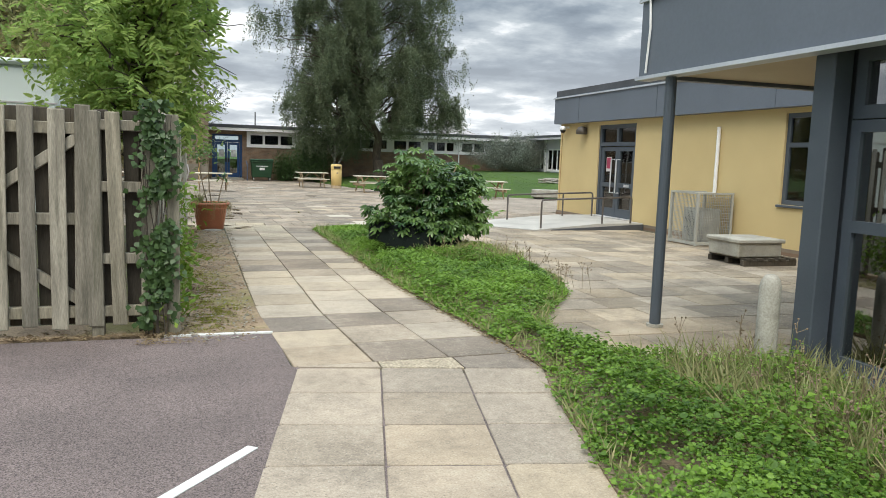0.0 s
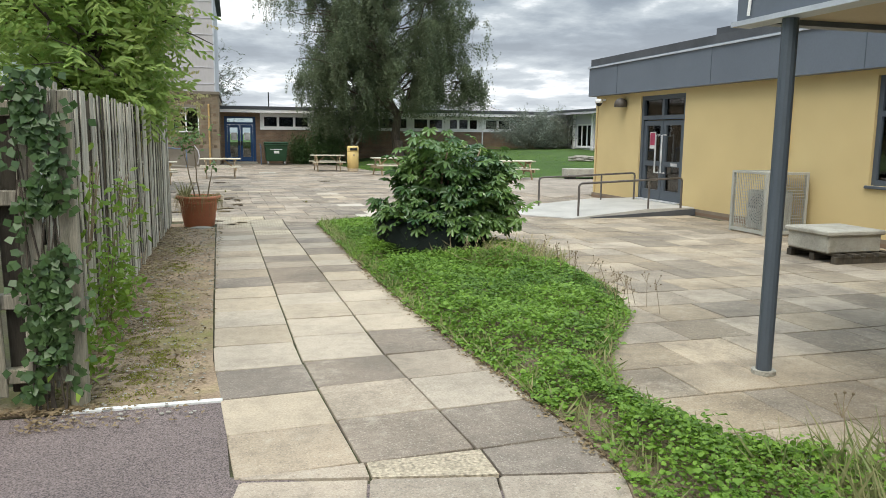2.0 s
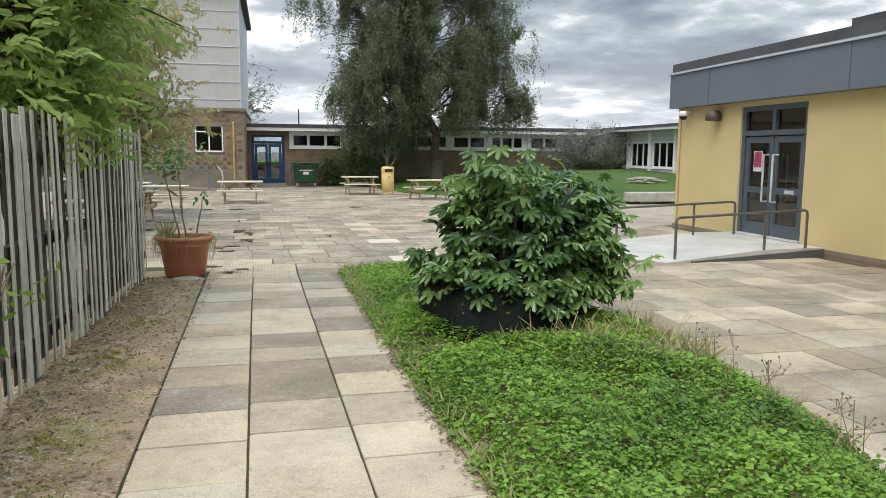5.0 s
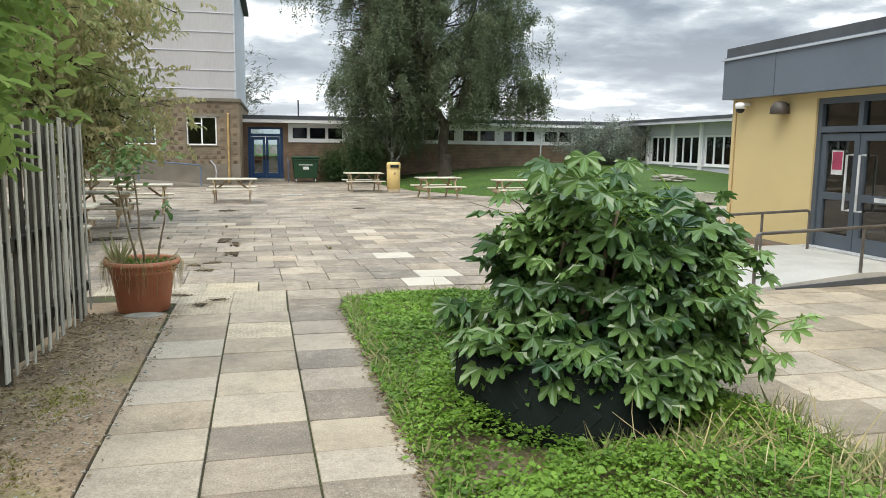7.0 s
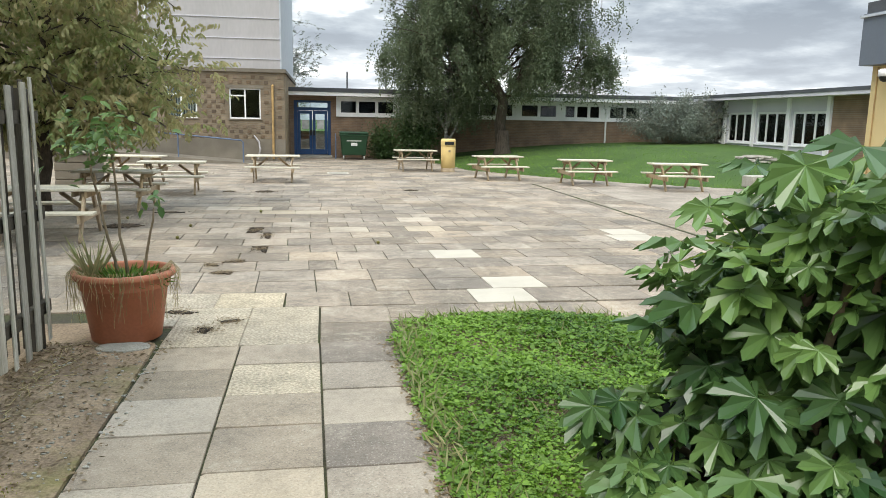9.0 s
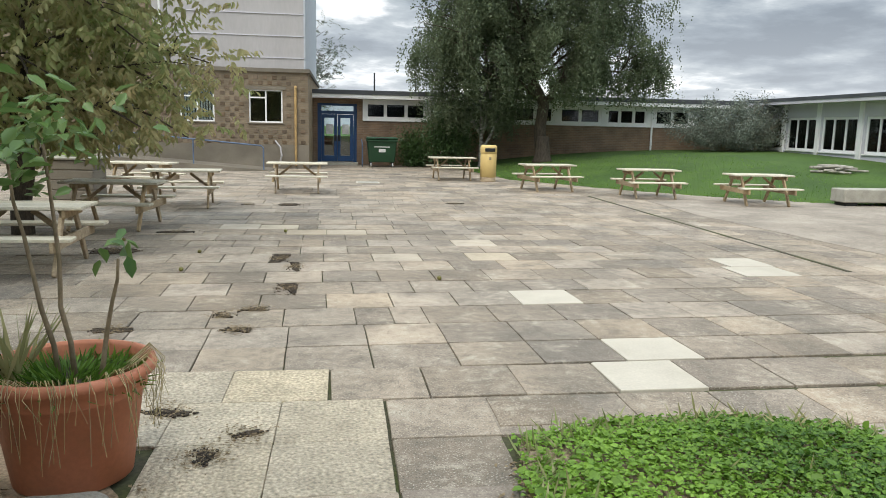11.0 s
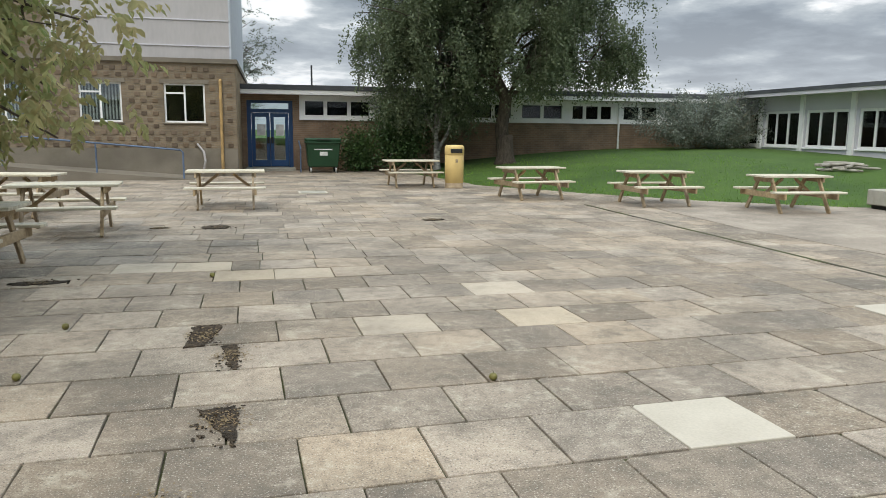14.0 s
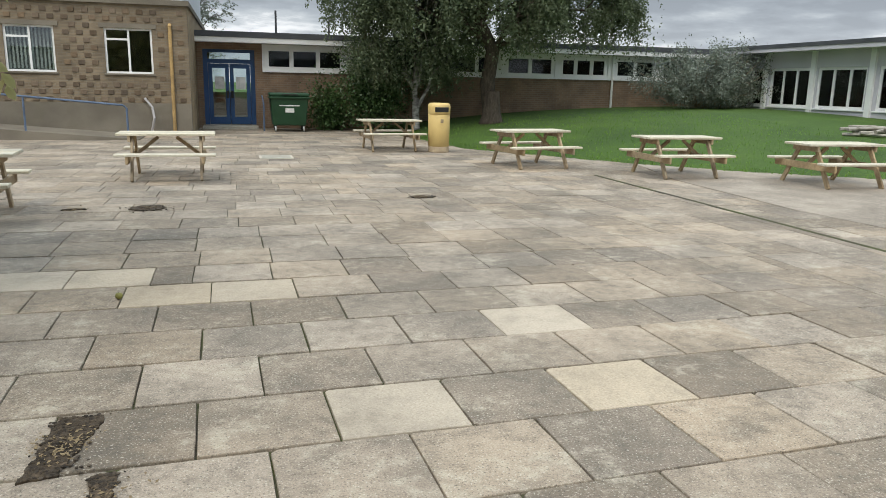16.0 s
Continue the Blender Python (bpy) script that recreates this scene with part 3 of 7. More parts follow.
def leaves(name, P, D, Nn, Ls, W, mat, parent=None, fold=0.25, label="", kind="", full=False):
    """Many small folded leaves as one mesh: base, direction, normal, length and width of each."""
    n = len(P)
    D = D / np.linalg.norm(D, axis=1, keepdims=True)
    S = np.cross(D, Nn); S /= np.linalg.norm(S, axis=1, keepdims=True) + 1e-9
    U = np.cross(S, D)
    Ls, W = np.broadcast_to(Ls, n)[:, None], np.broadcast_to(W, n)[:, None]
    if full:
        # broad leaves: two halves folded along the midrib, the tip bent down
        v = np.empty((n, 6, 3))
        tip = P + D * Ls - U * Ls * 0.12
        v[:, 0], v[:, 3] = P, tip
        for k, a, w, s in ((1, 0.28, 0.46, 1), (2, 0.66, 0.4, 1), (5, 0.28, 0.46, -1), (4, 0.66, 0.4, -1)):
            v[:, k] = P + D * Ls * a + S * W * w * s + U * W * fold
        q = (np.arange(n)[:, None] * 6 + np.array((0, 1, 2, 3, 0, 3, 4, 5))[None]).ravel()
        me = bpy.data.meshes.new(name)
        me.vertices.add(n * 6); me.vertices.foreach_set("co", v.ravel())
        me.loops.add(n * 8); me.loops.foreach_set("vertex_index", q.astype(np.int32))
        me.polygons.add(n * 2); me.polygons.foreach_set("loop_start", np.arange(0, n * 8, 4, dtype=np.int32))
    else:
        me = None
    v = np.empty((n, 4, 3))
    v[:, 0] = P
    v[:, 1] = P + D * Ls * 0.45 + S * W * 0.5 + U * W * fold
    v[:, 2] = P + D * Ls
    v[:, 3] = P + D * Ls * 0.45 - S * W * 0.5 + U * W * fold
    if me is None:
        me = bpy.data.meshes.new(name)
        me.vertices.add(n * 4); me.vertices.foreach_set("co", v.ravel())
        me.loops.add(n * 4); me.loops.foreach_set("vertex_index", np.arange(n * 4, dtype=np.int32))
        me.polygons.add(n); me.polygons.foreach_set("loop_start", np.arange(0, n * 4, 4, dtype=np.int32))
    me.update(calc_edges=True)
    me.materials.append(mat)
    ob = new(name, me)
    if parent:
        ob.parent = parent
        if parent.type == "EMPTY" and parent.get("fixed"):
            ob.matrix_parent_inverse = Matrix.Translation(-parent.location)
    if label:
        ob["label"] = label
    if kind:
        ob["kind"] = kind
    return ob


rng = np.random.default_rng(7)


def rand_dirs(n, up=0.0):
    d = rng.normal(size=(n, 3)); d[:, 2] += up
    return d / np.linalg.norm(d, axis=1, keepdims=True)


def inside(poly, x, y):
    """Which of the points lie within the polygon."""
    x, y = np.asarray(x), np.asarray(y)
    c = np.zeros(x.shape, bool)
    j = len(poly) - 1
    for i in range(len(poly)):
        (xi, yi), (xj, yj) = poly[i], poly[j]
        c ^= ((yi > y) != (yj > y)) & (x < (xj - xi) * (y - yi) / (yj - yi + 1e-12) + xi)
        j = i
    return c

# ---- ground ----
def sheet(name, pts, z, mat, label, kind="structure", category="ground"):
    bm = B()
    prism(bm, pts, z - 0.25, z)
    return tagged(part(name, bm, mat), label, category, kind=kind)


bm = B()
bmesh.ops.create_grid(bm, x_segments=2, y_segments=2, size=1500, matrix=Matrix.Translation((0, 0, -0.3)))
tagged(part("ground", bm, M_FIELD), "flat grassy ground reaching to the horizon", "ground", kind="structure")

EDGE_X = (4.0, 6.0, 6.95, 9.13, 10.9, 13.1, 14.7, 20.0, 40.0)
EDGE_Y = (52.0, 44.0, 37.6, 34.4, 32.1, 30.5, 29.8, 28.0, 22.0)


def lawn_depth(x, y):
    """Metres inwards from the lawn's kerbless edge."""
    pts = list(zip(EDGE_X, EDGE_Y))
    best = None
    for (ax, ay), (bx, by) in zip(pts, pts[1:]):
        dx, dy = bx - ax, by - ay
        t = np.clip(((x - ax) * dx + (y - ay) * dy) / (dx * dx + dy * dy), 0, 1)
        d = np.hypot(x - ax - t * dx, y - ay - t * dy)
        best = d if best is None else np.minimum(best, d)
    return np.where(y > np.interp(x, EDGE_X, EDGE_Y), best, -best)


def lawn_height(x, y):
    d = lawn_depth(x, y)
    return np.where(d > 0, 1.03 * (1 - np.exp(-(np.maximum(d, 0) / 6.0) ** 1.25)), 0.3 * d)


def make_lawn():
    xs, ys = np.arange(4.5, 40.1, 0.3), np.arange(22, 58, 0.3)
    gx, gy = np.meshgrid(xs, ys)
    gz = lawn_height(gx, gy)
    n, m = gx.shape
    vs = np.stack([gx, gy, gz], -1).reshape(-1, 3)
    ok = (gz > -0.25)
    fs = []
    for i in range(n - 1):
        for j in range(m - 1):
            if ok[i, j] or ok[i + 1, j + 1]:
                a = i * m + j
                fs.append((a, a + 1, a + m + 1, a + m))
    me = bpy.data.meshes.new("lawn")
    me.from_pydata(vs.tolist(), [], fs)
    me.polygons.foreach_set("use_smooth", [True] * len(me.polygons))
    me.materials.append(M_GRASS)
    return tagged(new("lawn", me), "mown green lawn rising as a low mound", "lawn", kind="structure")


make_lawn()
BED = [(0.5, -3.0), (1.68, 2.0), (2.06, 3.6), (2.4, 4.95), (2.62, 5.6), (2.56, 7.0), (2.45, 8.0), (2.36, 9.5), (2.31, 11.0), (2.28, 13.2), (2.24, 16.2), (2.32, 16.75), (2.9, 16.95), (3.7, 16.97), (4.4, 16.7), (4.66, 15.0), (4.76, 12.7), (4.86, 10.95), (4.7, 9.55), (4.34, 8.55), (3.58, 7.5), (3.2, 6.66), (3.28, 5.67), (3.92, 5.12), (4.52, 5.02), (4.52, -3.0)]
sheet("pavement", [(-9, 7.12), (0.6, 7.12), (0.66, 5.95), (2.6, 5.5), (4.4, 4.2), (14, 4.2), (16, 25), (16, 46.0), (-14, 46.0), (-14, 30), (-9, 20)], -0.018, M_JOINT, "dark mossy joints between paving flags", category="pavement")
sheet("road", [(-14, -9), (2.6, -9), (2.6, 5.3), (0.68, 6.0), (0.64, 7.1), (-14, 7.1)], -0.004, M_ASPHALT, "grey worn asphalt forecourt", category="road")
sheet("concrete_apron", [(9.3, 21.4), (10.6, 22.4), (30, 22.4), (30, 26), (15, 30.2), (13, 31.2), (11.2, 32.2), (9.6, 33.6), (8.9, 31.0), (8.7, 27.7), (9.0, 24.6)], 0.004, M_APRON, "pale brownish worn concrete apron", category="apron")
sheet("planting_bed", BED, 0.02, M_SOIL, "strip of dry soil under ground cover", category="planting bed")
sheet("verge", [(-4.2, 7.16), (0.62, 7.16), (0.55, 8.0), (0.5, 10.0), (0.42, 14.2), (0.37, 16.3), (-0.1, 17.0), (-0.9, 17.0), (-0.7, 7.7), (-4.2, 7.7)], 0.006, M_VERGE, "bare dry soil verge beside the fence", category="verge")

# ---- paving flags ----
def flag_mesh(name, mat, edge=0.005, seed=0, worn=0.005):
    """A flag of one metre square, to be scaled: its outline a little uneven, some corners chipped."""
    d = random.Random(seed)
    chip = [d.uniform(0.02, 0.05) if d.random() < 0.35 else 0.006 for _ in range(4)]
    corners = ((-0.5, -0.5), (0.5, -0.5), (0.5, 0.5), (-0.5, 0.5))
    ring = []
    for k, (ax, ay) in enumerate(corners):
        bx, by = corners[(k + 1) % 4]
        for f in (chip[k], 0.36, 0.68, 1 - chip[(k + 1) % 4]):
            n = d.uniform(-worn, 0)
            ring.append((ax + (bx - ax) * f - (by - ay) * n * -1, ay + (by - ay) * f + (bx - ax) * n * -1))
    bm = B()
    low = [bm.verts.new((x, y, -0.05)) for x, y in ring]
    mid = [bm.verts.new((x, y, 0.0)) for x, y in ring]
    top = [bm.verts.new((x * 0.992, y * 0.992, edge)) for x, y in ring]
    for a, b in ((low, mid), (mid, top)):
        for k in range(len(ring)):
            q = (k + 1) % len(ring)
            bm.faces.new((a[k], a[q], b[q], b[k]))
    bm.faces.new(top)
    me = bpy.data.meshes.new(name)
    bm.to_mesh(me); bm.free()
    me.materials.append(mat)
    return me


FLAG = flag_mesh("flag", M_SLAB)
FLAG_LIGHT = flag_mesh("light_flag", M_SLAB_LIGHT)
FLAG_DARK = flag_mesh("dark_flag", M_SLAB_DARK)
FLAGS_PLAZA = [flag_mesh("plaza_flag", M_SLAB_PLAZA, seed=20 + k, worn=0.007) for k in range(9)]
FLAG_PALE = flag_mesh("pale_flag", M_SLAB_PALE)
FLAG_ROUGH = flag_mesh("rough_flag", M_SLAB_ROUGH)
dice = random.Random(11)


def flag(me, x0, x1, y0, y1, parent, z=0.0, turn=0.0, name="paving_flag", label=""):
    ob = new(name, me)
    ob.parent = parent
    ob.location = ((x0 + x1) / 2, (y0 + y1) / 2, z - 0.006 + dice.uniform(-0.003, 0.003))
    ob.scale = (x1 - x0, y1 - y0, 1)
    ob.rotation_euler = (radians(dice.uniform(-0.25, 0.25)), radians(dice.uniform(-0.25, 0.25)), radians(turn))
    if label:
        ob["label"] = label
    return ob


COLUMN_Y = ((5.98, 6.55, 7.15, 7.75, 8.4, 8.98, 9.6, 10.17, 10.74, 11.3, 11.85, 12.35, 12.86, 13.4, 13.95, 14.55, 15.11, 15.66, 16.22),
            (6.0, 6.62, 7.25, 7.85, 8.55, 9.18, 9.76, 10.29, 10.87, 11.42, 11.9, 12.35, 12.87, 13.49, 14.05, 14.62, 15.13, 15.76, 16.24),
            (6.03, 6.65, 7.28, 7.88, 8.6, 9.2, 9.78, 10.32, 10.91, 11.45, 11.94, 12.36, 12.88, 13.48, 14.04, 14.61, 15.19, 15.73, 16.26))
# p pale, m middling, d dark, r ribbed, from the entry to the plaza
TONES = ("mpdpppppdmmpmpmpmm", "dmdppppmddmdppmmrm", "dpmdpppmpdppdmdpmd")


def path_left(y):
    return float(np.interp(y, (5.9, 7.0, 8.0, 10.0, 14.2, 16.3), (0.70, 0.62, 0.55, 0.51, 0.43, 0.40)))


def make_path():
    root = tagged(part("path", boxes((0.46, 2.6, 6.0, 16.3, -0.06, -0.014)), M_JOINT), "footpath of pale and dark square concrete flags", "path", kind="structure")
    kinds = {"p": FLAG_LIGHT, "m": FLAG, "d": FLAG_DARK, "r": FLAG_ROUGH}
    for k, (ys, tones) in enumerate(zip(COLUMN_Y, TONES)):
        for y0, y1, c in zip(ys, ys[1:], tones):
            y = (y0 + y1) / 2
            pitch = 0.64 - (y - 6) * 0.002
            left = path_left(y) + k * pitch
            turn = math.degrees((path_left(y - 0.3) - path_left(y + 0.3)) / 0.6)
            flag(kinds[c], left + 0.006, left + pitch - 0.006, y0 + 0.005, y1 - 0.005, root, 0.004, turn)
    # the entry, laid at an angle
    o, u, v = Vector((0.72, 5.93)), Vector((0.98, -0.2)), Vector((-0.203, -0.979))
    entry = "mmmmmmmmmmmpmmmmmmmpmmmmmmpmmmmmmmmm"
    for i in range(12):
        for k in range(3):
            c = o + u * (0.64 * (k + 0.5)) + v * (0.613 * (i + 0.5))
            flag(kinds[entry[3 * i + k]], c.x - 0.315, c.x + 0.315, c.y - 0.301, c.y + 0.301, root, 0.004, -11.6)
    for pts, mat, lb in (([(0.74, 5.945), (1.35, 5.82), (1.35, 5.985), (0.72, 5.97)], M_SLAB, ""), ([(1.365, 5.815), (1.99, 5.69), (1.99, 6.0), (1.365, 5.99)], M_SLAB_ROUGH, "ribbed pale flag"), ([(2.005, 5.685), (2.6, 5.57), (2.58, 6.02), (2.005, 6.0)], M_SLAB_DARK, "")):
        bm = B()
        prism(bm, pts, -0.05, 0.003)
        part("wedge_flag", bm, mat, root, lb)


PALE = ((3.13, 20.2), (3.5, 18.3), (3.22, 17.7), (6.37, 22.0), (6.3, 21.3))
START = {17.46: 3.18, 18.07: 3.47, 18.65: 2.82, 19.26: 2.11, 19.87: 3.10, 20.48: 2.10, 21.06: 2.40, 21.68: 2.08, 22.29: 1.75, 22.89: 1.43, 23.48: 1.72, 24.06: 1.40, 24.65: 1.74}
LIGHT = ((2.06, 22.58), (3.34, 22.6), (3.28, 23.75), (0.81, 24.93), (1.39, 24.9), (0.46, 25.51), (-0.17, 25.54))


def make_plaza():
    root = tagged(part("plaza", boxes((-8, 6.2, 18.1, 45.0, -0.08, -0.022)), M_JOINT), "wide plaza of weathered grey concrete flags", "plaza", kind="structure")
    V, F, V2, F2 = [], [], [], []
    W, H = 0.629, 0.61

    def slope(y):
        """The courses turn a little to the north."""
        return float(np.interp(y, (17, 18.6, 21.5, 24.5, 28), (0, 0.038, 0.04, 0.02, 0.0)))
    count = 0
    rows = [17.46 - H * i for i in range(22, 0, -1)] + [17.46, 18.07, 18.65, 19.26, 19.87, 20.48, 21.06, 21.68, 22.29, 22.89, 23.48, 24.06, 24.65] + [25.24 + 0.595 * i for i in range(35)]
    for i, y0 in enumerate(rows):
        y0 = round(y0, 2)
        y1 = rows[i + 1] if i + 1 < len(rows) else y0 + H
        s = START.get(y0, 0.31 * (i % 2) + dice.uniform(-0.09, 0.09))
        x = s - W * 40
        while x < 15:
            w = W if dice.random() > 0.06 or y0 in START else W * 0.5
            if y0 == 19.26 and 1.4 < x < 2.0:
                w = 0.33 if x < 1.6 else 0.302
            x0, x1 = x, x + w
            x = x1
            if x0 < 6.3 < x1:
                x1 = x = 6.3
            cx, cy = (x0 + x1) / 2, (y0 + y1) / 2
            if cx < -7.5 - 0.2 * (cy - 17) or cx > 10.68 and cy < 22.5 or cy > 45.8:
                continue
            if cy < 16.9 and (cx < 2.3 or cx < 0.2) or cx < 0.1 and cy < 17.4:
                continue
            if 0.0 < cx < 1.3 and 17.4 < cy < 18.06 or cx < 1.65 and cy < 17.44:
                continue
            if bool(inside(BED, [cx], [cy])[0]) and float(bed_depth(np.array([cx]), np.array([cy]))[0]) > 0.45 or cx < 4.4 and cy < 5.2 or cy < 5.4 and cx < 4.6:
                continue
            if float(lawn_depth(np.array([cx]), np.array([cy]))[0]) > 0.35:
                continue
            pale = any(abs(x0 - px) < 0.22 and y0 < py < y1 for px, py in PALE)
            near = -1.2 < cx < 5.6 and 16.2 < cy < 27 and count < 285
            g, gy = dice.uniform(0.002, 0.007), dice.uniform(0.005, 0.011)
            tn = math.degrees(slope(cy))
            sl = slope(cy) * (cx - 2.0)
            if pale:
                flag(FLAG_PALE, x0 + g, x1 - g, y0 + g + sl, y1 - g + sl, root, 0.004, tn, label="new pale flag")
            elif near:
                count += 1
                light = any(x0 < px < x1 and y0 < py - sl < y1 for px, py in LIGHT)
                flag(FLAG_LIGHT if light else FLAGS_PLAZA[count % 9], x0 + g * 0.6, x1 - g * 0.6, y0 + gy + sl, y1 - gy + sl, root, 0.0, tn + dice.uniform(-0.3, 0.3))
            else:
                dz = dice.uniform(-0.006, 0.0)
                VV, FF = (V2, F2) if cy < 16.9 else (V, F)
                k = len(VV)
                for xx, yy, zz in ((x0 + g, y0 + gy, -0.05), (x1 - g, y0 + gy, -0.05), (x1 - g, y1 - gy, -0.05), (x0 + g, y1 - gy, -0.05)):
                    VV.append((xx, yy + slope(cy) * (xx - 2.0), zz))
                for xx, yy in ((x0 + g * 0.7, y0 + gy), (x1 - g * 0.7, y0 + gy), (x1 - g * 0.7, y1 - gy), (x0 + g * 0.7, y1 - gy)):
                    VV.append((xx, yy + slope(cy) * (xx - 2.0), dz - 0.006))
                for xx, yy in ((x0 + g + 0.003, y0 + gy + 0.003), (x1 - g - 0.003, y0 + gy + 0.003), (x1 - g - 0.003, y1 - gy - 0.003), (x0 + g + 0.003, y1 - gy - 0.003)):
                    VV.append((xx, yy + slope(cy) * (xx - 2.0), dz + dice.uniform(-0.001, 0.001)))
                for a in (0, 4):
                    for j in range(4):
                        j2 = (j + 1) % 4
                        FF.append((k + a + j, k + a + j2, k + a + 4 + j2, k + a + 4 + j))
                FF.append((k + 8, k + 9, k + 10, k + 11))
    for vs, fs, mat, lb in ((V, F, M_SLAB_PLAZA, "weathered grey flags"), (V2, F2, M_SLAB_TAN, "stained tan flags")):
        me = bpy.data.meshes.new("joined_flags")
        me.from_pydata(vs, [], fs)
        me.materials.append(mat)
        ob = new("joined_flags", me)
        ob.parent = root
        ob["kind"], ob["label"] = "stuff", lb
    part("mossy_seam", boxes((7.7, 7.765, 21.5, 31.8, -0.04, 0.002)), M_JOINT, root, "wide dark mossy joint")
    # rough aggregate flags at the path's end
    for x0, x1, y0, y1 in ((-0.63, -0.001, 17.455, 18.05), (-0.22, 0.399, 16.845, 17.453), (0.0, 0.64, 17.455, 18.05), (0.641, 1.28, 17.455, 18.05), (0.4, 1.005, 16.845, 17.453), (1.006, 1.625, 16.845, 17.453), (0.4, 1.005, 16.235, 16.843), (1.006, 1.625, 16.235, 16.843)):
        flag(FLAG_ROUGH, x0, x1, y0, y1, root, 0.004, 0, label="rough exposed-aggregate flag")
    for x0, x1, y0, y1 in ((1.64, 2.25, 16.24, 16.84), (1.64, 2.26, 16.85, 17.44), (2.27, 2.85, 16.97, 17.44)):
        flag(FLAGS_PLAZA[3], x0, x1, y0, y1, root, 0.002)


# ---- yellow building ----
def make_yellow():
    X, Y0, Y1 = 10.6, -2.0, 21.74
    b = thing("yellow_building", (14.5, 12, 0), "single-storey yellow rendered building with grey fascia", "building")
    m = west(X)
    holes = [(17.38, 19.32, 0.14, 2.7), (8.6, 12.12, 0.96, 2.7)]
    part("wall", holed(Y0, Y1, 0.12, 2.8, holes), M_RENDER, b, m=m)
    part("wall", boxes((X + 0.252, 19.0, Y1 - 0.25, Y1, 0.12, 2.8)), M_RENDER, b)
    part("wall", boxes((18.75, 19.0, Y0, Y1 - 0.25, 0.0, 2.8)), M_RENDER, b)
    part("wall", boxes((X + 0.25, 18.75, Y0, Y0 + 0.25, 0.0, 2.8)), M_RENDER, b)
    part("plinth", boxes((X - 0.03, X + 0.2, Y0, 17.3, -0.05, 0.13), (X - 0.03, X + 0.2, 19.4, Y1 + 0.02, -0.05, 0.13)), M_BRICK_BROWN, b, "low brown brick plinth")
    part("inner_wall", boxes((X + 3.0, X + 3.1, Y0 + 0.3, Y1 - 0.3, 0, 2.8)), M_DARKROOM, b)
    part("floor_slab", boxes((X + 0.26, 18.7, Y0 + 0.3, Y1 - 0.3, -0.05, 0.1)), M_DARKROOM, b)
    fs = boxes((X - 0.22, 19.3, Y0 - 0.2, Y1 + 0.06, 2.8, 3.62))
    fascia = part("fascia", fs, M_FASCIA, b, "dark blue-grey panelled fascia")
    for y in (4.2, 8.2, 12.2, 16.2, 20.2):
        part("panel_joint", boxes((X - 0.226, X - 0.215, y - 0.006, y + 0.006, 2.81, 3.61)), M_FRAME, fascia)
    part("drip_trim", boxes((X - 0.26, 19.34, Y0 - 0.24, Y1 + 0.1, 3.56, 3.60)), M_TRIM, fascia, "pale metal edge trim")
    part("roof", boxes((X - 0.19, 19.3, Y0 - 0.2, Y1 + 0.03, 3.625, 3.8)), M_ROOF, b, "flat roof edge of dark felt")
    part("upper_roof", boxes((X + 0.35, 18.5, Y0, 16.9, 3.8, 4.05)), M_ROOF, b, "raised section of dark flat roof")
    # doors
    d = part("door", boxes((17.38, 17.48, -0.16, -0.04, 0.14, 2.7), (19.22, 19.32, -0.16, -0.04, 0.14, 2.7), (17.48, 19.22, -0.16, -0.04, 2.6, 2.7), (17.48, 19.22, -0.16, -0.04, 2.12, 2.22), (18.3, 18.4, -0.158, -0.042, 2.22, 2.6)), M_FRAME, b, "anthracite glazed double door", m=m)
    for a, c in ((17.49, 18.34), (18.36, 19.21)):
        leaf = part("door_leaf", boxes((a, a + 0.11, -0.15, -0.07, 0.16, 2.1), (c - 0.11, c, -0.15, -0.07, 0.16, 2.1), (a + 0.11, c - 0.11, -0.15, -0.07, 0.16, 0.42), (a + 0.11, c - 0.11, -0.15, -0.07, 1.98, 2.1), (a + 0.11, c - 0.11, -0.15, -0.07, 1.0, 1.12)), M_FRAME, d, m=m)
        part("pane", boxes((a + 0.1, c - 0.1, -0.113, -0.107, 0.4, 2.0)), M_GLASS, d, m=m, shadow=False)
    for u in (17.88, 18.84):
        part("pane", boxes((u - 0.4, u + 0.4, -0.113, -0.107, 2.21, 2.62)), M_GLASS, d, m=m, shadow=False)
    bm = B()
    tube(bm, [(18.47, -0.06, 0.85), (18.47, 0.05, 0.85), (18.47, 0.05, 1.75), (18.47, -0.06, 1.75)], 0.02)
    part("pull_handle", bm, M_STEEL, d, "long bright steel pull handle", m=m)
    bm = B()
    tube(bm, [(18.2, -0.06, 0.85), (18.2, 0.05, 0.85), (18.2, 0.05, 1.75), (18.2, -0.06, 1.75)], 0.02)
    part("pull_handle", bm, M_STEEL, d, "long bright steel pull handle", m=m)
    part("notice", boxes((18.72, 18.98, -0.104, -0.1, 1.42, 1.82)), M_PAPER, d, "paper notice with a red block", m=m)
    part("notice", boxes((18.74, 18.96, -0.099, -0.096, 1.5, 1.8)), M_RED, d, "red printed notice", m=m)
    part("letter_plate", boxes((17.7, 17.95, -0.07, -0.06, 1.02, 1.09)), M_STEEL, d, m=m)
    window(b, m, 8.6, 12.12, 0.96, 2.7, bars=(10.4,), rails=((8.6, 12.12, 2.1),), mat=M_FRAME, bar=0.09, sill=True)
    # things fixed to the wall
    bm = B()
    tube(bm, [(14.0, 0.06, 1.0), (14.0, 0.06, 2.5)], 0.04)
    tagged(part("wall_duct", bm, M_WHITE, m=m), "white plastic upright duct on the yellow wall", "duct")
    lampo = thing("wall_lamp", (X - 0.15, 20.05, 2.5), "dark hooded bulkhead lamp on the yellow wall", "wall lamp")
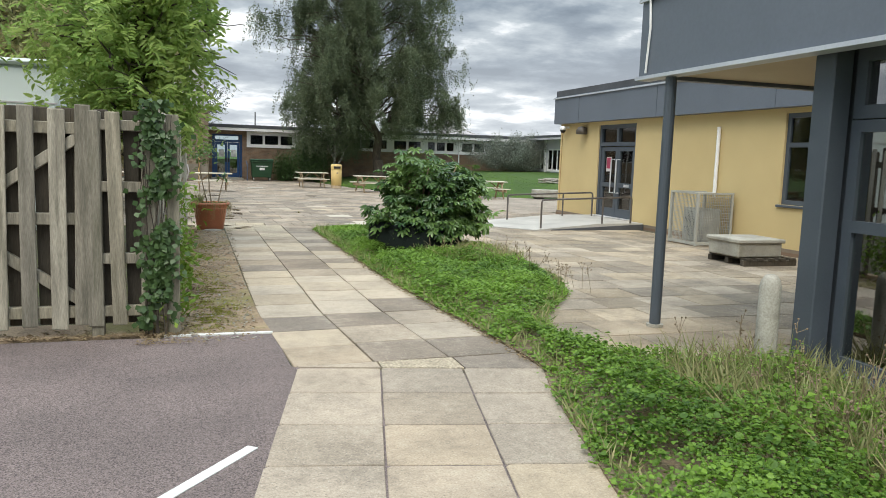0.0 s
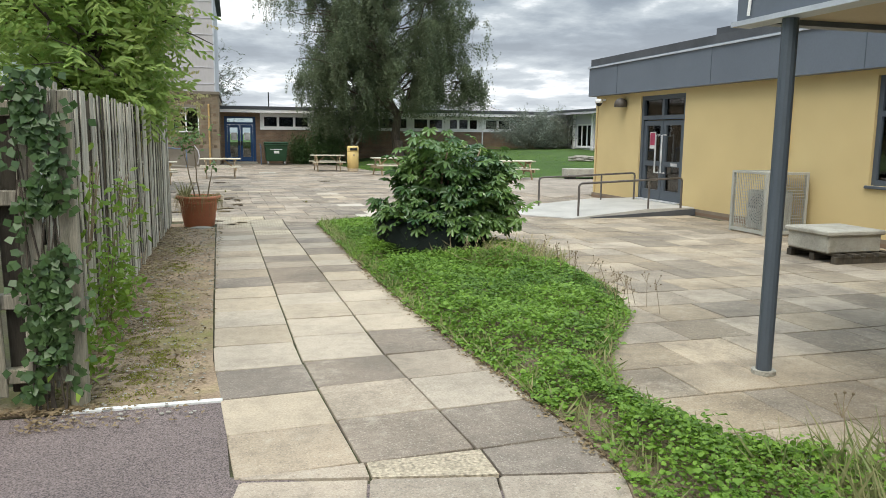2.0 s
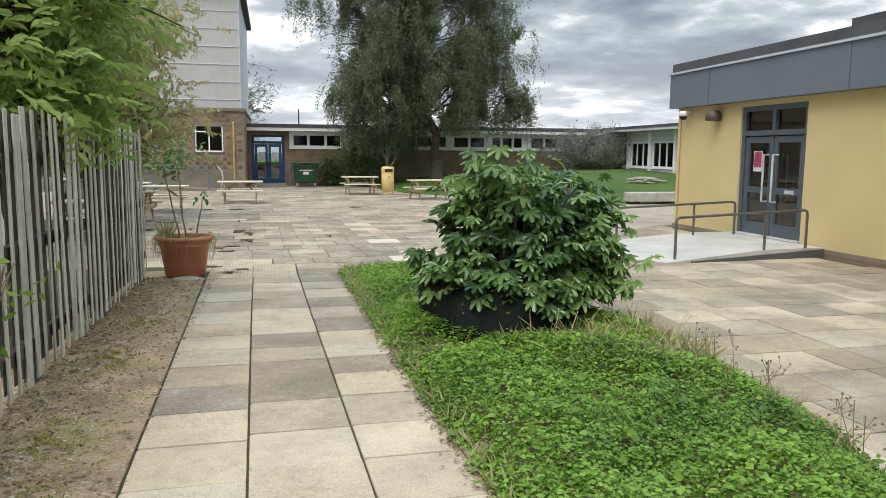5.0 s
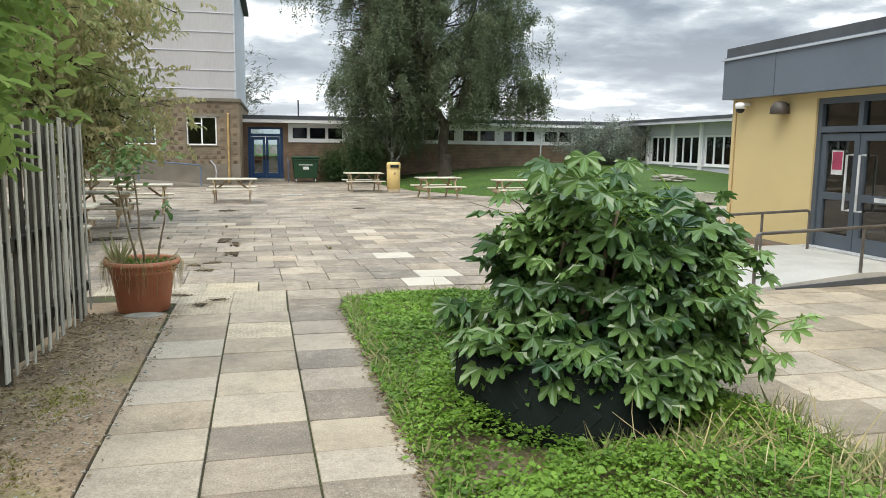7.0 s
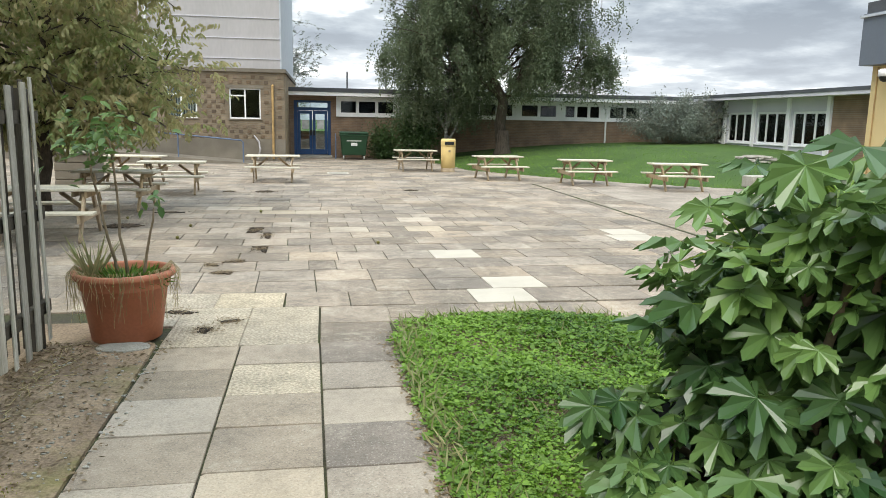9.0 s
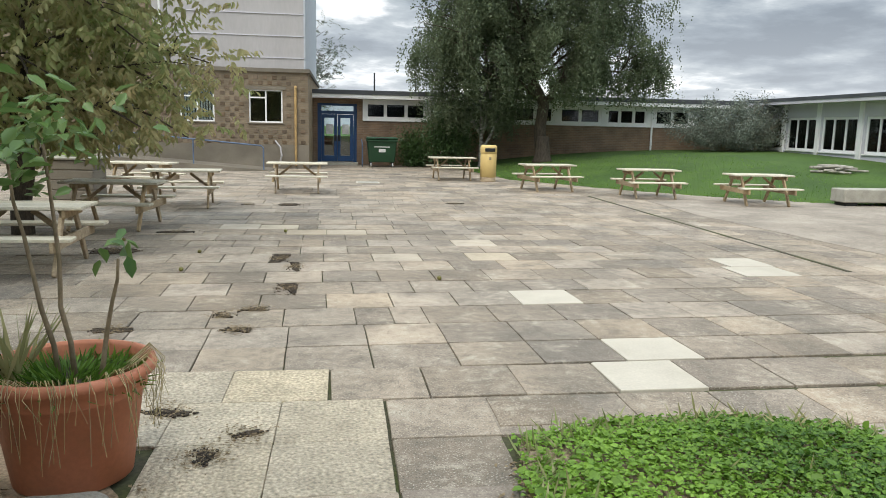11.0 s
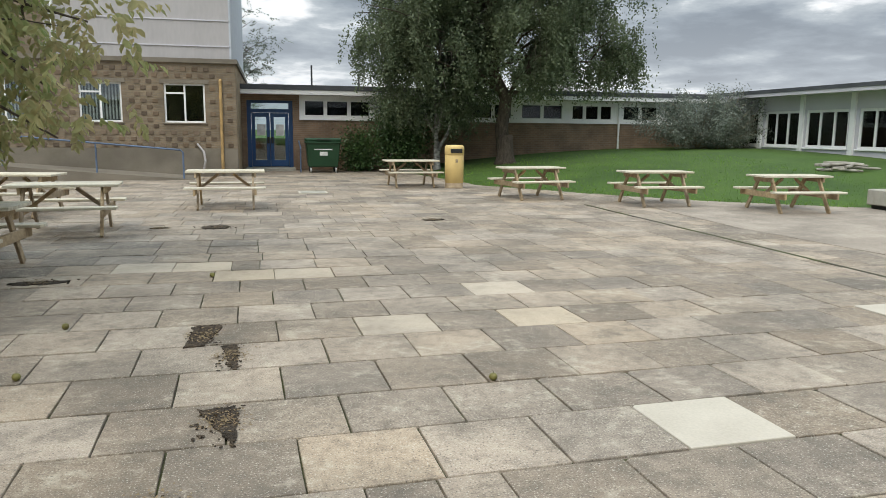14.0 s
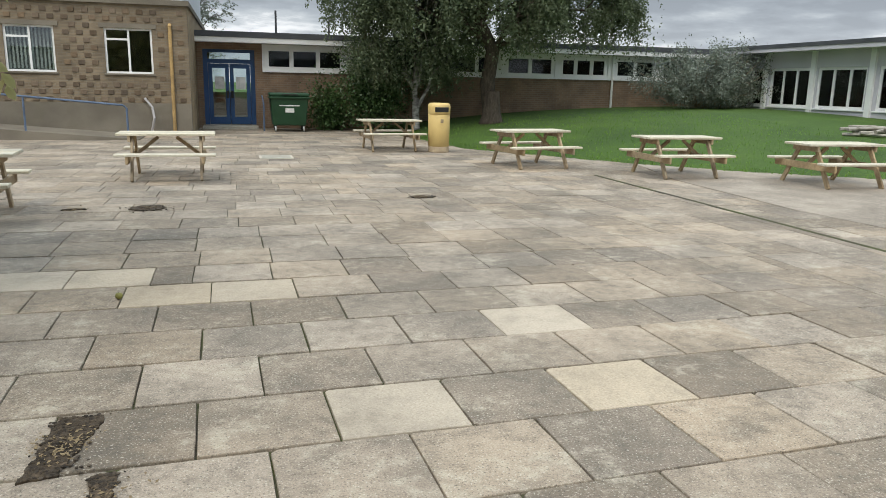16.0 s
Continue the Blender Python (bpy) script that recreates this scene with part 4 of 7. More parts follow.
    bm = B()
    lathe(bm, [(0.02, 0.14), (0.1, 0.12), (0.16, 0.03), (0.17, -0.08), (0.15, -0.09)], 18)
    part("hood", bm, M_BINHOOD, lampo, m=Matrix.Translation((X - 0.14, 20.1, 2.55)), smooth=True)
    part("bracket", boxes((X - 0.1, X - 0.002, 20.05, 20.15, 2.55, 2.65)), M_FRAME, lampo)
    camo = thing("security_camera", (X - 0.2, 21.2, 2.6), "small white dome security camera under the fascia", "security camera")
    part("bracket", boxes((X - 0.17, X - 0.002, 21.17, 21.24, 2.66, 2.72)), M_WHITE, camo)
    bm = B()
    bmesh.ops.create_uvsphere(bm, u_segments=14, v_segments=10, radius=0.085, matrix=Matrix.Translation((X - 0.2, 21.2, 2.6)))
    part("dome", bm, M_BLACK, camo, "dark dome", smooth=True)
    bm = B()
    lathe(bm, [(0.06, 0.12), (0.1, 0.1), (0.1, 0.0), (0.09, 0.0)], 16)
    part("shell", bm, M_WHITE, camo, m=Matrix.Translation((X - 0.2, 21.2, 2.6)), smooth=True)
    bm = B()
    tube(bm, [(21.6, 0.014, 0.15), (21.6, 0.014, 2.78)], 0.011, 6)
    tagged(part("wall_cable", bm, M_PIPE, m=m), "thin ochre cable down the corner of the wall", "cable")


M_BINHOOD = material("bronze_hood", (0.1, 0.085, 0.07), 0.5, scale=6, bump=0.03)


def make_ramp():
    r = thing("access_ramp", (8.5, 17.5, 0), "pale concrete access ramp up to the glazed door", "ramp")
    bm = B()
    lo = [(6.6, 17.5, -0.01), (7.45, 16.45, -0.01), (10.56, 16.75, -0.01), (10.56, 19.4, -0.01), (7.2, 19.1, -0.01)]
    hi = [(6.6, 17.5, 0.012), (7.45, 16.45, 0.015), (10.56, 16.75, 0.16), (10.56, 19.4, 0.17), (7.2, 19.1, 0.015)]
    a, c = [bm.verts.new(p) for p in lo], [bm.verts.new(p) for p in hi]
    bm.faces.new(a[::-1])
    mid = bm.verts.new((9.3, 16.63, 0.16)), bm.verts.new((9.3, 19.28, 0.17))
    bm.faces.new((c[0], c[1], mid[0], mid[1], c[4])); bm.faces.new((mid[0], c[2], c[3], mid[1]))
    bm.faces.new((a[0], a[1], c[1], c[0])); bm.faces.new((a[1], a[2], c[2], mid[0], c[1])); bm.faces.new((a[2], a[3], c[3], c[2]))
    bm.faces.new((a[3], a[4], c[4], mid[1], c[3])); bm.faces.new((a[4], a[0], c[0], c[4]))
    part("deck", bm, M_RAMP, r)
    bm = B()
    prism(bm, [(7.9, 16.46), (10.56, 16.71), (10.56, 16.745), (7.9, 16.49)], -0.01, 0.0)
    for vert in bm.verts:
        if vert.co.z > -0.005:
            vert.co.z = float(np.interp(vert.co.x, (7.9, 9.3, 10.56), (0.02, 0.135, 0.135)))
    part("edge_strip", bm, M_ROOF, r, "dark edge strip")
    part("threshold", boxes((10.45, 10.7, 17.4, 19.3, 0.172, 0.187)), M_STEEL, r, "metal door threshold")
    for y, xs, z1 in ((16.66, (7.7, 9.35, 10.15), 0.72), (18.85, (7.72, 9.35, 10.25), 0.72)):
        h = thing("handrail", (xs[0], y, 0), "bronze-brown tubular handrail beside the ramp", "handrail", "ramp handrails")
        bm = B()
        z0 = 0.03
        tube(bm, [(xs[0], y, z0), (xs[0], y, z1 - 0.06), (xs[0] + 0.02, y, z1 - 0.02), (xs[0] + 0.06, y, z1), (xs[2] - 0.06, y, z1 + 0.1), (xs[2] - 0.02, y, z1 + 0.08), (xs[2], y, z1 + 0.04), (xs[2], y, 0.17)], 0.024)
        part("rail", bm, M_RAIL, h)
        bm = B()
        tube(bm, [(xs[1], y, 0.14), (xs[1], y, z1 + 0.06)], 0.022)
        part("post", bm, M_RAIL, h)


def make_canopy(sx, sy):
    before = set(bpy.data.objects)
    b = thing("canopy_building", (8, 2, 0), "glazed building with a deep grey canopy fascia", "building")
    part("fascia", boxes((4.28, 4.4, -3.0, 7.1, 2.52, 3.35), (4.4, 10.4, 6.98, 7.1, 2.52, 3.35)), M_FASCIA, b, "dark blue-grey canopy fascia")
    part("drip_trim", boxes((4.25, 4.42, -3.0, 7.13, 2.50, 2.535), (4.25, 4.279, -3.0, 7.13, 3.28, 3.33)), M_TRIM, b, "pale metal edge trim")
    for y in (4.05, 0.6):
        part("panel_joint", boxes((4.274, 4.281, y - 0.006, y + 0.006, 2.54, 3.28)), M_FRAME, b)
    part("roof", boxes((4.3, 10.6, -3.0, 7.08, 3.352, 3.5)), M_ROOF, b, "flat felt roof")
    part("soffit", boxes((4.4, 10.4, -2.9, 6.98, 2.56, 2.6)), M_SOFFIT, b, "cream canopy soffit")
    m = west(4.62)
    part("corner_column", boxes((4.48, 4.66, 4.72, 4.92, -0.02, 2.56), bevel=0.01), M_FRAME, b, "anthracite corner column")
    part("wall", boxes((4.72, 10.4, 4.75, 4.95, -0.02, 2.56)), M_FRAME, b, "grey panelled return wall")
    part("wall", boxes((10.1, 10.3, -3.0, 4.7, -0.02, 2.56)), M_DARKROOM, b)
    part("floor_slab", boxes((4.7, 10.1, -3.0, 4.7, -0.1, 0.02)), M_CONC, b)
    part("cill", boxes((4.5, 4.72, -3.0, 4.72, 0.0, 0.12), bevel=0.01), M_FRAME, b)
    for u0, u1 in ((3.15, 4.70), (1.6, 3.13), (0.0, 1.58), (-2.9, -0.02)):
        window(b, m, u0, u1, 0.12, 2.02, rails=((u0, u1, 1.22),), mat=M_FRAME, bar=0.09, sill=False, glass=M_GLASS_GREEN)
        window(b, m, u0, u1, 2.03, 2.55, mat=M_FRAME, bar=0.1, sill=False, glass=M_GLASS_GREEN)
    for i in range(4):
        y = 4.4 - 0.75 * i
        bm = B()
        n = 10
        prof = [(4.95 + 0.03 * (k % 2), y - 0.18 + 0.036 * k) for k in range(n + 1)]
        vs = [[bm.verts.new((px, py, z)) for px, py in prof] for z in (0.1, 2.5)]
        for k in range(n):
            bm.faces.new((vs[0][k], vs[0][k + 1], vs[1][k + 1], vs[1][k]))
        part("curtain", bm, M_BLIND, b, "pale drawn curtain behind the glass")
    p = thing("canopy_post", (4.32, 6.5, 0), "slim dark grey round steel canopy post", "post")
    bm = B()
    tube(bm, [(4.35, 6.62, 0.0), (4.35, 6.62, 2.56)], 0.055, 14)
    part("shaft", bm, M_FRAME, p, smooth=False)
    bm = B()
    tube(bm, [(4.35, 6.62, 0.0), (4.35, 6.62, 0.03)], 0.085, 14)
    part("foot_collar", bm, M_CONC, p)
    bm = B()
    tube(bm, [(4.26, 6.95, 2.56), (4.255, 6.9, 3.0), (4.262, 6.94, 3.3)], 0.012, 6)
    tagged(part("hanging_cable", bm, M_WHITE), "thin white cable on the canopy fascia", "cable")
    bm = B()
    lathe(bm, [(0.085, 0.0), (0.083, 0.1), (0.08, 0.74), (0.07, 0.79), (0.045, 0.825), (0.02, 0.835)], 20)
    tagged(part("bollard", bm, M_CONC, m=Matrix.Translation((4.12, 4.78, 0)), smooth=True), "rounded grey concrete bollard", "bollard")
    for ob in set(bpy.data.objects) - before:
        if ob.parent is None:
            ob.location.x += sx
            ob.location.y += sy


def make_wall_units():
    a = thing("air_conditioner_cage", (9.9, 13.55, 0), "air-conditioning unit in a pale cage against the wall", "air conditioner")
    x0, x1, y0, y1, h = 9.62, 10.5, 13.3, 14.25, 1.07
    fr = boxes((x0, x0 + 0.05, y0, y0 + 0.05, 0, h), (x0, x0 + 0.05, y1 - 0.05, y1, 0, h), (x1 - 0.05, x1, y0, y0 + 0.05, 0, h), (x1 - 0.05, x1, y1 - 0.05, y1, 0, h), (x0, x1, y0, y0 + 0.05, h, h + 0.04), (x0, x1, y1 - 0.05, y1, h, h + 0.04), (x0, x0 + 0.05, y0 + 0.05, y1 - 0.05, h, h + 0.04), (x0, x0 + 0.05, y0 + 0.05, y1 - 0.05, 0.02, 0.08), (x0 + 0.05, x1, y0 + 0.005, y0 + 0.045, 0.02, 0.08))
    part("cage_frame", fr, M_MESH, a)
    bm = B()
    for i in range(1, 18):
        y = y0 + 0.05 + i * (y1 - y0 - 0.1) / 18
        box(bm, x0 + 0.018, x0 + 0.028, y - 0.004, y + 0.004, 0.08, h)
    for i in range(1, 18):
        z = 0.08 + i * (h - 0.08) / 18
        box(bm, x0 + 0.018, x0 + 0.026, y0 + 0.05, y1 - 0.05, z - 0.004, z + 0.004)
        box(bm, x0 + 0.05, x1 - 0.05, y0 + 0.018, y0 + 0.026, z - 0.004, z + 0.004)
    for i in range(1, 18):
        x = x0 + 0.05 + i * (x1 - x0 - 0.1) / 18
        box(bm, x - 0.004, x + 0.004, y0 + 0.018, y0 + 0.028, 0.08, h)
    part("cage_mesh", bm, M_MESH, a, "pale wire mesh")
    part("cage_lid", boxes((x0 + 0.02, x1, y0 + 0.05, y1 - 0.05, h + 0.005, h + 0.02)), M_MESH, a)
    part("unit", boxes((9.86, 10.3, 13.42, 14.1, 0.06, 0.76), bevel=0.02), M_AC, a, "grey outdoor unit")
    bm = B()
    for k in range(5):
        r = 0.06 + 0.05 * k
        tube(bm, [(9.85, 13.76 + r * math.cos(t * math.pi / 10), 0.43 + r * math.sin(t * math.pi / 10)) for t in range(20)], 0.006, 4)
    part("fan_guard", bm, M_FRAME, a)
    t = thing("stone_trough", (9.0, 11.0, 0), "grey concrete trough on a dark timber pallet", "trough")
    t.location += Vector((0.16, 0.2, 0))
    t.scale = (0.9, 0.9, 0.94)
    part("trough", boxes((8.5, 9.5, 10.62, 11.5, 0.14, 0.46), bevel=0.02), M_CONC, t)
    part("rim", boxes((8.46, 9.54, 10.58, 11.54, 0.4, 0.47), bevel=0.015), M_CONC, t)
    for y in (10.5, 10.95, 11.45):
        part("pallet_bearer", boxes((8.55, 9.75, y, y + 0.1, 0.0, 0.1)), M_FENCE_DARK, t)
    for x in (8.6, 8.85, 9.1, 9.35, 9.58):
        part("pallet_board", boxes((x, x + 0.14, 10.48, 11.58, 0.1, 0.138)), M_FENCE_DARK, t)


# ---- the far range ----
def make_far():
    Y = 46.2
    b = thing("classroom_range", (10, 49, 0), "low brick classroom range with a white window band and flat roof", "building")
    m = south(Y)
    holes = [(0.25, 1.95, 0.0, 2.62)]
    groups = [(2.28, 5.0, 3), (5.2, 7.9, 3), (8.1, 10.8, 3), (11.0, 13.0, 2), (13.2, 15.2, 3), (15.5, 17.3, 2), (17.5, 20.0, 3)]
    holes += [(a, c, 1.95, 2.75) for a, c, _ in groups]
    part("wall", holed(-0.05, 2.2, 0, 2.9, holes[:1]), M_BRICK_BROWN, b, m=m)
    part("wall", holed(2.2, 20.6, 0, 2.9, holes[1:]), M_BRICK_BROWN, b, m=m)
    part("window_band", holed(2.2, 20.3, 1.9, 2.82, holes[1:], 0.06), M_WHITE, b, "white boarded window band", m=south(Y - 0.062))
    for a, c, n in groups:
        bars = [a + (c - a) * k / n for k in range(1, n)]
        window(b, south(Y - 0.09), a, c, 1.95, 2.75, bars=bars, bar=0.14, sill=False, glass=M_GLASS_CLEAR)
    part("wall", boxes((0, 20.6, Y + 7.8, Y + 8.0, 0, 1.1), (2.0, 20.6, Y + 7.8, Y + 8.0, 1.1, 2.9), (-0.05, 0.2, Y + 7.8, Y + 8.0, 1.1, 2.9)), M_BRICK_BROWN, b)
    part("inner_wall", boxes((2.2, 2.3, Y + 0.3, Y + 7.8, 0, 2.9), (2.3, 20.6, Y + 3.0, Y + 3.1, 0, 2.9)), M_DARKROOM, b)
    part("floor_slab", boxes((-0.05, 20.6, Y + 0.1, Y + 7.9, -0.05, 0.1)), M_CONC, b)
    part("roof", boxes((-0.05, 21.2, Y - 0.6, Y + 8.2, 3.0, 3.18)), M_ROOF, b, "flat dark roof with overhanging edge")
    part("eaves_board", boxes((-0.02, 20.9, Y - 0.57, Y - 0.02, 2.83, 2.995)), M_WHITE, b, "weathered white eaves board")
    # blue entrance doors
    d = part("door", boxes((0.25, 0.4, -0.3, -0.16, 0.1, 2.62), (1.8, 1.95, -0.3, -0.16, 0.1, 2.62), (0.4, 1.8, -0.3, -0.16, 2.16, 2.3), (0.4, 1.8, -0.3, -0.16, 2.52, 2.62)), M_BLUE, b, "blue glazed double entrance door", m=m)
    part("pane", boxes((0.4, 1.8, -0.24, -0.234, 2.3, 2.52)), M_GLASS, d, m=m, shadow=False)
    for a, c in ((0.41, 1.09), (1.11, 1.79)):
        part("door_leaf", boxes((a, a + 0.13, -0.28, -0.2, 0.12, 2.15), (c - 0.13, c, -0.28, -0.2, 0.12, 2.15), (a + 0.13, c - 0.13, -0.28, -0.2, 0.12, 0.36), (a + 0.13, c - 0.13, -0.28, -0.2, 2.0, 2.15)), M_BLUE, d, m=m)
        part("pane", boxes((a + 0.12, c - 0.12, -0.245, -0.24, 0.34, 2.02)), M_GLASS, d, m=m, shadow=False)
        part("notice", boxes((a + 0.2, c - 0.16, -0.236, -0.232, 1.3, 1.72)), M_PAPER, d, "white paper notice", m=m)
        part("push_plate", boxes((a + 0.02 if a > 1 else c - 0.11, a + 0.11 if a > 1 else c - 0.02, -0.198, -0.17, 1.0, 1.25)), M_BLACK, d, m=m)
    part("step", boxes((0.2, 2.0, Y - 0.9, Y + 0.1, -0.02, 0.1), bevel=0.01), M_CONC, b, "low concrete door step")
    bm = B()
    tube(bm, [(15.4, 0.1, 0.85), (15.4, 0.1, 2.86)], 0.045, 10)
    tagged(part("downpipe", bm, M_WHITE, m=m), "white plastic rainwater downpipe", "downpipe")
    for x, h in ((2.74, 0.85), (4.6, 0.55)):
        bm = B()
        tube(bm, [(x, Y + 1.0, 3.17), (x, Y + 1.0, 3.18 + h)], 0.035, 8)
        tagged(part("roof_pipe", bm, M_ROOF), "slim dark vent pipe on the flat roof", "vent pipe")
    # side wing in white boarding
    X = 20.2
    w = thing("white_wing", (24, 38, 0), "white boarded classroom wing with tall dark windows", "building")
    mw = west(X)
    bays = [(45.5, 43.5), (43.1, 41.1), (40.75, 38.65), (38.2, 36.1)]
    holes = [(c, a, 1.08, 2.42) for a, c in bays]
    part("wall", holed(35.8, Y, 0.3, 2.98, holes), M_CLAD_WHITE, w, m=mw)
    for a, c in bays:
        window(w, mw, c, a, 1.08, 2.42, bars=(c + (a - c) / 3, c + (a - c) * 2 / 3), bar=0.09, sill=True)
    for y in (43.3, 40.92, 38.42, 35.95):
        part("pilaster", boxes((y - 0.1, y + 0.1, 0.0, 0.08, 0.3, 2.98)), M_WHITE, w, m=mw)
    part("wall", boxes((X, X + 0.25, 28.0, 35.8, 0, 2.98), (X, X + 7, 28.0 - 0.25, 28.0, 0, 2.98), (X + 6.8, X + 7, 28.0, Y, 0, 2.98)), M_BRICK_BROWN, w)
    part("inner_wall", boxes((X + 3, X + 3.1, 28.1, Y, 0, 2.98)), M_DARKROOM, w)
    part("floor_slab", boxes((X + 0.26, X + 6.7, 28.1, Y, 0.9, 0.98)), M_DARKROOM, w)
    part("roof", boxes((X - 0.6, X + 7.3, 27.5, Y - 0.76, 3.09, 3.22)), M_ROOF, w, "flat dark roof edge")
    part("eaves_board", boxes((X - 0.58, X + 7.2, 27.55, Y - 0.77, 2.96, 3.088)), M_CLAD_WHITE, w, "white eaves board")


def make_tower():
    Y, X1 = 42.3, 0.05
    t = thing("tower_block", (-5, 46, 0), "patterned tan brick block with grey clad upper storeys", "building")
    m = south(Y)
    wins = [(-2.17, -0.92, 1.72, 2.95), (-4.68, -3.43, 1.72, 2.95), (-7.4, -6.15, 1.72, 2.95), (-9.9, -8.65, 1.72, 2.95)]
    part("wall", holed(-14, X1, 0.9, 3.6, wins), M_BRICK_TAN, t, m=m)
    part("plinth", boxes((-14, X1, Y - 0.03, Y + 0.25, -0.02, 0.9)), M_PLINTH, t, "cement-rendered plinth")
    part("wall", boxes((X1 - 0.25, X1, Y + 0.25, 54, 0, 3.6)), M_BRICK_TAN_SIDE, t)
    part("inner_wall", boxes((-14, X1 - 0.3, Y + 2.2, Y + 2.3, 0, 3.6)), M_DARKROOM, t)
    part("ledge", boxes((-14, X1 + 0.06, Y - 0.08, 54, 3.6, 3.74)), M_PLINTH, t, "weathered stone string course")
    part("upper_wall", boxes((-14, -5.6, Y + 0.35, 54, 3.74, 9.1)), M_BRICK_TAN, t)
    part("upper_pier", boxes((-5.6, -4.75, Y + 0.2, 54, 3.74, 9.1)), M_CLAD, t)
    clad = part("cladding", boxes((-4.75, -0.12, Y + 0.06, 54, 3.74, 9.1)), M_CLAD, t, "pale grey horizontal cladding")
    for i in range(7):
        z = 4.12 + 0.8 * i
        part("cladding_trim", boxes((-4.75, -0.1, Y + 0.03, Y + 0.058, z, z + 0.035)), M_CLAD_WHITE, clad)
    part("corner_trim", boxes((-0.12, -0.06, Y + 0.03, 54, 3.745, 9.1)), M_TRIM, clad)
    part("roof", boxes((-14.3, 0.2, Y - 0.25, 54.2, 9.1, 9.35)), M_ROOF, t, "flat dark roof edge")
    for i, (a, c, lo, hi) in enumerate(wins):
        mid = (a + c) / 2
        window(t, m, a, c, lo, hi, bars=(mid,), rails=((a, mid, hi - 0.3),), bar=0.055, blind=i > 0, sill_mat=M_PLINTH)
    for a, c, lo, hi in wins:
        part("lintel", boxes((a - 0.12, c + 0.12, 0.0, 0.03, hi + 0.002, hi + 0.12)), M_PLINTH, t, m=m)
    for x in (-0.43,):
        bm = B()
        tube(bm, [(x, 0.08, 0.1), (x, 0.08, 3.05), (x, -0.05, 3.1)], 0.05, 10)
        tagged(part("downpipe", bm, M_PIPE, m=m), "ochre painted cast downpipe", "downpipe")
    bm = B()
    tube(bm, [(-5.3, 0.0, 3.7), (-5.3, 0.0, 9.0)], 0.04, 8)
    tagged(part("downpipe", bm, M_WHITE, m=m), "cream downpipe on the upper wall", "downpipe")
    # projecting header bricks
    bb = B()
    box(bb, -0.082, 0.082, -0.022, 0.01, -0.062, 0.062, bevel=0.005)
    me = bpy.data.meshes.new("header_brick"); bb.to_mesh(me); bb.free(); me.materials.append(M_BLOCK)
    wall = [o for o in t.children if o.name.startswith("wall")][0]
    rows = 13
    for r in range(rows):
        z = 1.0 + r * 0.2
        for k in range(24):
            x = -0.16 - 0.35 * k - 0.175 * (r % 2)
            if x < -8.4 or any(a - 0.2 < x < c + 0.2 and lo - 0.15 < z < hi + 0.2 for a, c, lo, hi in wins) or abs(x + 0.43) < 0.13:
                continue
            o = new("header_brick", me)
            o.parent = wall
            o.location = (x, Y, z)
    # ramp and rail along the wall
    bm = B()
    a = [bm.verts.new(p) for p in ((-9, 40.4, -0.02), (-1.2, 40.4, -0.02), (-1.2, 42.26, -0.02), (-9, 42.26, -0.02))]
    c = [bm.verts.new(p) for p in ((-9, 40.4, 0.62), (-1.2, 40.4, 0.02), (-1.2, 42.26, 0.02), (-9, 42.26, 0.62))]
    bm.faces.new(a[::-1]); bm.faces.new(c)
    for i in range(4):
        bm.faces.new((a[i], a[(i + 1) % 4], c[(i + 1) % 4], c[i]))
    tagged(part("wall_ramp", bm, M_PLINTH), "long cement ramp along the brick wall", "ramp")
    h = thing("handrail", (-1.5, 40.5, 0), "blue-grey tubular handrail along the wall ramp", "handrail")
    bm = B()
    tube(bm, [(-1.47, 40.5, 0.0), (-1.47, 40.5, 0.82), (-1.55, 40.5, 0.9), (-8.6, 40.5, 1.48)], 0.028)
    part("rail", bm, M_RAIL_BLUE, h)
    for x in (-3.9, -6.4, -8.5):
        bm = B()
        z = 0.02 + (-1.2 - x) / 7.8 * 0.6
        tube(bm, [(x, 40.5, z), (x, 40.5, z + 0.98 - 0.12)], 0.026)
        part("post", bm, M_RAIL_BLUE, h)
    h = thing("handrail", (2.15, 44.6, 0), "short dark blue handrail beside the entrance", "handrail")
    bm = B()
    tube(bm, [(2.15, 44.4, 0.0), (2.15, 44.4, 0.85), (2.15, 44.48, 0.92), (2.15, 45.9, 1.1)], 0.028)
    part("rail", bm, M_RAIL_BLUE, h)
    bm = B()
    tube(bm, [(-1.05, 42.1, 0.1), (-0.95, 42.0, 0.5), (-1.0, 42.1, 0.8), (-1.2, 42.2, 1.05)], 0.035, 7)
    tagged(part("bent_hose", bm, M_CLAD), "bent grey hose against the plinth", "hose")


def make_distant_hall():
    h = thing("distant_hall", (22.7, 72, 0), "distant low hall with a pale pyramid roof", "building")
    part("wall", boxes((19.7, 25.7, 69, 75, -0.3, 3.4)), M_CLAD_WHITE, h)
    bm = B()
    c = [bm.verts.new(p) for p in ((19.4, 68.7, 3.4), (26.0, 68.7, 3.4), (26.0, 75.3, 3.4), (19.4, 75.3, 3.4))]
    t = bm.verts.new((22.7, 72, 5.5))
    bm.faces.new(c[::-1])
    for i in range(4):
        bm.faces.new((c[i], c[(i + 1) % 4], t))
    part("roof", bm, M_CLAD, h, "pale grey pyramid roof")
    bm = B()
    tube(bm, [(22.7, 72, 5.3), (22.7, 72, 6.0)], 0.16, 8)
    part("roof_cowl", bm, M_ROOF, h)


make_distant_hall()
make_yellow(); make_ramp(); make_canopy(0.07, 0.15); make_wall_units(); make_far(); make_tower()

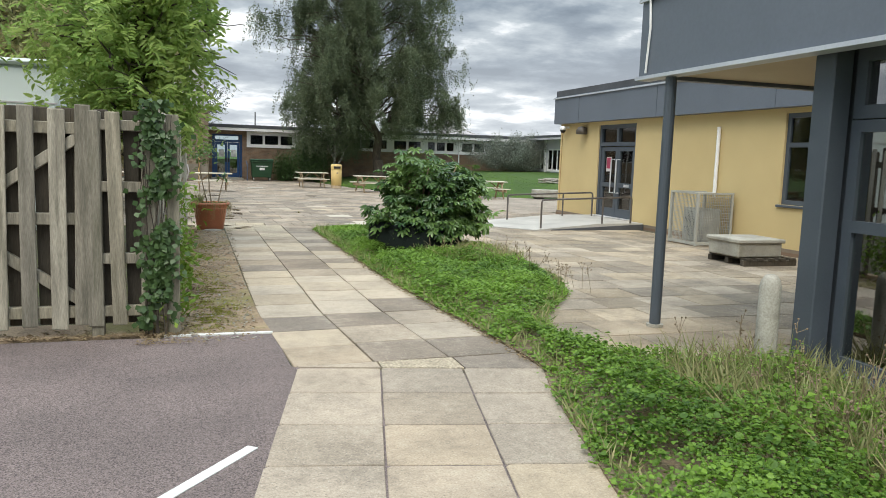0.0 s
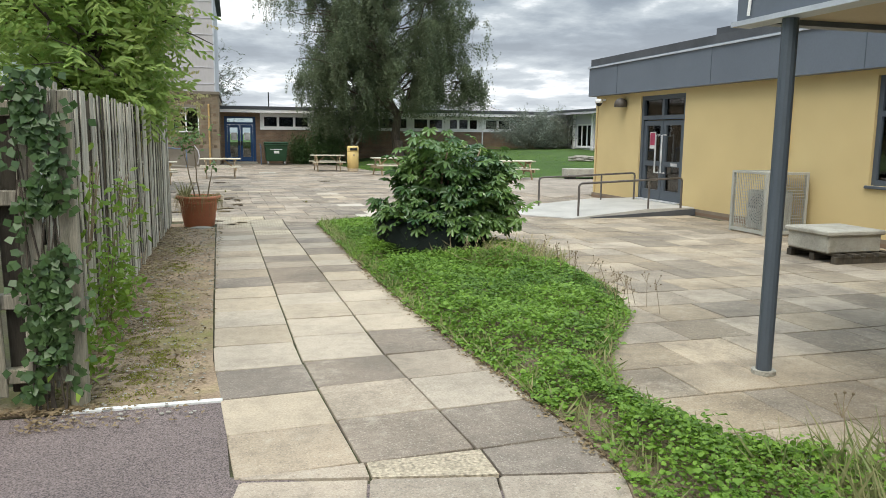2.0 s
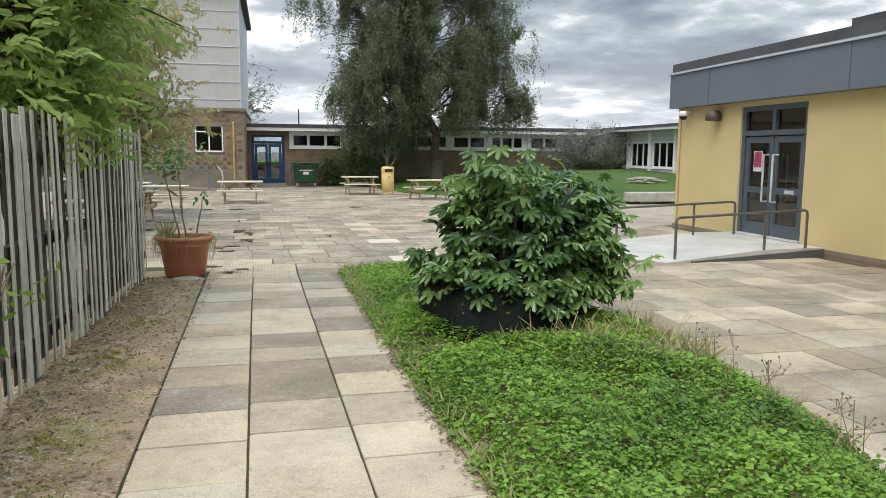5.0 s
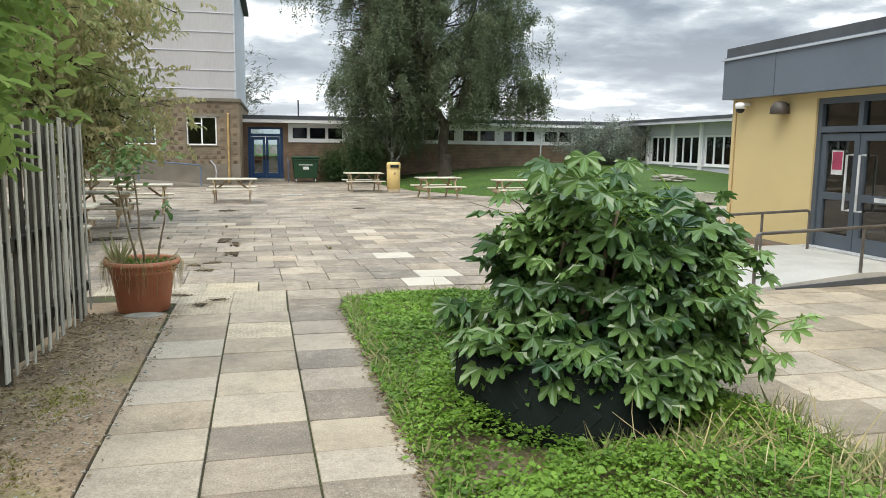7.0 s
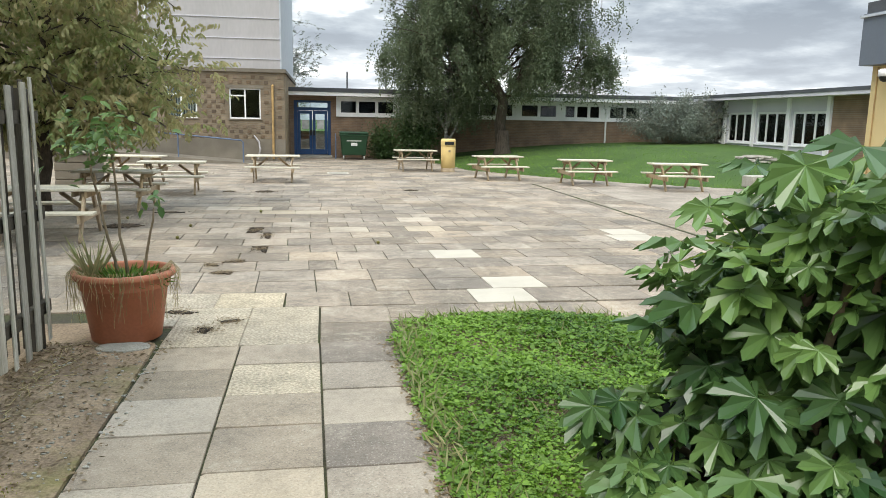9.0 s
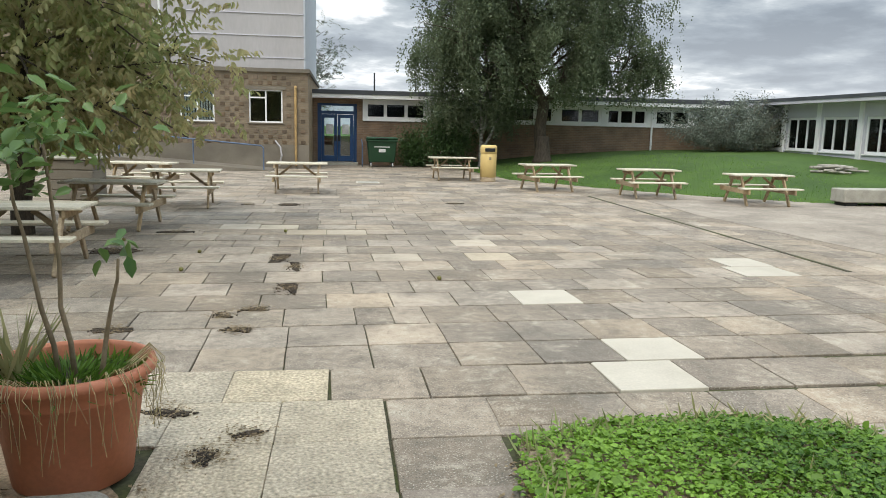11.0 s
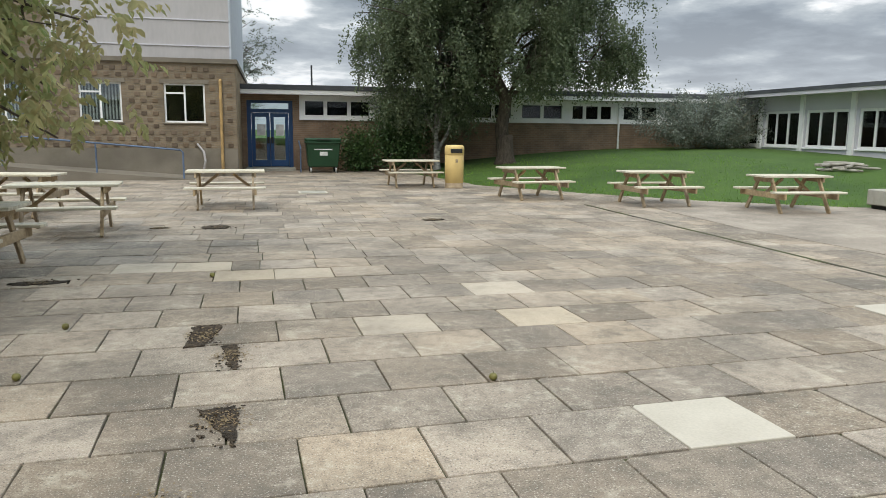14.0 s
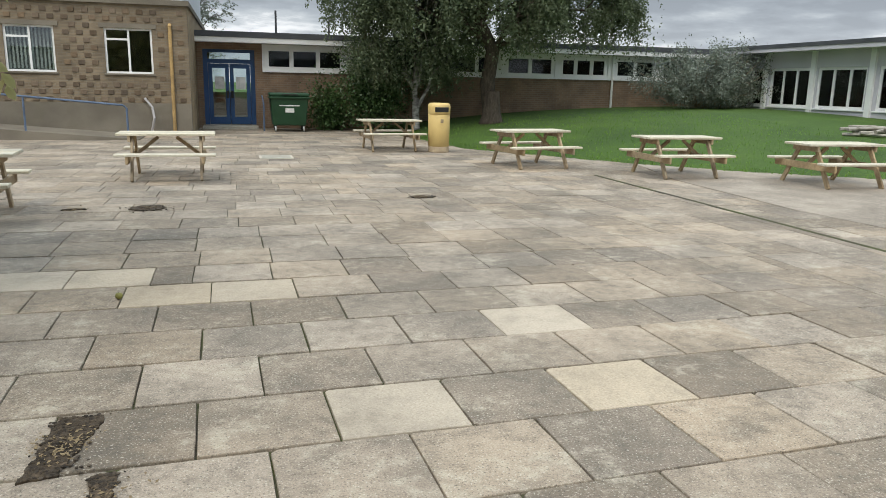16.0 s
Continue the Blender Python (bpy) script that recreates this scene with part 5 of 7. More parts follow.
# ---- fence ----
def make_fence():
    f = thing("side_fence", (-0.4, 11.5, 0), "tall weathered close-boarded timber fence", "fence")
    bb = B()
    box(bb, -0.0065, 0.0065, -0.042, 0.042, 0.0, 1.0, bevel=0.003)
    me = bpy.data.meshes.new("board"); bb.to_mesh(me); bb.free(); me.materials.append(M_FENCE)
    # back boards darkened in colour, for the shade seen through the gaps
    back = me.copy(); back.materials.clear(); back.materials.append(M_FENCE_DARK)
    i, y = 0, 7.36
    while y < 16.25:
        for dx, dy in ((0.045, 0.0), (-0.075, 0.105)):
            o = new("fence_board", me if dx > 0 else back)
            o.parent = f
            o.matrix_parent_inverse = Matrix.Translation(-f.location)
            o.location = (-0.40 + dx + dice.uniform(-0.006, 0.006), y + dy, 0.1 + dice.uniform(-0.03, 0.02))
            o.scale = (1, dice.uniform(0.85, 1.1) if dx > 0 else 1.25, 1.9 + dice.uniform(-0.025, 0.02))
            o.rotation_euler = (radians(dice.uniform(-0.7, 0.7)), radians(dice.uniform(-0.5, 0.5)), radians(dice.uniform(-9, 9)))
        y += 0.205
        i += 1
    # rails and posts behind the boards carry the same painted gap shade
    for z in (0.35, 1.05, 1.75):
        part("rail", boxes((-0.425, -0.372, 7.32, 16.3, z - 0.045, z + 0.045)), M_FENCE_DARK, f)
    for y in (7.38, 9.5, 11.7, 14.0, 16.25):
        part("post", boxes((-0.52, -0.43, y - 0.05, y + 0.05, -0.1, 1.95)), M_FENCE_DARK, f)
    # front panel of two layers of pales, with braces
    g = thing("front_fence", (-2, 7.27, 0), "weathered grey timber gate of upright pales with diagonal braces", "fence")
    Y = 7.25
    front = [-0.43, -0.66, -0.845, -0.955, -1.13, -1.36, -1.59, -1.82, -2.05, -2.28, -2.51, -2.74, -2.97, -3.2, -3.43, -3.66]
    pale = B()
    box(pale, -0.052, 0.052, -0.011, 0.011, 0.0, 1.0, bevel=0.005)
    mp = bpy.data.meshes.new("pale"); pale.to_mesh(mp); pale.free(); mp.materials.append(M_FENCE_FRONT)
    # back pales too: shade behind the front layer is in their colour
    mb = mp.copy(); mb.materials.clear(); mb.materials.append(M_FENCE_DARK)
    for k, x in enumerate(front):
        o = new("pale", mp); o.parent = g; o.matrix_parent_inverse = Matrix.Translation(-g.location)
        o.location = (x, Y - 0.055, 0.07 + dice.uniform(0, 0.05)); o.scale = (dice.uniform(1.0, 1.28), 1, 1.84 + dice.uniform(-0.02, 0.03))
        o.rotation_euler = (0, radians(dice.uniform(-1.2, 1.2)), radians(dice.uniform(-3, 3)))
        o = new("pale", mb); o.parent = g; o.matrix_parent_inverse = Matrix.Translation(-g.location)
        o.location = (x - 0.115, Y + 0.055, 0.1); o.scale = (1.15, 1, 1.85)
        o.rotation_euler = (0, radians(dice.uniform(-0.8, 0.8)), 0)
    for z in (0.22, 1.02, 1.78):
        part("rail", boxes((-3.8, -0.9, Y - 0.04, Y + 0.04, z - 0.05, z + 0.05), bevel=0.006), M_FENCE_FRONT, g)
    for z in (0.22, 0.68, 1.3, 1.82):
        part("rail", boxes((-0.84, -0.25, Y - 0.038, Y + 0.04, z - 0.045, z + 0.045), bevel=0.006), M_FENCE_FRONT, g)
    for x0, z0, x1, z1 in ((-0.95, 1.72, -1.95, 1.02), (-0.95, 0.3, -1.95, 0.98), (-3.6, 1.72, -2.6, 1.02)):
        bm = B()
        d = Vector((x1 - x0, 0, z1 - z0))
        box(bm, 0, d.length, -0.03, 0.03, -0.045, 0.045, bevel=0.005)
        part("brace", bm, M_FENCE_FRONT, g, m=Matrix.Translation((x0, Y, z0)) @ Matrix.Rotation(-math.atan2(z1 - z0, x1 - x0), 4, "Y"))
    for x in (-0.22, -0.84):
        part("post", boxes((x - 0.05, x + 0.05, Y - 0.05, Y + 0.05, -0.1, 1.93), bevel=0.006), M_FENCE_FRONT, g)
    tagged(part("kerb_line", boxes((-0.3, 0.63, 7.1, 7.145, -0.05, 0.012), bevel=0.004), M_PAINT), "thin white painted kerb edging", "kerb", kind="structure")
    bm = B()
    d = Vector((0.42, 0.53)).normalized(); n = Vector((-d.y, d.x)) * 0.034
    a, c = Vector((0.31, 4.42)), Vector((0.31, 4.42)) - d * 3.2
    prism(bm, [a + n, c + n, c - n, a - n], -0.006, 0.001)
    tagged(part("road_marking", bm, M_PAINT), "white painted line on the asphalt", "road marking", kind="structure")
    s = thing("pale_shed", (-6.5, 17.5, 0), "pale green-white panelled store behind the fence", "shed")
    part("wall", boxes((-11, -2.65, 16.2, 19.5, 0, 3.1), bevel=0.06), M_SHED, s)
    part("roof", boxes((-11.1, -2.6, 16.1, 19.6, 3.1, 3.22), bevel=0.05), M_SHED, s)
    for z in (1.2, 2.4):
        part("panel_joint", boxes((-11, -2.66, 16.185, 16.2, z, z + 0.03)), M_CLAD, s)


# ---- furniture ----
def make_tables():
    t = thing("picnic_table", (0, 0, 0), "weathered wooden picnic table with attached benches", "picnic table", "picnic tables", fixed=False)
    L = 1.5
    for i in range(5):
        y = -0.28 + 0.14 * i
        part("top_board", boxes((-L / 2, L / 2, y - 0.066, y + 0.066, 0.695, 0.735), bevel=0.006), M_WOOD_TOP, t)
    for s in (-1, 1):
        for k in (0, 1):
            y = s * (0.62 + 0.125 * k)
            part("seat_board", boxes((-L / 2, L / 2, y - 0.058, y + 0.058, 0.405, 0.443), bevel=0.006), M_WOOD_TOP, t)
    for x in (-0.56, 0.56):
        part("seat_bearer", boxes((x - 0.02, x + 0.02, -0.8, 0.8, 0.29, 0.405), bevel=0.006), M_WOOD, t)
        part("top_bearer", boxes((x - 0.02, x + 0.02, -0.33, 0.33, 0.6, 0.695), bevel=0.006), M_WOOD, t)
        for s in (-1, 1):
            bm = B()
            ln = math.hypot(0.42, 0.69)
            box(bm, -0.02, 0.02, -0.045, 0.045, 0, ln, bevel=0.006)
            part("leg", bm, M_WOOD, t, m=Matrix.Translation((x + 0.041 * (1 if x < 0 else -1), s * 0.62, 0)) @ Matrix.Rotation(s * math.atan2(0.42, 0.69), 4, "X"))
        bm = B()
        k = 1 if x < 0 else -1
        tube(bm, [(x + 0.02 * k, 0, 0.34), (x * 0.25, 0, 0.66)], 0.035, 4)
        part("brace", bm, M_WOOD, t)
    spots = [(0.22, 32.25, 1.5), (4.9, 37.35, 2), (7.05, 33.45, 8), (9.27, 31.65, -1), (11.4, 30.05, -4), (-2.25, 25.5, -2), (-1.85, 28.7, 5), (-2.25, 21.9, 3), (-3.3, 31.3, -8)]
    x, y, r = spots[0]
    t.matrix_basis = pose(x, y, 0, rz=r)
    for x, y, r in spots[1:]:
        copy_thing(t, pose(x, y, 0.0, rz=r))


def make_bins():
    b = thing("litter_bin", (6.0, 36.7, 0), "tall yellow plastic litter bin with dark base", "litter bin")
    at = Matrix.Translation((6.0, 36.72, 0))
    bm = B()
    lathe(bm, [(0.245, 0.0), (0.25, 0.02), (0.25, 0.13), (0.245, 0.14)], 26)
    part("base", bm, M_WOOD, b, "brown base ring", m=at, smooth=False)
    bm = B()
    lathe(bm, [(0.24, 0.14), (0.255, 0.15), (0.262, 0.88), (0.25, 0.9)], 26)
    part("body", bm, M_BINY, b, m=at, smooth=True)
    bm = B()
    lathe(bm, [(0.258, 0.9), (0.268, 0.92), (0.27, 1.08), (0.262, 1.13), (0.22, 1.165), (0.02, 1.17)], 26)
    part("hood", bm, M_BINY, b, m=at, smooth=True)
    part("slot", boxes((5.84, 6.16, 36.435, 36.7, 0.96, 1.07), bevel=0.01), M_BLACK, b, "dark litter slot")
    part("sticker", boxes((5.97, 6.04, 36.452, 36.6, 0.7, 0.79)), M_WOOD, b, "small brown sticker")
    w = thing("wheeled_bin", (2.95, 44.6, 0), "large dark green four-wheeled waste container", "waste container")
    bm = B()
    lo = [(2.42, 44.15), (3.48, 44.15), (3.48, 45.05), (2.42, 45.05)]
    hi = [(2.34, 44.02), (3.56, 44.02), (3.56, 45.1), (2.34, 45.1)]
    a, c = [bm.verts.new((*p, 0.2)) for p in lo], [bm.verts.new((*p, 1.1)) for p in hi]
    bm.faces.new(a[::-1]); bm.faces.new(c)
    for i in range(4):
        bm.faces.new((a[i], a[(i + 1) % 4], c[(i + 1) % 4], c[i]))
    bmesh.ops.bevel(bm, geom=list(bm.edges), offset=0.03, segments=1, affect="EDGES")
    part("body", bm, M_BING, w)
    part("rim", boxes((2.3, 3.6, 43.97, 45.12, 1.06, 1.12), bevel=0.015), M_BING, w)
    part("lid", boxes((2.31, 3.59, 43.98, 45.12, 1.12, 1.24), bevel=0.04), M_BING, w, "rounded green lid")
    part("lid_grip", boxes((2.7, 3.2, 43.94, 43.98, 1.17, 1.2)), M_BLACK, w)
    for x in (2.5, 3.4):
        for y in (44.2, 44.95):
            bm = B()
            tube(bm, [(x - 0.025, y, 0.09), (x + 0.025, y, 0.09)], 0.09, 14)
            part("wheel", bm, M_AC if y < 44.5 else M_BLACK, w)
            part("wheel_fork", boxes((x - 0.04, x + 0.04, y - 0.02, y + 0.02, 0.1, 0.22)), M_BLACK, w)
    part("label_panel", boxes((2.63, 3.27, 44.055, 44.09, 0.82, 0.9)), M_PAPER, w, "pale printed band")
    part("label_panel", boxes((2.82, 3.1, 44.07, 44.11, 0.62, 0.78)), M_PAPER, w, "pale square label")
    c = thing("low_bench", (14.3, 29.9, 0), "low grey concrete bench at the lawn edge", "bench")
    for x in (13.75, 15.25):
        part("foot", boxes((x - 0.15, x + 0.15, 29.75, 30.2, -0.02, 0.09)), M_BLACK, c)
    part("seat", boxes((13.5, 15.5, 29.7, 30.25, 0.09, 0.42), bevel=0.02), M_CONC, c)
    m = thing("drain_cover", (2.0, 35.6, 0), "square inspection cover with a raised pale edge", "drain cover")
    part("frame", boxes((1.75, 2.45, 35.2, 35.9, -0.03, 0.008)), M_SLAB_PALE, m)
    part("plate", boxes((1.8, 2.4, 35.25, 35.85, 0.008, 0.012)), M_CONC, m)


# ---- plants ----
def limb(a, b, r0, r1, bm, wob=0.1, n=6, sag=0.0):
    a, b = Vector(a), Vector(b)
    L = (b - a).length
    pts = []
    for i in range(n + 1):
        t = i / n
        p = a.lerp(b, t) + Vector((dice.uniform(-1, 1), dice.uniform(-1, 1), dice.uniform(-1, 1))) * wob * L * 0.25 * (0 < i) + Vector((0, 0, sag * math.sin(math.pi * t)))
        pts.append(p)
    tube(bm, pts, r0, 7, r1)
    return pts


def hanging_tree(at, h, crown, n_limb, strand, per, mat, bark, label, name="birch_tree", size=0.075, lean=(0, 0), low=2.0, start=0.25, trunk_r=0.2, cut=None, forks=1):
    """A tree whose twigs hang: limbs rise and arch, strands of small leaves fall from them.
    crown: half widths in x and y, and the height of the widest part."""
    t = thing(name, at, label, "tree")
    bm = B()
    x, y, z = at
    rx, ry, zw = crown
    top = (x + lean[0], y + lean[1], z + h)
    tr = limb((x, y, z - 0.15), top, trunk_r, 0.03, bm, 0.09, 12)
    lathe_at = Matrix.Translation((x, y, z))
    flare = B()
    lathe(flare, [(trunk_r * 1.75, -0.15), (trunk_r * 1.4, 0.08), (trunk_r * 1.15, 0.3), (trunk_r * 1.0, 0.7), (trunk_r * 0.9, 1.0)], 11)
    part("root_flare", flare, bark, t, m=lathe_at, smooth=True)
    part("trunk", bm, bark, t, smooth=True)
    bm = B()
    ends = []
    for i in range(n_limb):
        f = start + (0.97 - start) * (i + dice.random()) / n_limb
        p = tr[min(12, int(f * 12))].copy()
        a = i * 2.399 + dice.uniform(-0.3, 0.3)
        zz = p.z
        # envelope: ovoid
        k = max(0.12, 1 - ((zz - zw) / (h + z - zw if zz > zw else (zw - low) * 1.7)) ** 2) ** 0.5
        out = dice.uniform(0.55, 1.0) * k
        q = Vector((x + lean[0] * f + rx * out * math.cos(a), y + lean[1] * f + ry * out * math.sin(a), min(h + z, zz + dice.uniform(0.5, 2.0))))
        bm = B()
        pts = limb(p, q, 0.075 * (1.15 - f), 0.012, bm, 0.16, 6, sag=0.4)
        bare = dice.random() < 0.14
        for _ in range(2):
            s = pts[dice.choice((2, 3, 4))]
            e = s + (q - p).normalized() * dice.uniform(0.8, 1.8) + Vector((dice.uniform(-1, 1), dice.uniform(-1, 1), dice.uniform(-0.3, 0.8)))
            pts2 = limb(s, e, 0.025, 0.008, bm, 0.2, 4, sag=0.2)
            if not bare:
                ends += pts2[1:]
        if not bare:
            ends += pts[3:] + pts[4:]
        part("limb", bm, bark, t, smooth=True)
    ends = np.array([tuple(p) for p in ends])
    ends = ends[rng.random(len(ends)) < 0.62]
    far = np.hypot((ends[:, 0] - x - lean[0] * 0.6) / rx, (ends[:, 1] - y) / ry)
    wt = (0.4 + np.clip(far, 0, 1)) ** 1.2
    idx = rng.choice(len(ends), strand, p=wt / wt.sum())
    S = ends[idx] + rng.normal(size=(strand, 3)) * (0.2, 0.2, 0.2)
    ln = rng.uniform(0.6, 2.3, strand) * np.clip((S[:, 2] - low) / 3.0, 0.4, 1.0)
    drift = rng.normal(size=(strand, 2)) * 0.17
    u = rng.random((strand, per))
    P = np.empty((strand, per, 3))
    P[:, :, 2] = S[:, None, 2] - ln[:, None] * u + 0.15 * np.sin(u * 3)
    P[:, :, 0] = S[:, None, 0] + drift[:, None, 0] * np.sqrt(u) * 2
    P[:, :, 1] = S[:, None, 1] + drift[:, None, 1] * np.sqrt(u) * 2
    P = P.reshape(-1, 3) + rng.normal(size=(strand * per, 3)) * 0.05
    P = P[P[:, 2] > low - 0.4 + 0.5 * rng.random(len(P))]
    # uneven curtains with open gaps between them
    gap = np.array([noise.noise(Vector((p[0] * 0.75 + 7.3, p[1] * 0.22, p[2] * 0.4 + 2.1))) for p in P])
    fine = np.array([noise.noise(Vector((p[0] * 1.7 + 1.3, p[1] * 0.6, p[2] * 1.2 + 5.1))) for p in P])
    edge = np.hypot((P[:, 0] - x - lean[0] * 0.6) / rx, (P[:, 1] - y) / ry)
    thin = np.clip((edge - 0.35) * 1.6, 0, 1) * np.clip((P[:, 2] - 2.5) / 4.0, 0.25, 1)
    P = P[gap + 0.5 * fine > -0.4 + 0.3 * thin + 0.05 * rng.normal(size=len(P))]
    if cut is not None:
        P = P[cut(P)]
    n = len(P)
    leaves("crown", P, rand_dirs(n, -0.7), rand_dirs(n), rng.uniform(0.7, 1.3, n) * size, rng.uniform(0.7, 1.2, n) * size * 0.72, mat, t)
    # the hanging twigs themselves
    bm = B()
    for i in range(0, strand, 24):
        a = Vector(S[i]); b = a + Vector((drift[i, 0], drift[i, 1], -ln[i]))
        tube(bm, [a, b], 0.006, 3, 0.003)
    part("twig_fringe", bm, M_BARK, t)["kind"] = "stuff"
    return t


def leafy_tree(at, h, crown, n_limb, clusters, per, mat, bark, label, name, size=0.12, spread=0.35, low=1.8, trunk_r=0.12, droop=0.0, start=0.25, wide=0.4, up=0.3, cut=None):
    """A tree of limbs whose ends carry loose clusters of leaves."""
    t = thing(name, at, label, "tree")
    x, y, z = at
    rx, ry, zw = crown
    bm = B()
    tr = limb((x, y, z - 0.1), (x + 0.2, y + 0.1, z + h * 0.9), trunk_r, 0.03, bm, 0.1, 10)
    part("trunk", bm, bark, t, smooth=True)
    pool = []
    for i in range(n_limb):
        f = start + (0.98 - start) * (i + dice.random()) / n_limb
        p = tr[min(10, int(f * 10))].copy()
        a = i * 2.399
        k = max(0.2, 1 - ((p.z - zw) / ((h - zw) if p.z > zw else (zw - low) * 1.5)) ** 2) ** 0.5
        o = k * dice.uniform(0.6, 1.0)
        q = Vector((x + rx * o * math.cos(a), y + ry * o * math.sin(a), max(low, p.z + dice.uniform(0.0, 1.0) - droop * o)))
        bm = B()
        pts = limb(p, q, 0.045 * (1.2 - f), 0.01, bm, 0.15, 5, sag=0.25 + droop * 0.3)
        pool += pts[2:] + [pts[-1]]
        for _ in range(3):
            s = pts[dice.choice((2, 3, 4))]
            e = s + Vector((dice.uniform(-1, 1), dice.uniform(-1, 1), dice.uniform(-0.4, 0.7) - droop * 0.4)) * 0.9
            pool += limb(s, e, 0.016, 0.005, bm, 0.2, 3)[1:]
        part("limb", bm, bark, t, smooth=True)
    pool = np.array([tuple(p) for p in pool])
    C = pool[rng.integers(0, len(pool), clusters)] + rng.normal(size=(clusters, 3)) * spread
    C = C[C[:, 2] > low]
    if cut is not None:
        C = C[cut(C)]
    m = len(C)
    # leaflets set along a short stalk, as on a compound leaf
    stalk = rand_dirs(m, -0.15 - droop * 0.5)
    u = np.linspace(0.15, 1.0, per)
    P = (C[:, None] + stalk[:, None] * u[None, :, None] * size * 3.2).reshape(-1, 3)
    side = np.cross(stalk, (0, 0, 1.0)); side /= np.linalg.norm(side, axis=1, keepdims=True) + 1e-6
    sg = np.where(np.arange(per) % 2 == 0, 1.0, -1.0)
    D = (side[:, None] * sg[None, :, None] * 0.9 + stalk[:, None] * 0.6 + np.array((0, 0, -0.25 - droop))).reshape(-1, 3) + rng.normal(size=(m * per, 3)) * 0.25
    Nn = np.repeat(rand_dirs(m, 1.2), per, 0) + rng.normal(size=(m * per, 3)) * up
    n = len(P)
    leaves("crown", P, D, Nn, rng.uniform(0.75, 1.25, n) * size, rng.uniform(0.8, 1.2, n) * size * wide, mat, t, fold=0.18, full=True)
    return t


def make_trees():
    hanging_tree((9.5, 43.1, 0.42), 13.4, (5.9, 3.2, 9.2), 80, 10500, 32, L_BIRCH, M_BARK, "tall weeping birch with dark trunk and hanging foliage", trunk_r=0.27, lean=(-1.8, 0), low=2.0, start=0.17, size=0.092)
    hanging_tree((7.1, 43.9, 0.15), 8.6, (2.4, 1.9, 4.8), 44, 4200, 26, L_BIRCH, M_BIRCH, "slender white-stemmed birch with low hanging foliage", trunk_r=0.1, lean=(0.3, 0), low=0.9, start=0.16, size=0.085)
    leafy_tree((-1.05, 13.4, 0), 5.4, (1.45, 1.7, 3.3), 34, 2300, 9, L_ASH, M_BARK, "bright green ash-like tree behind the fence", "ash_tree", size=0.135, low=2.0, spread=0.3, cut=lambda C: C[:, 0] < 0.15)
    leafy_tree((-4.9, 20.2, 0), 8.0, (2.3, 2.3, 5.0), 34, 2400, 9, L_APPLE, M_BARK, "taller dark green tree beyond the fence", "broadleaf_tree", size=0.14, low=2.6, spread=0.45)
    leafy_tree((-3.3, 24.6, 0), 5.8, (3.2, 2.7, 3.1), 46, 3500, 8, L_APPLE, M_BARK, "old apple tree with browning leaves over the tables", "apple_tree", size=0.125, low=1.4, spread=0.34, trunk_r=0.17, droop=0.65, wide=0.5)
    leafy_tree((-0.5, 57, 0), 7.2, (1.5, 1.5, 4.5), 24, 420, 7, L_GREY, M_BARK, "thin sparse tree behind the flat roof", "young_tree", size=0.16, low=2.5, spread=0.5)
    # bush in the corner by the white wing
    b = thing("willow_bush", (18.0, 44.0, 0.95), "wide silver-grey willow bush against the wall", "bush")
    bm = B()
    n = 150
    pts = []
    for i in range(n):
        a, e = dice.uniform(0, 6.28), dice.uniform(0.25, 1.4)
        L = dice.uniform(1.2, 2.6)
        p = Vector((18.35 + dice.uniform(-0.8, 0.8), 44.0 + dice.uniform(-0.3, 0.3), 0.95))
        q = p + Vector((1.55 * L * math.cos(a) * math.cos(e), 0.8 * L * math.sin(a) * math.cos(e), L * math.sin(e)))
        pts.append((p, q)); tube(bm, [p, (p + q) / 2 + Vector((0, 0, 0.12)), q], 0.012, 3, 0.004)
    part("stem_tangle", bm, M_TWIG, b)["kind"] = "stuff"
    P = np.array([tuple(p.lerp(q, dice.uniform(0.3, 1.05))) for p, q in pts for _ in range(190)]) + rng.normal(size=(n * 190, 3)) * 0.13
    P = P[P[:, 0] < 20.12]
    leaves("foliage", P, rand_dirs(len(P), 0.3), rand_dirs(len(P)), 0.11, 0.042, L_GREY, b)
    # dark shrub beside the container
    b = thing("dark_shrub", (4.35, 45.1, 0), "dark green shrub against the brick wall", "bush")
    P = rng.normal(size=(4200, 3)) * (0.36, 0.3, 0.45) + (4.35, 45.2, 0.65)
    P = P[(P[:, 2] > 0.03) & (P[:, 1] < 46.0)]
    leaves("foliage", P, rand_dirs(len(P), -0.2), rand_dirs(len(P)), 0.1, 0.06, L_IVY, b)
    c = thing("dark_shrub", (5.8, 44.5, 0.05), "tall dense dark green shrub under the birches", "bush")
    P = rng.normal(size=(9000, 3)) * (0.48, 0.4, 0.62) + (5.8, 44.4, 1.45)
    P = P[(P[:, 2] > 0.15) & (P[:, 1] < 46.0)]
    leaves("foliage", P, rand_dirs(len(P), -0.4), rand_dirs(len(P)), 0.11, 0.065, L_IVY, c)
    bm = B()
    tube(bm, [(5.8, 44.4, -0.05), (5.8, 44.4, 1.6)], 0.05, 7, 0.02)
    part("stem", bm, M_BARK, c)
    bm = B()
    for i in range(14):
        tube(bm, [(4.4, 45.2, 0), (4.4 + dice.uniform(-0.6, 0.6), 45.2 + dice.uniform(-0.4, 0.3), dice.uniform(0.7, 1.5))], 0.012, 4, 0.005)
    part("stem_tangle", bm, M_BARK, b)["kind"] = "stuff"


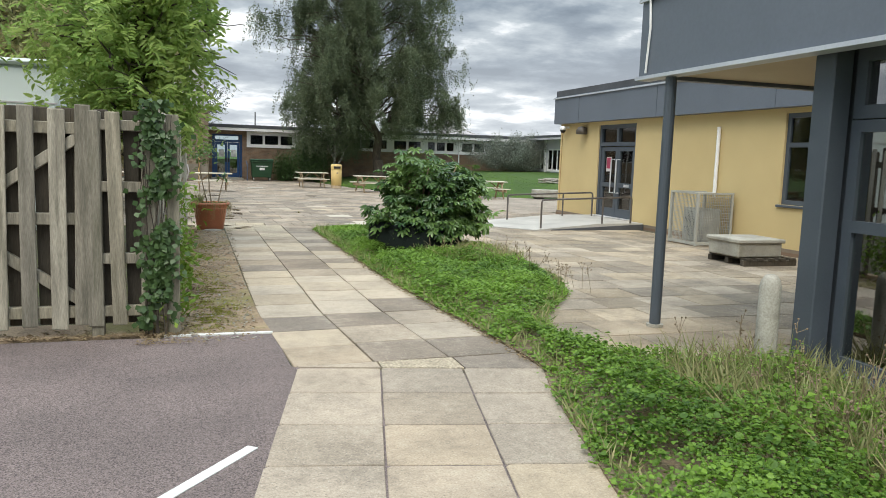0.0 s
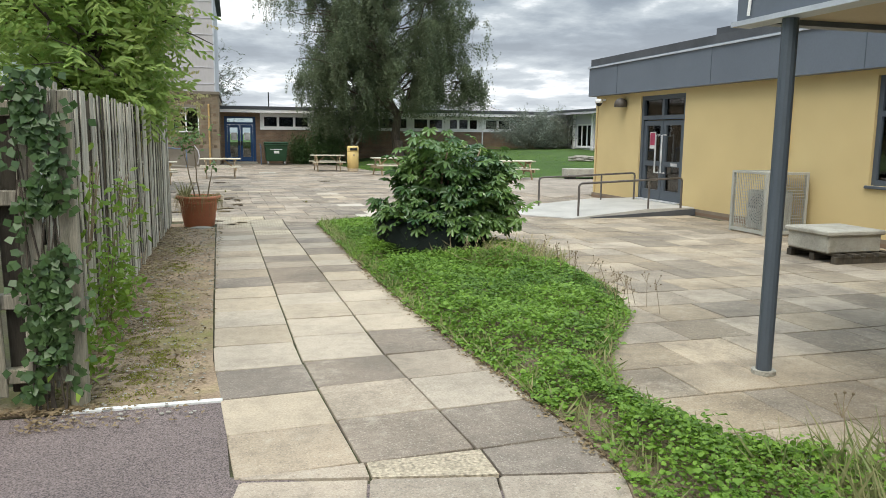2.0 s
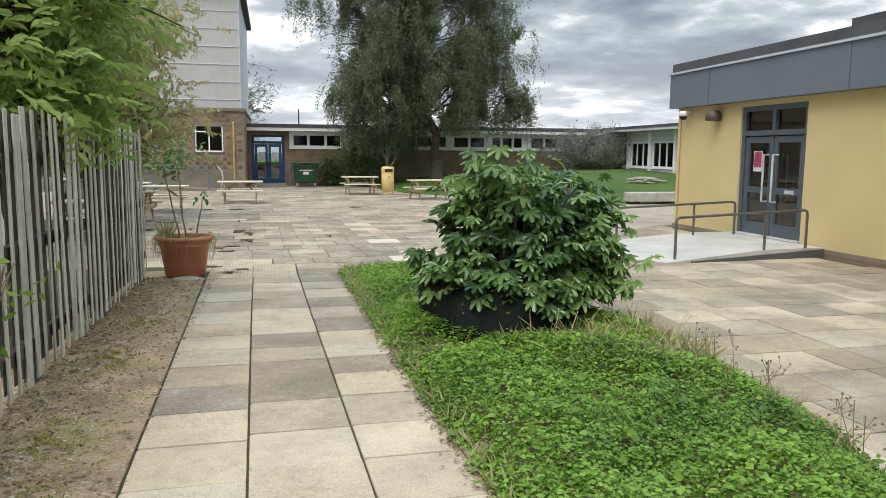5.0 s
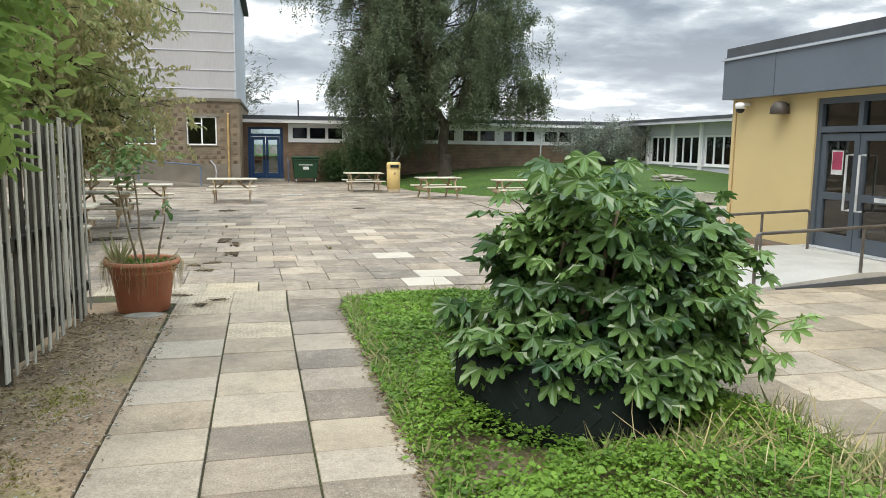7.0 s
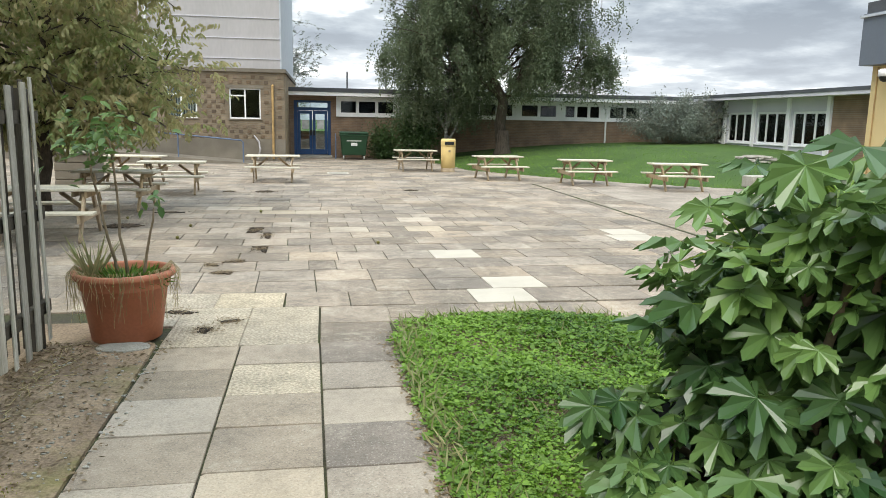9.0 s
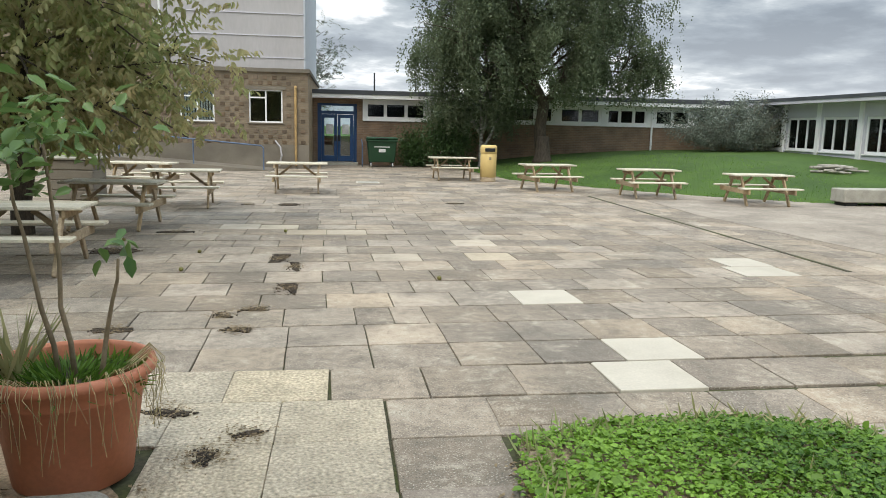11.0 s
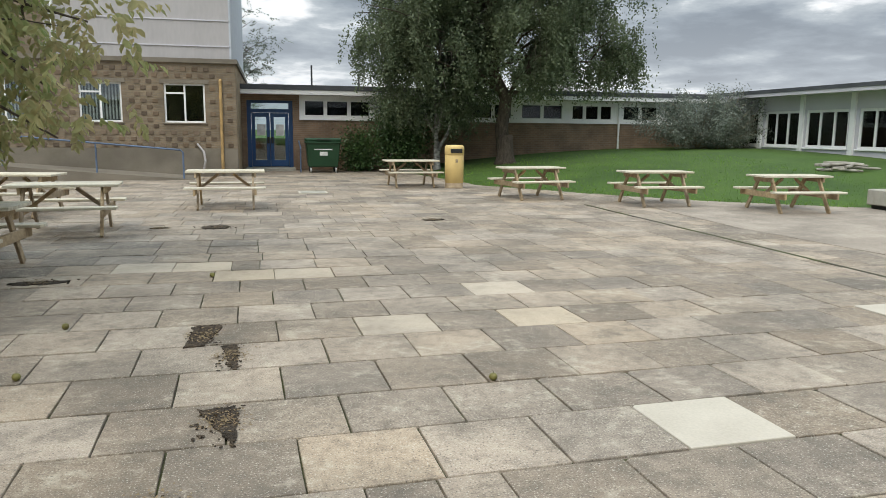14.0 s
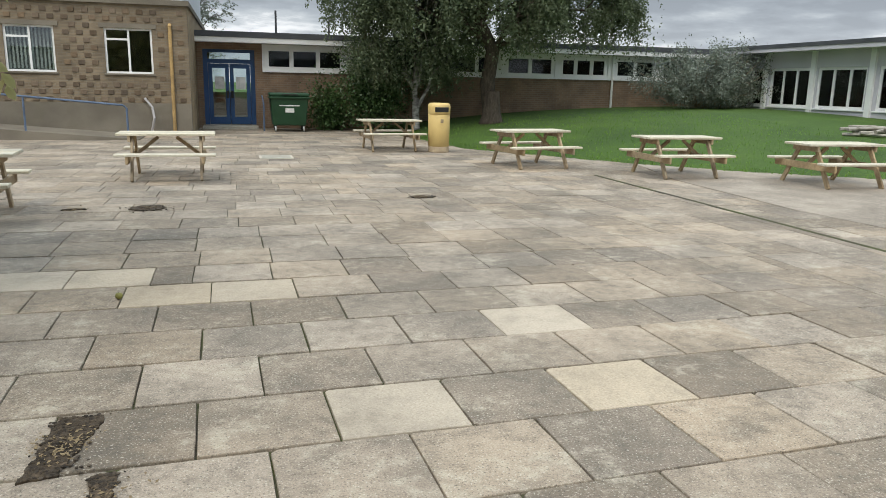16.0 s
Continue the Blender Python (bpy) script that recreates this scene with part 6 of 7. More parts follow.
def palmate(name, lobes=8):
    """One large lobed leaf, its stalk end at the origin, lying along +x."""
    bm = B()
    c = bm.verts.new((0, 0, 0.0))
    ring = []
    for k in range(lobes):
        a = radians(-128 + 256 * k / (lobes - 1))
        L = 0.2 * (0.62 + 0.38 * math.cos(a * 0.62))
        for da, f, z in ((-0.24, 0.72, 0.002), (-0.18, 0.9, -0.014), (0.0, 1.03, -0.042), (0.17, 0.89, -0.014), (0.24, 0.71, 0.002)):
            ring.append(bm.verts.new((L * f * math.cos(a + da), L * f * math.sin(a + da), z + (0.008 if abs(da) < 0.01 else 0))))
        if k < lobes - 1:
            m = a + radians(128 / (lobes - 1))
            ring.append(bm.verts.new((0.115 * math.cos(m), 0.115 * math.sin(m), 0.024)))
    for i in range(len(ring) - 1):
        bm.faces.new((c, ring[i], ring[i + 1]))
    me = bpy.data.meshes.new(name)
    bm.to_mesh(me); bm.free()
    me.materials.append(L_FATSIA)
    return me


def make_planter():
    at = (3.5, 12.74, 0.02)
    T = thing("tyre_planter", at, "big black tractor tyre lying flat as a planter", "planter")
    bm = B()
    lathe(bm, [(0.45, 0.05), (0.62, 0.0), (0.755, 0.0), (0.785, 0.03), (0.8, 0.12), (0.805, 0.28), (0.8, 0.42), (0.775, 0.49), (0.73, 0.515), (0.58, 0.52), (0.46, 0.46), (0.44, 0.3)], 48, cap=False)
    part("carcass", bm, M_PLANTER, T, m=Matrix.Translation(at), smooth=True)
    lug = B()
    box(lug, -0.02, 0.007, -0.035, 0.035, -0.15, 0.15, bevel=0.01)
    me = bpy.data.meshes.new("tread_lug"); lug.to_mesh(me); lug.free(); me.materials.append(M_PLANTER)
    for i in range(20):
        a = 2 * math.pi * i / 20
        for s in (-1, 1):
            o = new("tread_lug", me); o.parent = T; o.matrix_parent_inverse = Matrix.Translation(-T.location)
            aa = a + (0.06 if s > 0 else 0)
            o.matrix_basis = Matrix.Translation((at[0], at[1], 0.28 + s * 0.115)) @ Matrix.Rotation(aa, 4, "Z") @ Matrix.Translation((0.795, 0, 0)) @ Matrix.Rotation(s * 0.75, 4, "X")
    bm = B()
    lathe(bm, [(0.02, 0.43), (0.47, 0.41)], 24, cap=False)
    part("soil", bm, M_DIRT, T, m=Matrix.Translation(at))
    F = thing("fatsia_shrub", (at[0], at[1], 0.42), "big glossy fatsia shrub with hand-shaped leaves", "shrub")
    meshes = [palmate("fatsia_leaf", k) for k in (7, 7, 8)]
    tips, at_mid = [], Vector((at[0] + 0.26, at[1], 0.6))
    for i in range(34):
        bm = B()
        a = i * 2.399
        e = dice.uniform(0.05, 1.0)
        r = 0.92 * math.sqrt(e)
        p = Vector((at[0] + 0.25 * math.cos(a), at[1] + 0.25 * math.sin(a), 0.42))
        q = Vector((at[0] + 0.26 + r * math.cos(a) * 1.0, at[1] + r * math.sin(a) * 0.9, 0.52 + (1 - e) ** 0.6 * 1.06 + dice.uniform(-0.06, 0.1)))
        q = at_mid + (q - at_mid) * (0.94 + 0.34 * noise.noise((q - at_mid).normalized() * 1.6 + Vector((3, 1, 5))))
        pts = limb(p, q, 0.022, 0.012, bm, 0.12, 4)
        tips.append((pts[-1], (q - p).normalized())); tips.append((pts[-2], (q - p).normalized()))
        part("stem", bm, M_TWIG, F, smooth=True)
    stalks = B()
    total = 0
    for i, (p, d) in enumerate(tips):
        for k in range(5 if i % 2 == 0 else 4):
            if total >= 296:
                break
            total += 1
            a = dice.uniform(0, 6.28)
            o = Vector((p.x - at[0], p.y - at[1], 0))
            out = (Vector((math.cos(a), math.sin(a), 0)) + o.normalized() * 0.9).normalized()
            L = dice.uniform(0.14, 0.34)
            e = p + out * L + Vector((0, 0, dice.uniform(-0.12, 0.2)))
            e.z = max(e.z, 0.4)
            tube(stalks, [p, (p + e) / 2 + Vector((0, 0, 0.03)), e], 0.005, 4, 0.004)
            ob = new("fatsia_leaf", meshes[total % 3]); ob.parent = F; ob.matrix_parent_inverse = Matrix.Translation(-F.location)
            yaw = math.atan2(out.y, out.x)
            s = dice.uniform(0.5, 0.92)
            ob.matrix_basis = Matrix.Translation(e) @ Matrix.Rotation(yaw, 4, "Z") @ Matrix.Rotation(dice.uniform(-0.25, 0.95), 4, "Y") @ Matrix.Rotation(dice.uniform(-0.6, 0.6), 4, "X") @ Matrix.Diagonal((s, s, s, 1))
    part("stalk_tangle", stalks, L_YELLOW, F)["kind"] = "stuff"
    # inner and smaller leaves joined as one mesh
    V, Fc = [], []
    src = meshes[0]
    co = np.array([v.co[:] for v in src.vertices]); fc = [tuple(p.vertices) for p in src.polygons]
    for i in range(1700):
        u = rng.normal(size=3); u /= np.linalg.norm(u)
        r = rng.uniform(0.4, 0.95) * (0.92 + 0.36 * noise.noise(Vector(u) * 1.6 + Vector((3, 1, 5))))
        if i > 1400:
            a = rng.uniform(0, 6.28); u = np.array((math.cos(a) * 0.88 - 0.1, math.sin(a) * 0.95, rng.uniform(-0.75, -0.3))); r = rng.uniform(0.84, 1.02)
        c = np.array((at[0] + 0.26 + u[0] * 1.06 * r, at[1] + u[1] * 0.93 * r, 0.88 + u[2] * 0.8 * r))
        if c[2] < (0.3 if i > 1400 else 0.4) + 0.12 * dice.random():
            continue
        m = Matrix.Translation(c) @ Matrix.Rotation(math.atan2(u[1], u[0]) + dice.uniform(-0.6, 0.6), 4, "Z") @ Matrix.Rotation(dice.uniform(0.0, 0.9), 4, "Y") @ Matrix.Rotation(dice.uniform(-0.5, 0.5), 4, "X")
        s = dice.uniform(0.4, 0.8)
        k = len(V)
        A = np.array(m)[:3, :3] * s
        V += (co @ A.T + c).tolist()
        Fc += [tuple(j + k for j in f) for f in fc]
    me = bpy.data.meshes.new("inner_foliage"); me.from_pydata(V, [], Fc); me.materials.append(L_FATSIA)
    ob = new("inner_foliage", me); ob.parent = F; ob.matrix_parent_inverse = Matrix.Translation(-F.location); ob["kind"] = "stuff"


def bed_depth(x, y):
    best = None
    for (ax, ay), (bx, by) in zip(BED, BED[1:] + BED[:1]):
        dx, dy = bx - ax, by - ay
        t = np.clip(((x - ax) * dx + (y - ay) * dy) / (dx * dx + dy * dy), 0, 1)
        d = np.hypot(x - ax - t * dx, y - ay - t * dy)
        best = d if best is None else np.minimum(best, d)
    return best


def make_cover():
    n = 300000
    x, y = rng.uniform(1.6, 5.0, n), rng.uniform(1.2, 17.0, n)
    # crowd the near stretch
    ok = inside(BED, x, y)
    x, y = x[ok], y[ok]
    ok = np.hypot(x - 3.5, y - 12.74) > 0.8
    x, y = x[ok], y[ok]
    d = bed_depth(x, y)
    lump = np.array([noise.noise(Vector((a * 1.3, b * 1.3, 0))) for a, b in zip(x, y)])
    fine = np.array([noise.noise(Vector((a * 5, b * 5, 3))) for a, b in zip(x, y)])
    tuft = np.array([noise.noise(Vector((a * 11, b * 11, 8))) for a, b in zip(x, y)])
    h = np.clip(d / 0.35, 0.12, 1) * (0.16 + 0.12 * lump + 0.07 * fine + 0.07 * tuft)
    h = np.where(y < 6.5, h * 1.25, h)
    h = np.where(y > 13.2, h * 0.45, h)
    h = np.clip(h, 0.02, 0.4)
    thin = (lump + fine * 0.7 < -0.44) & (rng.random(len(x)) < 0.75)
    z = 0.02 + h * rng.uniform(0.7, 1.08, len(x))
    dry = ((y < 5.2) & (x > 3.1)) & (rng.random(len(x)) < 0.6)
    bare = (d < 0.3) & (y < 6.4) & (y > 4.2) & (x < 2.75) & (rng.random(len(x)) < 0.5)
    keep = ~thin & ~dry & ~bare
    P = np.stack([x, y, z], -1)[keep]
    jut = rng.normal(size=P.shape) * (0.03, 0.03, 0.0)
    P += jut
    m = len(P)
    D = rng.normal(size=(m, 3)); D[:, 2] = rng.uniform(-0.3, 0.35, m)
    Nn = rng.normal(size=(m, 3)) * 0.35 + (0, 0, 1)
    s = np.where(rng.random(m) < 0.05, rng.uniform(0.04, 0.065, m), rng.uniform(0.014, 0.034, m))
    leaves("ground_cover", P, D, Nn, s, s * 0.95, L_GROUND, fold=0.1, full=True, label="low leafy green ground cover in the bed", kind="stuff")["category"] = "ground cover"
    # stems and dry grass
    n = 56000
    x, y = rng.uniform(1.7, 5.0, n), rng.uniform(1.2, 17.0, n)
    ok = inside(BED, x, y) & (np.hypot(x - 3.5, y - 12.74) > 0.85)
    w = np.where((y < 5.2) & (x > 3.2), 1.0, np.where((np.hypot(x - 4.1, y - 11.6) < 0.9), 0.9, np.where(bed_depth(x, y) < 0.22, 0.32, 0.025)))
    ok &= rng.random(n) < w
    x, y = x[ok], y[ok]
    m = len(x)
    tall = np.where((y < 5.2) & (x > 3.2), rng.uniform(0.15, 0.45, m), np.where(np.hypot(x - 4.1, y - 11.6) < 0.9, rng.uniform(0.12, 0.32, m), rng.uniform(0.06, 0.18, m)))
    D = rng.normal(size=(m, 3)) * (0.75, 0.75, 0); D[:, 2] = 1
    leaves("dry_grass", np.stack([x, y, np.full(m, 0.02)], -1), D, rand_dirs(m), tall, 0.014, L_DRY, fold=0.1, label="straw-coloured dry grass stems in the bed", kind="stuff")["category"] = "dry grass"
    # seed heads
    bm = B()
    for i in range(80):
        a, c = (dice.uniform(3.3, 4.4), dice.uniform(2.6, 5.2)) if i < 58 else (dice.uniform(4.2, 4.75), dice.uniform(8.4, 11.0))
        h = dice.uniform(0.22, 0.5)
        b = Vector((a + dice.uniform(-0.12, 0.12), c + dice.uniform(-0.12, 0.12), h))
        tube(bm, [(a, c, 0.02), b], 0.003, 3)
        for k in range(4):
            e = b + Vector((dice.uniform(-0.06, 0.06), dice.uniform(-0.06, 0.06), dice.uniform(-0.12, 0.05)))
            tube(bm, [b - Vector((0, 0, 0.08)), e], 0.002, 3)
            bmesh.ops.create_icosphere(bm, subdivisions=1, radius=0.009, matrix=Matrix.Translation(e))
    tagged(part("seed_heads", bm, M_TWIG), "dead brown seed heads on thin stems", "seed heads", kind="stuff")
    # straggling dry twigs by the tyre
    bm = B()
    for i in range(120):
        a, c = dice.uniform(3.5, 4.65), dice.uniform(10.8, 11.8)
        q = [Vector((a, c, 0.03))]
        d = Vector((dice.uniform(-1, 1), dice.uniform(-1, 1), dice.uniform(0.2, 1.2))).normalized()
        for k in range(4):
            q.append(q[-1] + d * 0.11); d = (d + Vector((dice.uniform(-0.3, 0.3), dice.uniform(-0.3, 0.3), -0.15))).normalized()
        tube(bm, q, 0.0045, 3, 0.0025)
    tagged(part("dry_twigs", bm, M_STRAW), "tangle of bleached dry stems beside the tyre", "dry stems", kind="stuff")
    # lawn blades along the edge, short weeds on the verge
    n = 26000
    x, y = rng.uniform(6.5, 16, n), rng.uniform(29, 44, n)
    d = lawn_depth(x, y)
    ok = (d > -0.08) & (rng.random(n) < np.where(d < 0.5, 1, 0.35))
    x, y = x[ok], y[ok]
    D = rng.normal(size=(len(x), 3)) * (0.4, 0.4, 0); D[:, 2] = 1
    leaves("lawn_blades", np.stack([x, y, lawn_height(x, y) - 0.01], -1), D, rand_dirs(len(x)), rng.uniform(0.04, 0.09, len(x)), 0.012, L_GROUND, fold=0.1, label="short grass blades on the lawn", kind="stuff")["category"] = "grass"
    # yellow-green moss on the verge
    c = np.array(((0.05, 7.6), (0.2, 8.2), (-0.05, 8.6), (0.12, 9.4), (-0.02, 10.4), (0.0, 12.2), (0.05, 13.6)))
    n = 16000
    k = rng.integers(0, len(c), n)
    P = np.concatenate([c[k] + rng.normal(size=(n, 2)) * (0.1, 0.26), np.full((n, 1), 0.008)], 1)
    P = P[(P[:, 0] < 0.48) & (P[:, 0] > -0.33) & (P[:, 1] > 7.2)]
    P = P[np.array([noise.noise(Vector((p[0] * 9, p[1] * 9, 2))) for p in P]) > -0.05]
    D = rng.normal(size=P.shape) * (0.8, 0.8, 0); D[:, 2] = 0.7
    leaves("moss", P, D, rand_dirs(len(P)), rng.uniform(0.008, 0.02, len(P)), 0.007, L_MOSS, fold=0.1, label="yellow-green moss cushions on the bare soil", kind="stuff")["category"] = "moss"
    # dry twigs and stalks under the fence
    bm = B()
    for i in range(520):
        a, b = -0.34 + abs(dice.gauss(0, 0.16)), dice.uniform(7.3, 16.4)
        t, l = dice.uniform(0, 6.28), dice.uniform(0.03, 0.13)
        tube(bm, [(a, b, 0.01), (a + l * math.cos(t), b + l * math.sin(t), dice.uniform(0.008, 0.05))], 0.003, 3, 0.002)
    tagged(part("dry_stalks", bm, M_STRAW), "dry stalks and twigs littered under the fence", "dry stalks", kind="stuff")
    # litter of dead leaves
    n = 15000
    x, y = rng.uniform(-0.5, 0.52, n), rng.uniform(6.8, 16.4, n)
    ok = rng.random(n) < np.exp(-(x + 0.4) / 0.24) + 0.1
    x, y = x[ok], y[ok]
    x2, y2 = rng.uniform(-3.6, -0.1, 1500), 7.1 + rng.exponential(0.09, 1500)
    y3 = rng.uniform(5.5, 16.5, 1800); x3 = np.interp(y3, (5.6, 7.0, 8.0, 9.5, 11.0, 13.2, 16.2), (2.62, 2.56, 2.45, 2.36, 2.31, 2.28, 2.24)) + rng.normal(size=1800) * 0.045
    x, y = np.concatenate([x, x2, x3]), np.concatenate([y, y2, y3])
    D = rng.normal(size=(len(x), 3)) * (1, 1, 0.15)
    Nn = rng.normal(size=(len(x), 3)) * 0.3 + (0, 0, 1)
    leaves("leaf_litter", np.stack([x, y, np.full(len(x), 0.014)], -1), D, Nn, rng.uniform(0.015, 0.05, len(x)), 0.02, L_LITTER, label="brown dead leaf litter on the soil", kind="stuff")["category"] = "leaf litter"
    n = 1300
    bm = B()
    for i in range(n):
        bmesh.ops.create_icosphere(bm, subdivisions=1, radius=dice.uniform(0.004, 0.013), matrix=Matrix.Translation((dice.uniform(-0.35, 0.5), dice.uniform(6.9, 16.3), 0.008)) @ Matrix.Diagonal((1.3, 1, 0.6, 1)))
    tagged(part("pebbles", bm, M_CONC), "scattered small stones on the soil verge", "pebbles", kind="stuff")


def make_stone_planter():
    p = thing("stone_planter", (-4.3, 30, 0), "square rough stone planter under the apple tree", "planter")
    for i in range(4):
        z = 0.21 * i
        part("stone_course", boxes((-4.75 + 0.01 * (i % 2), -3.85, 29.55, 30.45 - 0.01 * (i % 2), z, z + 0.205), bevel=0.018), M_PLINTH, p)
    part("coping", boxes((-4.8, -3.8, 29.5, 30.5, 0.842, 0.9), bevel=0.015), M_CONC, p)
    y = thing("yucca", (-4.3, 30, 0.9), "green spiky yucca in the stone planter", "yucca")
    n = 110
    a = rng.uniform(0, 6.28, n)
    D = np.stack([np.cos(a) * 0.8, np.sin(a) * 0.8, rng.uniform(0.3, 1.6, n)], -1)
    leaves("strap_leaves", np.tile((-4.3, 30.0, 0.9), (n, 1)) + rng.normal(size=(n, 3)) * (0.06, 0.06, 0.05), D, rand_dirs(n, 0.3), rng.uniform(0.5, 0.85, n), 0.045, L_ASH, y, fold=0.15)


def make_climbers():
    # ivy on the fence corner
    I = thing("ivy", (-0.33, 7.24, 0.05), "dark green ivy climbing the fence corner", "ivy")
    n = 1500
    x = rng.normal(size=n) * 0.085 - 0.34
    z = rng.uniform(0.1, 2.05, n)
    y = np.full(n, 7.17) - rng.uniform(0, 0.06, n)
    k = rng.random(n) < 0.15
    y[k], x[k] = 7.2 + rng.exponential(0.08, k.sum()), -0.25 + rng.uniform(0, 0.03, k.sum())
    P = np.stack([x, y, z], -1)
    P = P[np.array([noise.noise(Vector((p[0] * 6, 1.0, p[2] * 3.2))) for p in P]) > -0.12]
    n = len(P)
    D = rng.normal(size=(n, 3)) * (0.6, 0.2, 0.4) + (0, -0.25, -0.6)
    leaves("foliage", P, D, rng.normal(size=(n, 3)) * 0.4 + (0.3, -1, 0.3), 0.06, 0.055, L_IVY, I)
    bm = B()
    for i in range(9):
        q = [Vector((-0.36 + dice.uniform(-0.1, 0.08), 7.175, 0.0))]
        for j in range(8):
            q.append(q[-1] + Vector((dice.uniform(-0.04, 0.04), dice.uniform(-0.01, 0.005), 0.24)))
        tube(bm, q, 0.007, 4, 0.004)
    part("stem_tangle", bm, M_BARK, I)["kind"] = "stuff"
    # shoots growing through the side fence
    for y0, z0, h, m in ((7.6, 0.0, 0.5, 150), (8.9, 0.1, 0.75, 420), (8.2, 0.75, 0.7, 80), (9.7, 0.95, 0.35, 40), (10.4, 0.75, 0.3, 26)):
        W = thing("fence_weed", (-0.3, y0, z0), "bright green shoots growing along the fence", "weed", "fence weeds")
        P = rng.normal(size=(m, 3)) * (0.09, 0.26, h * 0.3) + (-0.24, y0, z0 + h * 0.45)
        P = P[P[:, 2] > 0.03]
        leaves("foliage", P, rand_dirs(len(P), 0.1) + (0.5, 0, 0), rand_dirs(len(P), 0.8), 0.085, 0.04, L_YELLOW, W)
        bm = B()
        for i in range(7):
            tube(bm, [(-0.3, y0 + dice.uniform(-0.15, 0.15), max(0.0, z0)), (-0.22, y0 + dice.uniform(-0.3, 0.3), z0 + h)], 0.005, 4, 0.003)
        part("stem_tangle", bm, M_TWIG, W)["kind"] = "stuff"


def make_pot():
    at = Matrix.Translation((0.1, 16.55, 0.008))
    p = thing("plant_pot", (0.1, 16.55, 0.0), "large terracotta-coloured pot with a thick rim", "plant pot")
    bm = B()
    lathe(bm, [(0.25, 0.0), (0.265, 0.01), (0.325, 0.42), (0.34, 0.425), (0.345, 0.44), (0.35, 0.5), (0.385, 0.51), (0.39, 0.53), (0.385, 0.555), (0.355, 0.56), (0.345, 0.54), (0.335, 0.47)], 44, cap=False)
    part("body", bm, M_POT, p, m=at, smooth=True)
    bm = B()
    lathe(bm, [(0.01, 0.47), (0.336, 0.465)], 30, cap=False)
    part("soil", bm, M_DIRT, p, m=at)
    bm = B()
    bmesh.ops.create_uvsphere(bm, u_segments=18, v_segments=8, radius=0.16, matrix=Matrix.Translation((0.14, 16.25, 0.005)) @ Matrix.Diagonal((1.3, 0.8, 0.2, 1)))
    tagged(part("flat_stone", bm, M_CONC, smooth=True), "flat pale stone beside the pot", "stone")
    s = thing("potted_sapling", (0.15, 16.55, 0.47), "young tree of three thin stems growing in the pot", "sapling")
    tops = []
    for dx, dy, x1, y1, z1 in ((0.03, 0.0, 0.02, 16.6, 1.6), (-0.06, 0.05, -0.14, 16.62, 1.48), (0.14, -0.02, 0.36, 16.53, 1.06)):
        bm = B()
        pts = limb((0.1 + dx, 16.55 + dy, 0.46), (x1, y1, z1), 0.014, 0.007, bm, 0.05, 6)
        tops.append(pts[-1])
        part("stem", bm, M_TWIG, s, smooth=True)
    C = []
    for t, k, sp in ((tops[0], 95, (0.15, 0.15, 0.11)), (tops[1], 66, (0.14, 0.14, 0.1)), (tops[2], 10, (0.06, 0.06, 0.04))):
        C.append(rng.normal(size=(k, 3)) * sp + np.array(t) + (0, 0, 0.06))
    P = np.concatenate(C)
    D = rng.normal(size=(len(P), 3)) * (1, 1, 0.3) + (0, 0, -0.35)
    leaves("foliage", P, D, rng.normal(size=(len(P), 3)) * 0.4 + (0, 0, 1), rng.uniform(0.06, 0.115, len(P)), rng.uniform(0.04, 0.065, len(P)), L_SAP, s, fold=0.15, full=True)
    g = thing("potted_spiky_plant", (-0.12, 16.53, 0.47), "spiky strap-leaved plant with some dead leaves", "potted plant")
    n = 46
    a = rng.uniform(0, 6.28, n)
    D = np.stack([np.cos(a) * 0.55, np.sin(a) * 0.55, rng.uniform(0.5, 1.5, n)], -1)
    leaves("strap_leaves", np.tile((-0.12, 16.51, 0.47), (n, 1)) + rng.normal(size=(n, 3)) * (0.03, 0.03, 0), D, rand_dirs(n, 0.3), rng.uniform(0.25, 0.48, n), 0.02, L_DRY, g, fold=0.2)
    n = 620
    a = rng.uniform(0, 6.28, n); r = rng.uniform(0.03, 0.31, n)
    P = np.stack([0.1 + r * np.cos(a), 16.55 + r * np.sin(a), np.full(n, 0.475)], -1)
    D = np.stack([np.cos(a), np.sin(a), rng.uniform(0.1, 1.2, n)], -1) + rng.normal(size=(n, 3)) * 0.4
    tagged(leaves("pot_weeds", P, D, rand_dirs(n, 0.6), rng.uniform(0.05, 0.17, n), 0.015, L_GROUND), "small green weeds in the pot", "weeds", kind="stuff")
    bm = B()
    for i in range(90):
        a = dice.uniform(-3.4, 0.6)
        c = Vector((0.1, 16.55, 0.03))
        d = Vector((math.cos(a), math.sin(a), 0))
        q = [c + d * 0.24 + Vector((0, 0, 0.47)), c + d * 0.37 + Vector((0, 0, 0.57)), c + d * 0.41 + Vector((dice.uniform(-0.03, 0.03), 0, 0.5)), c + d * 0.4 + Vector((dice.uniform(-0.06, 0.06), 0, dice.uniform(0.15, 0.42)))]
        tube(bm, q, 0.0025, 3, 0.0015)
    tagged(part("dead_stems", bm, M_STRAW), "dry straw hanging over the pot rim", "dry stems", kind="stuff")


L_SAP = leaf_material("sapling_leaf", (0.075, 0.15, 0.04), (0.2, 0.3, 0.09), rough=0.3, through=0.3)


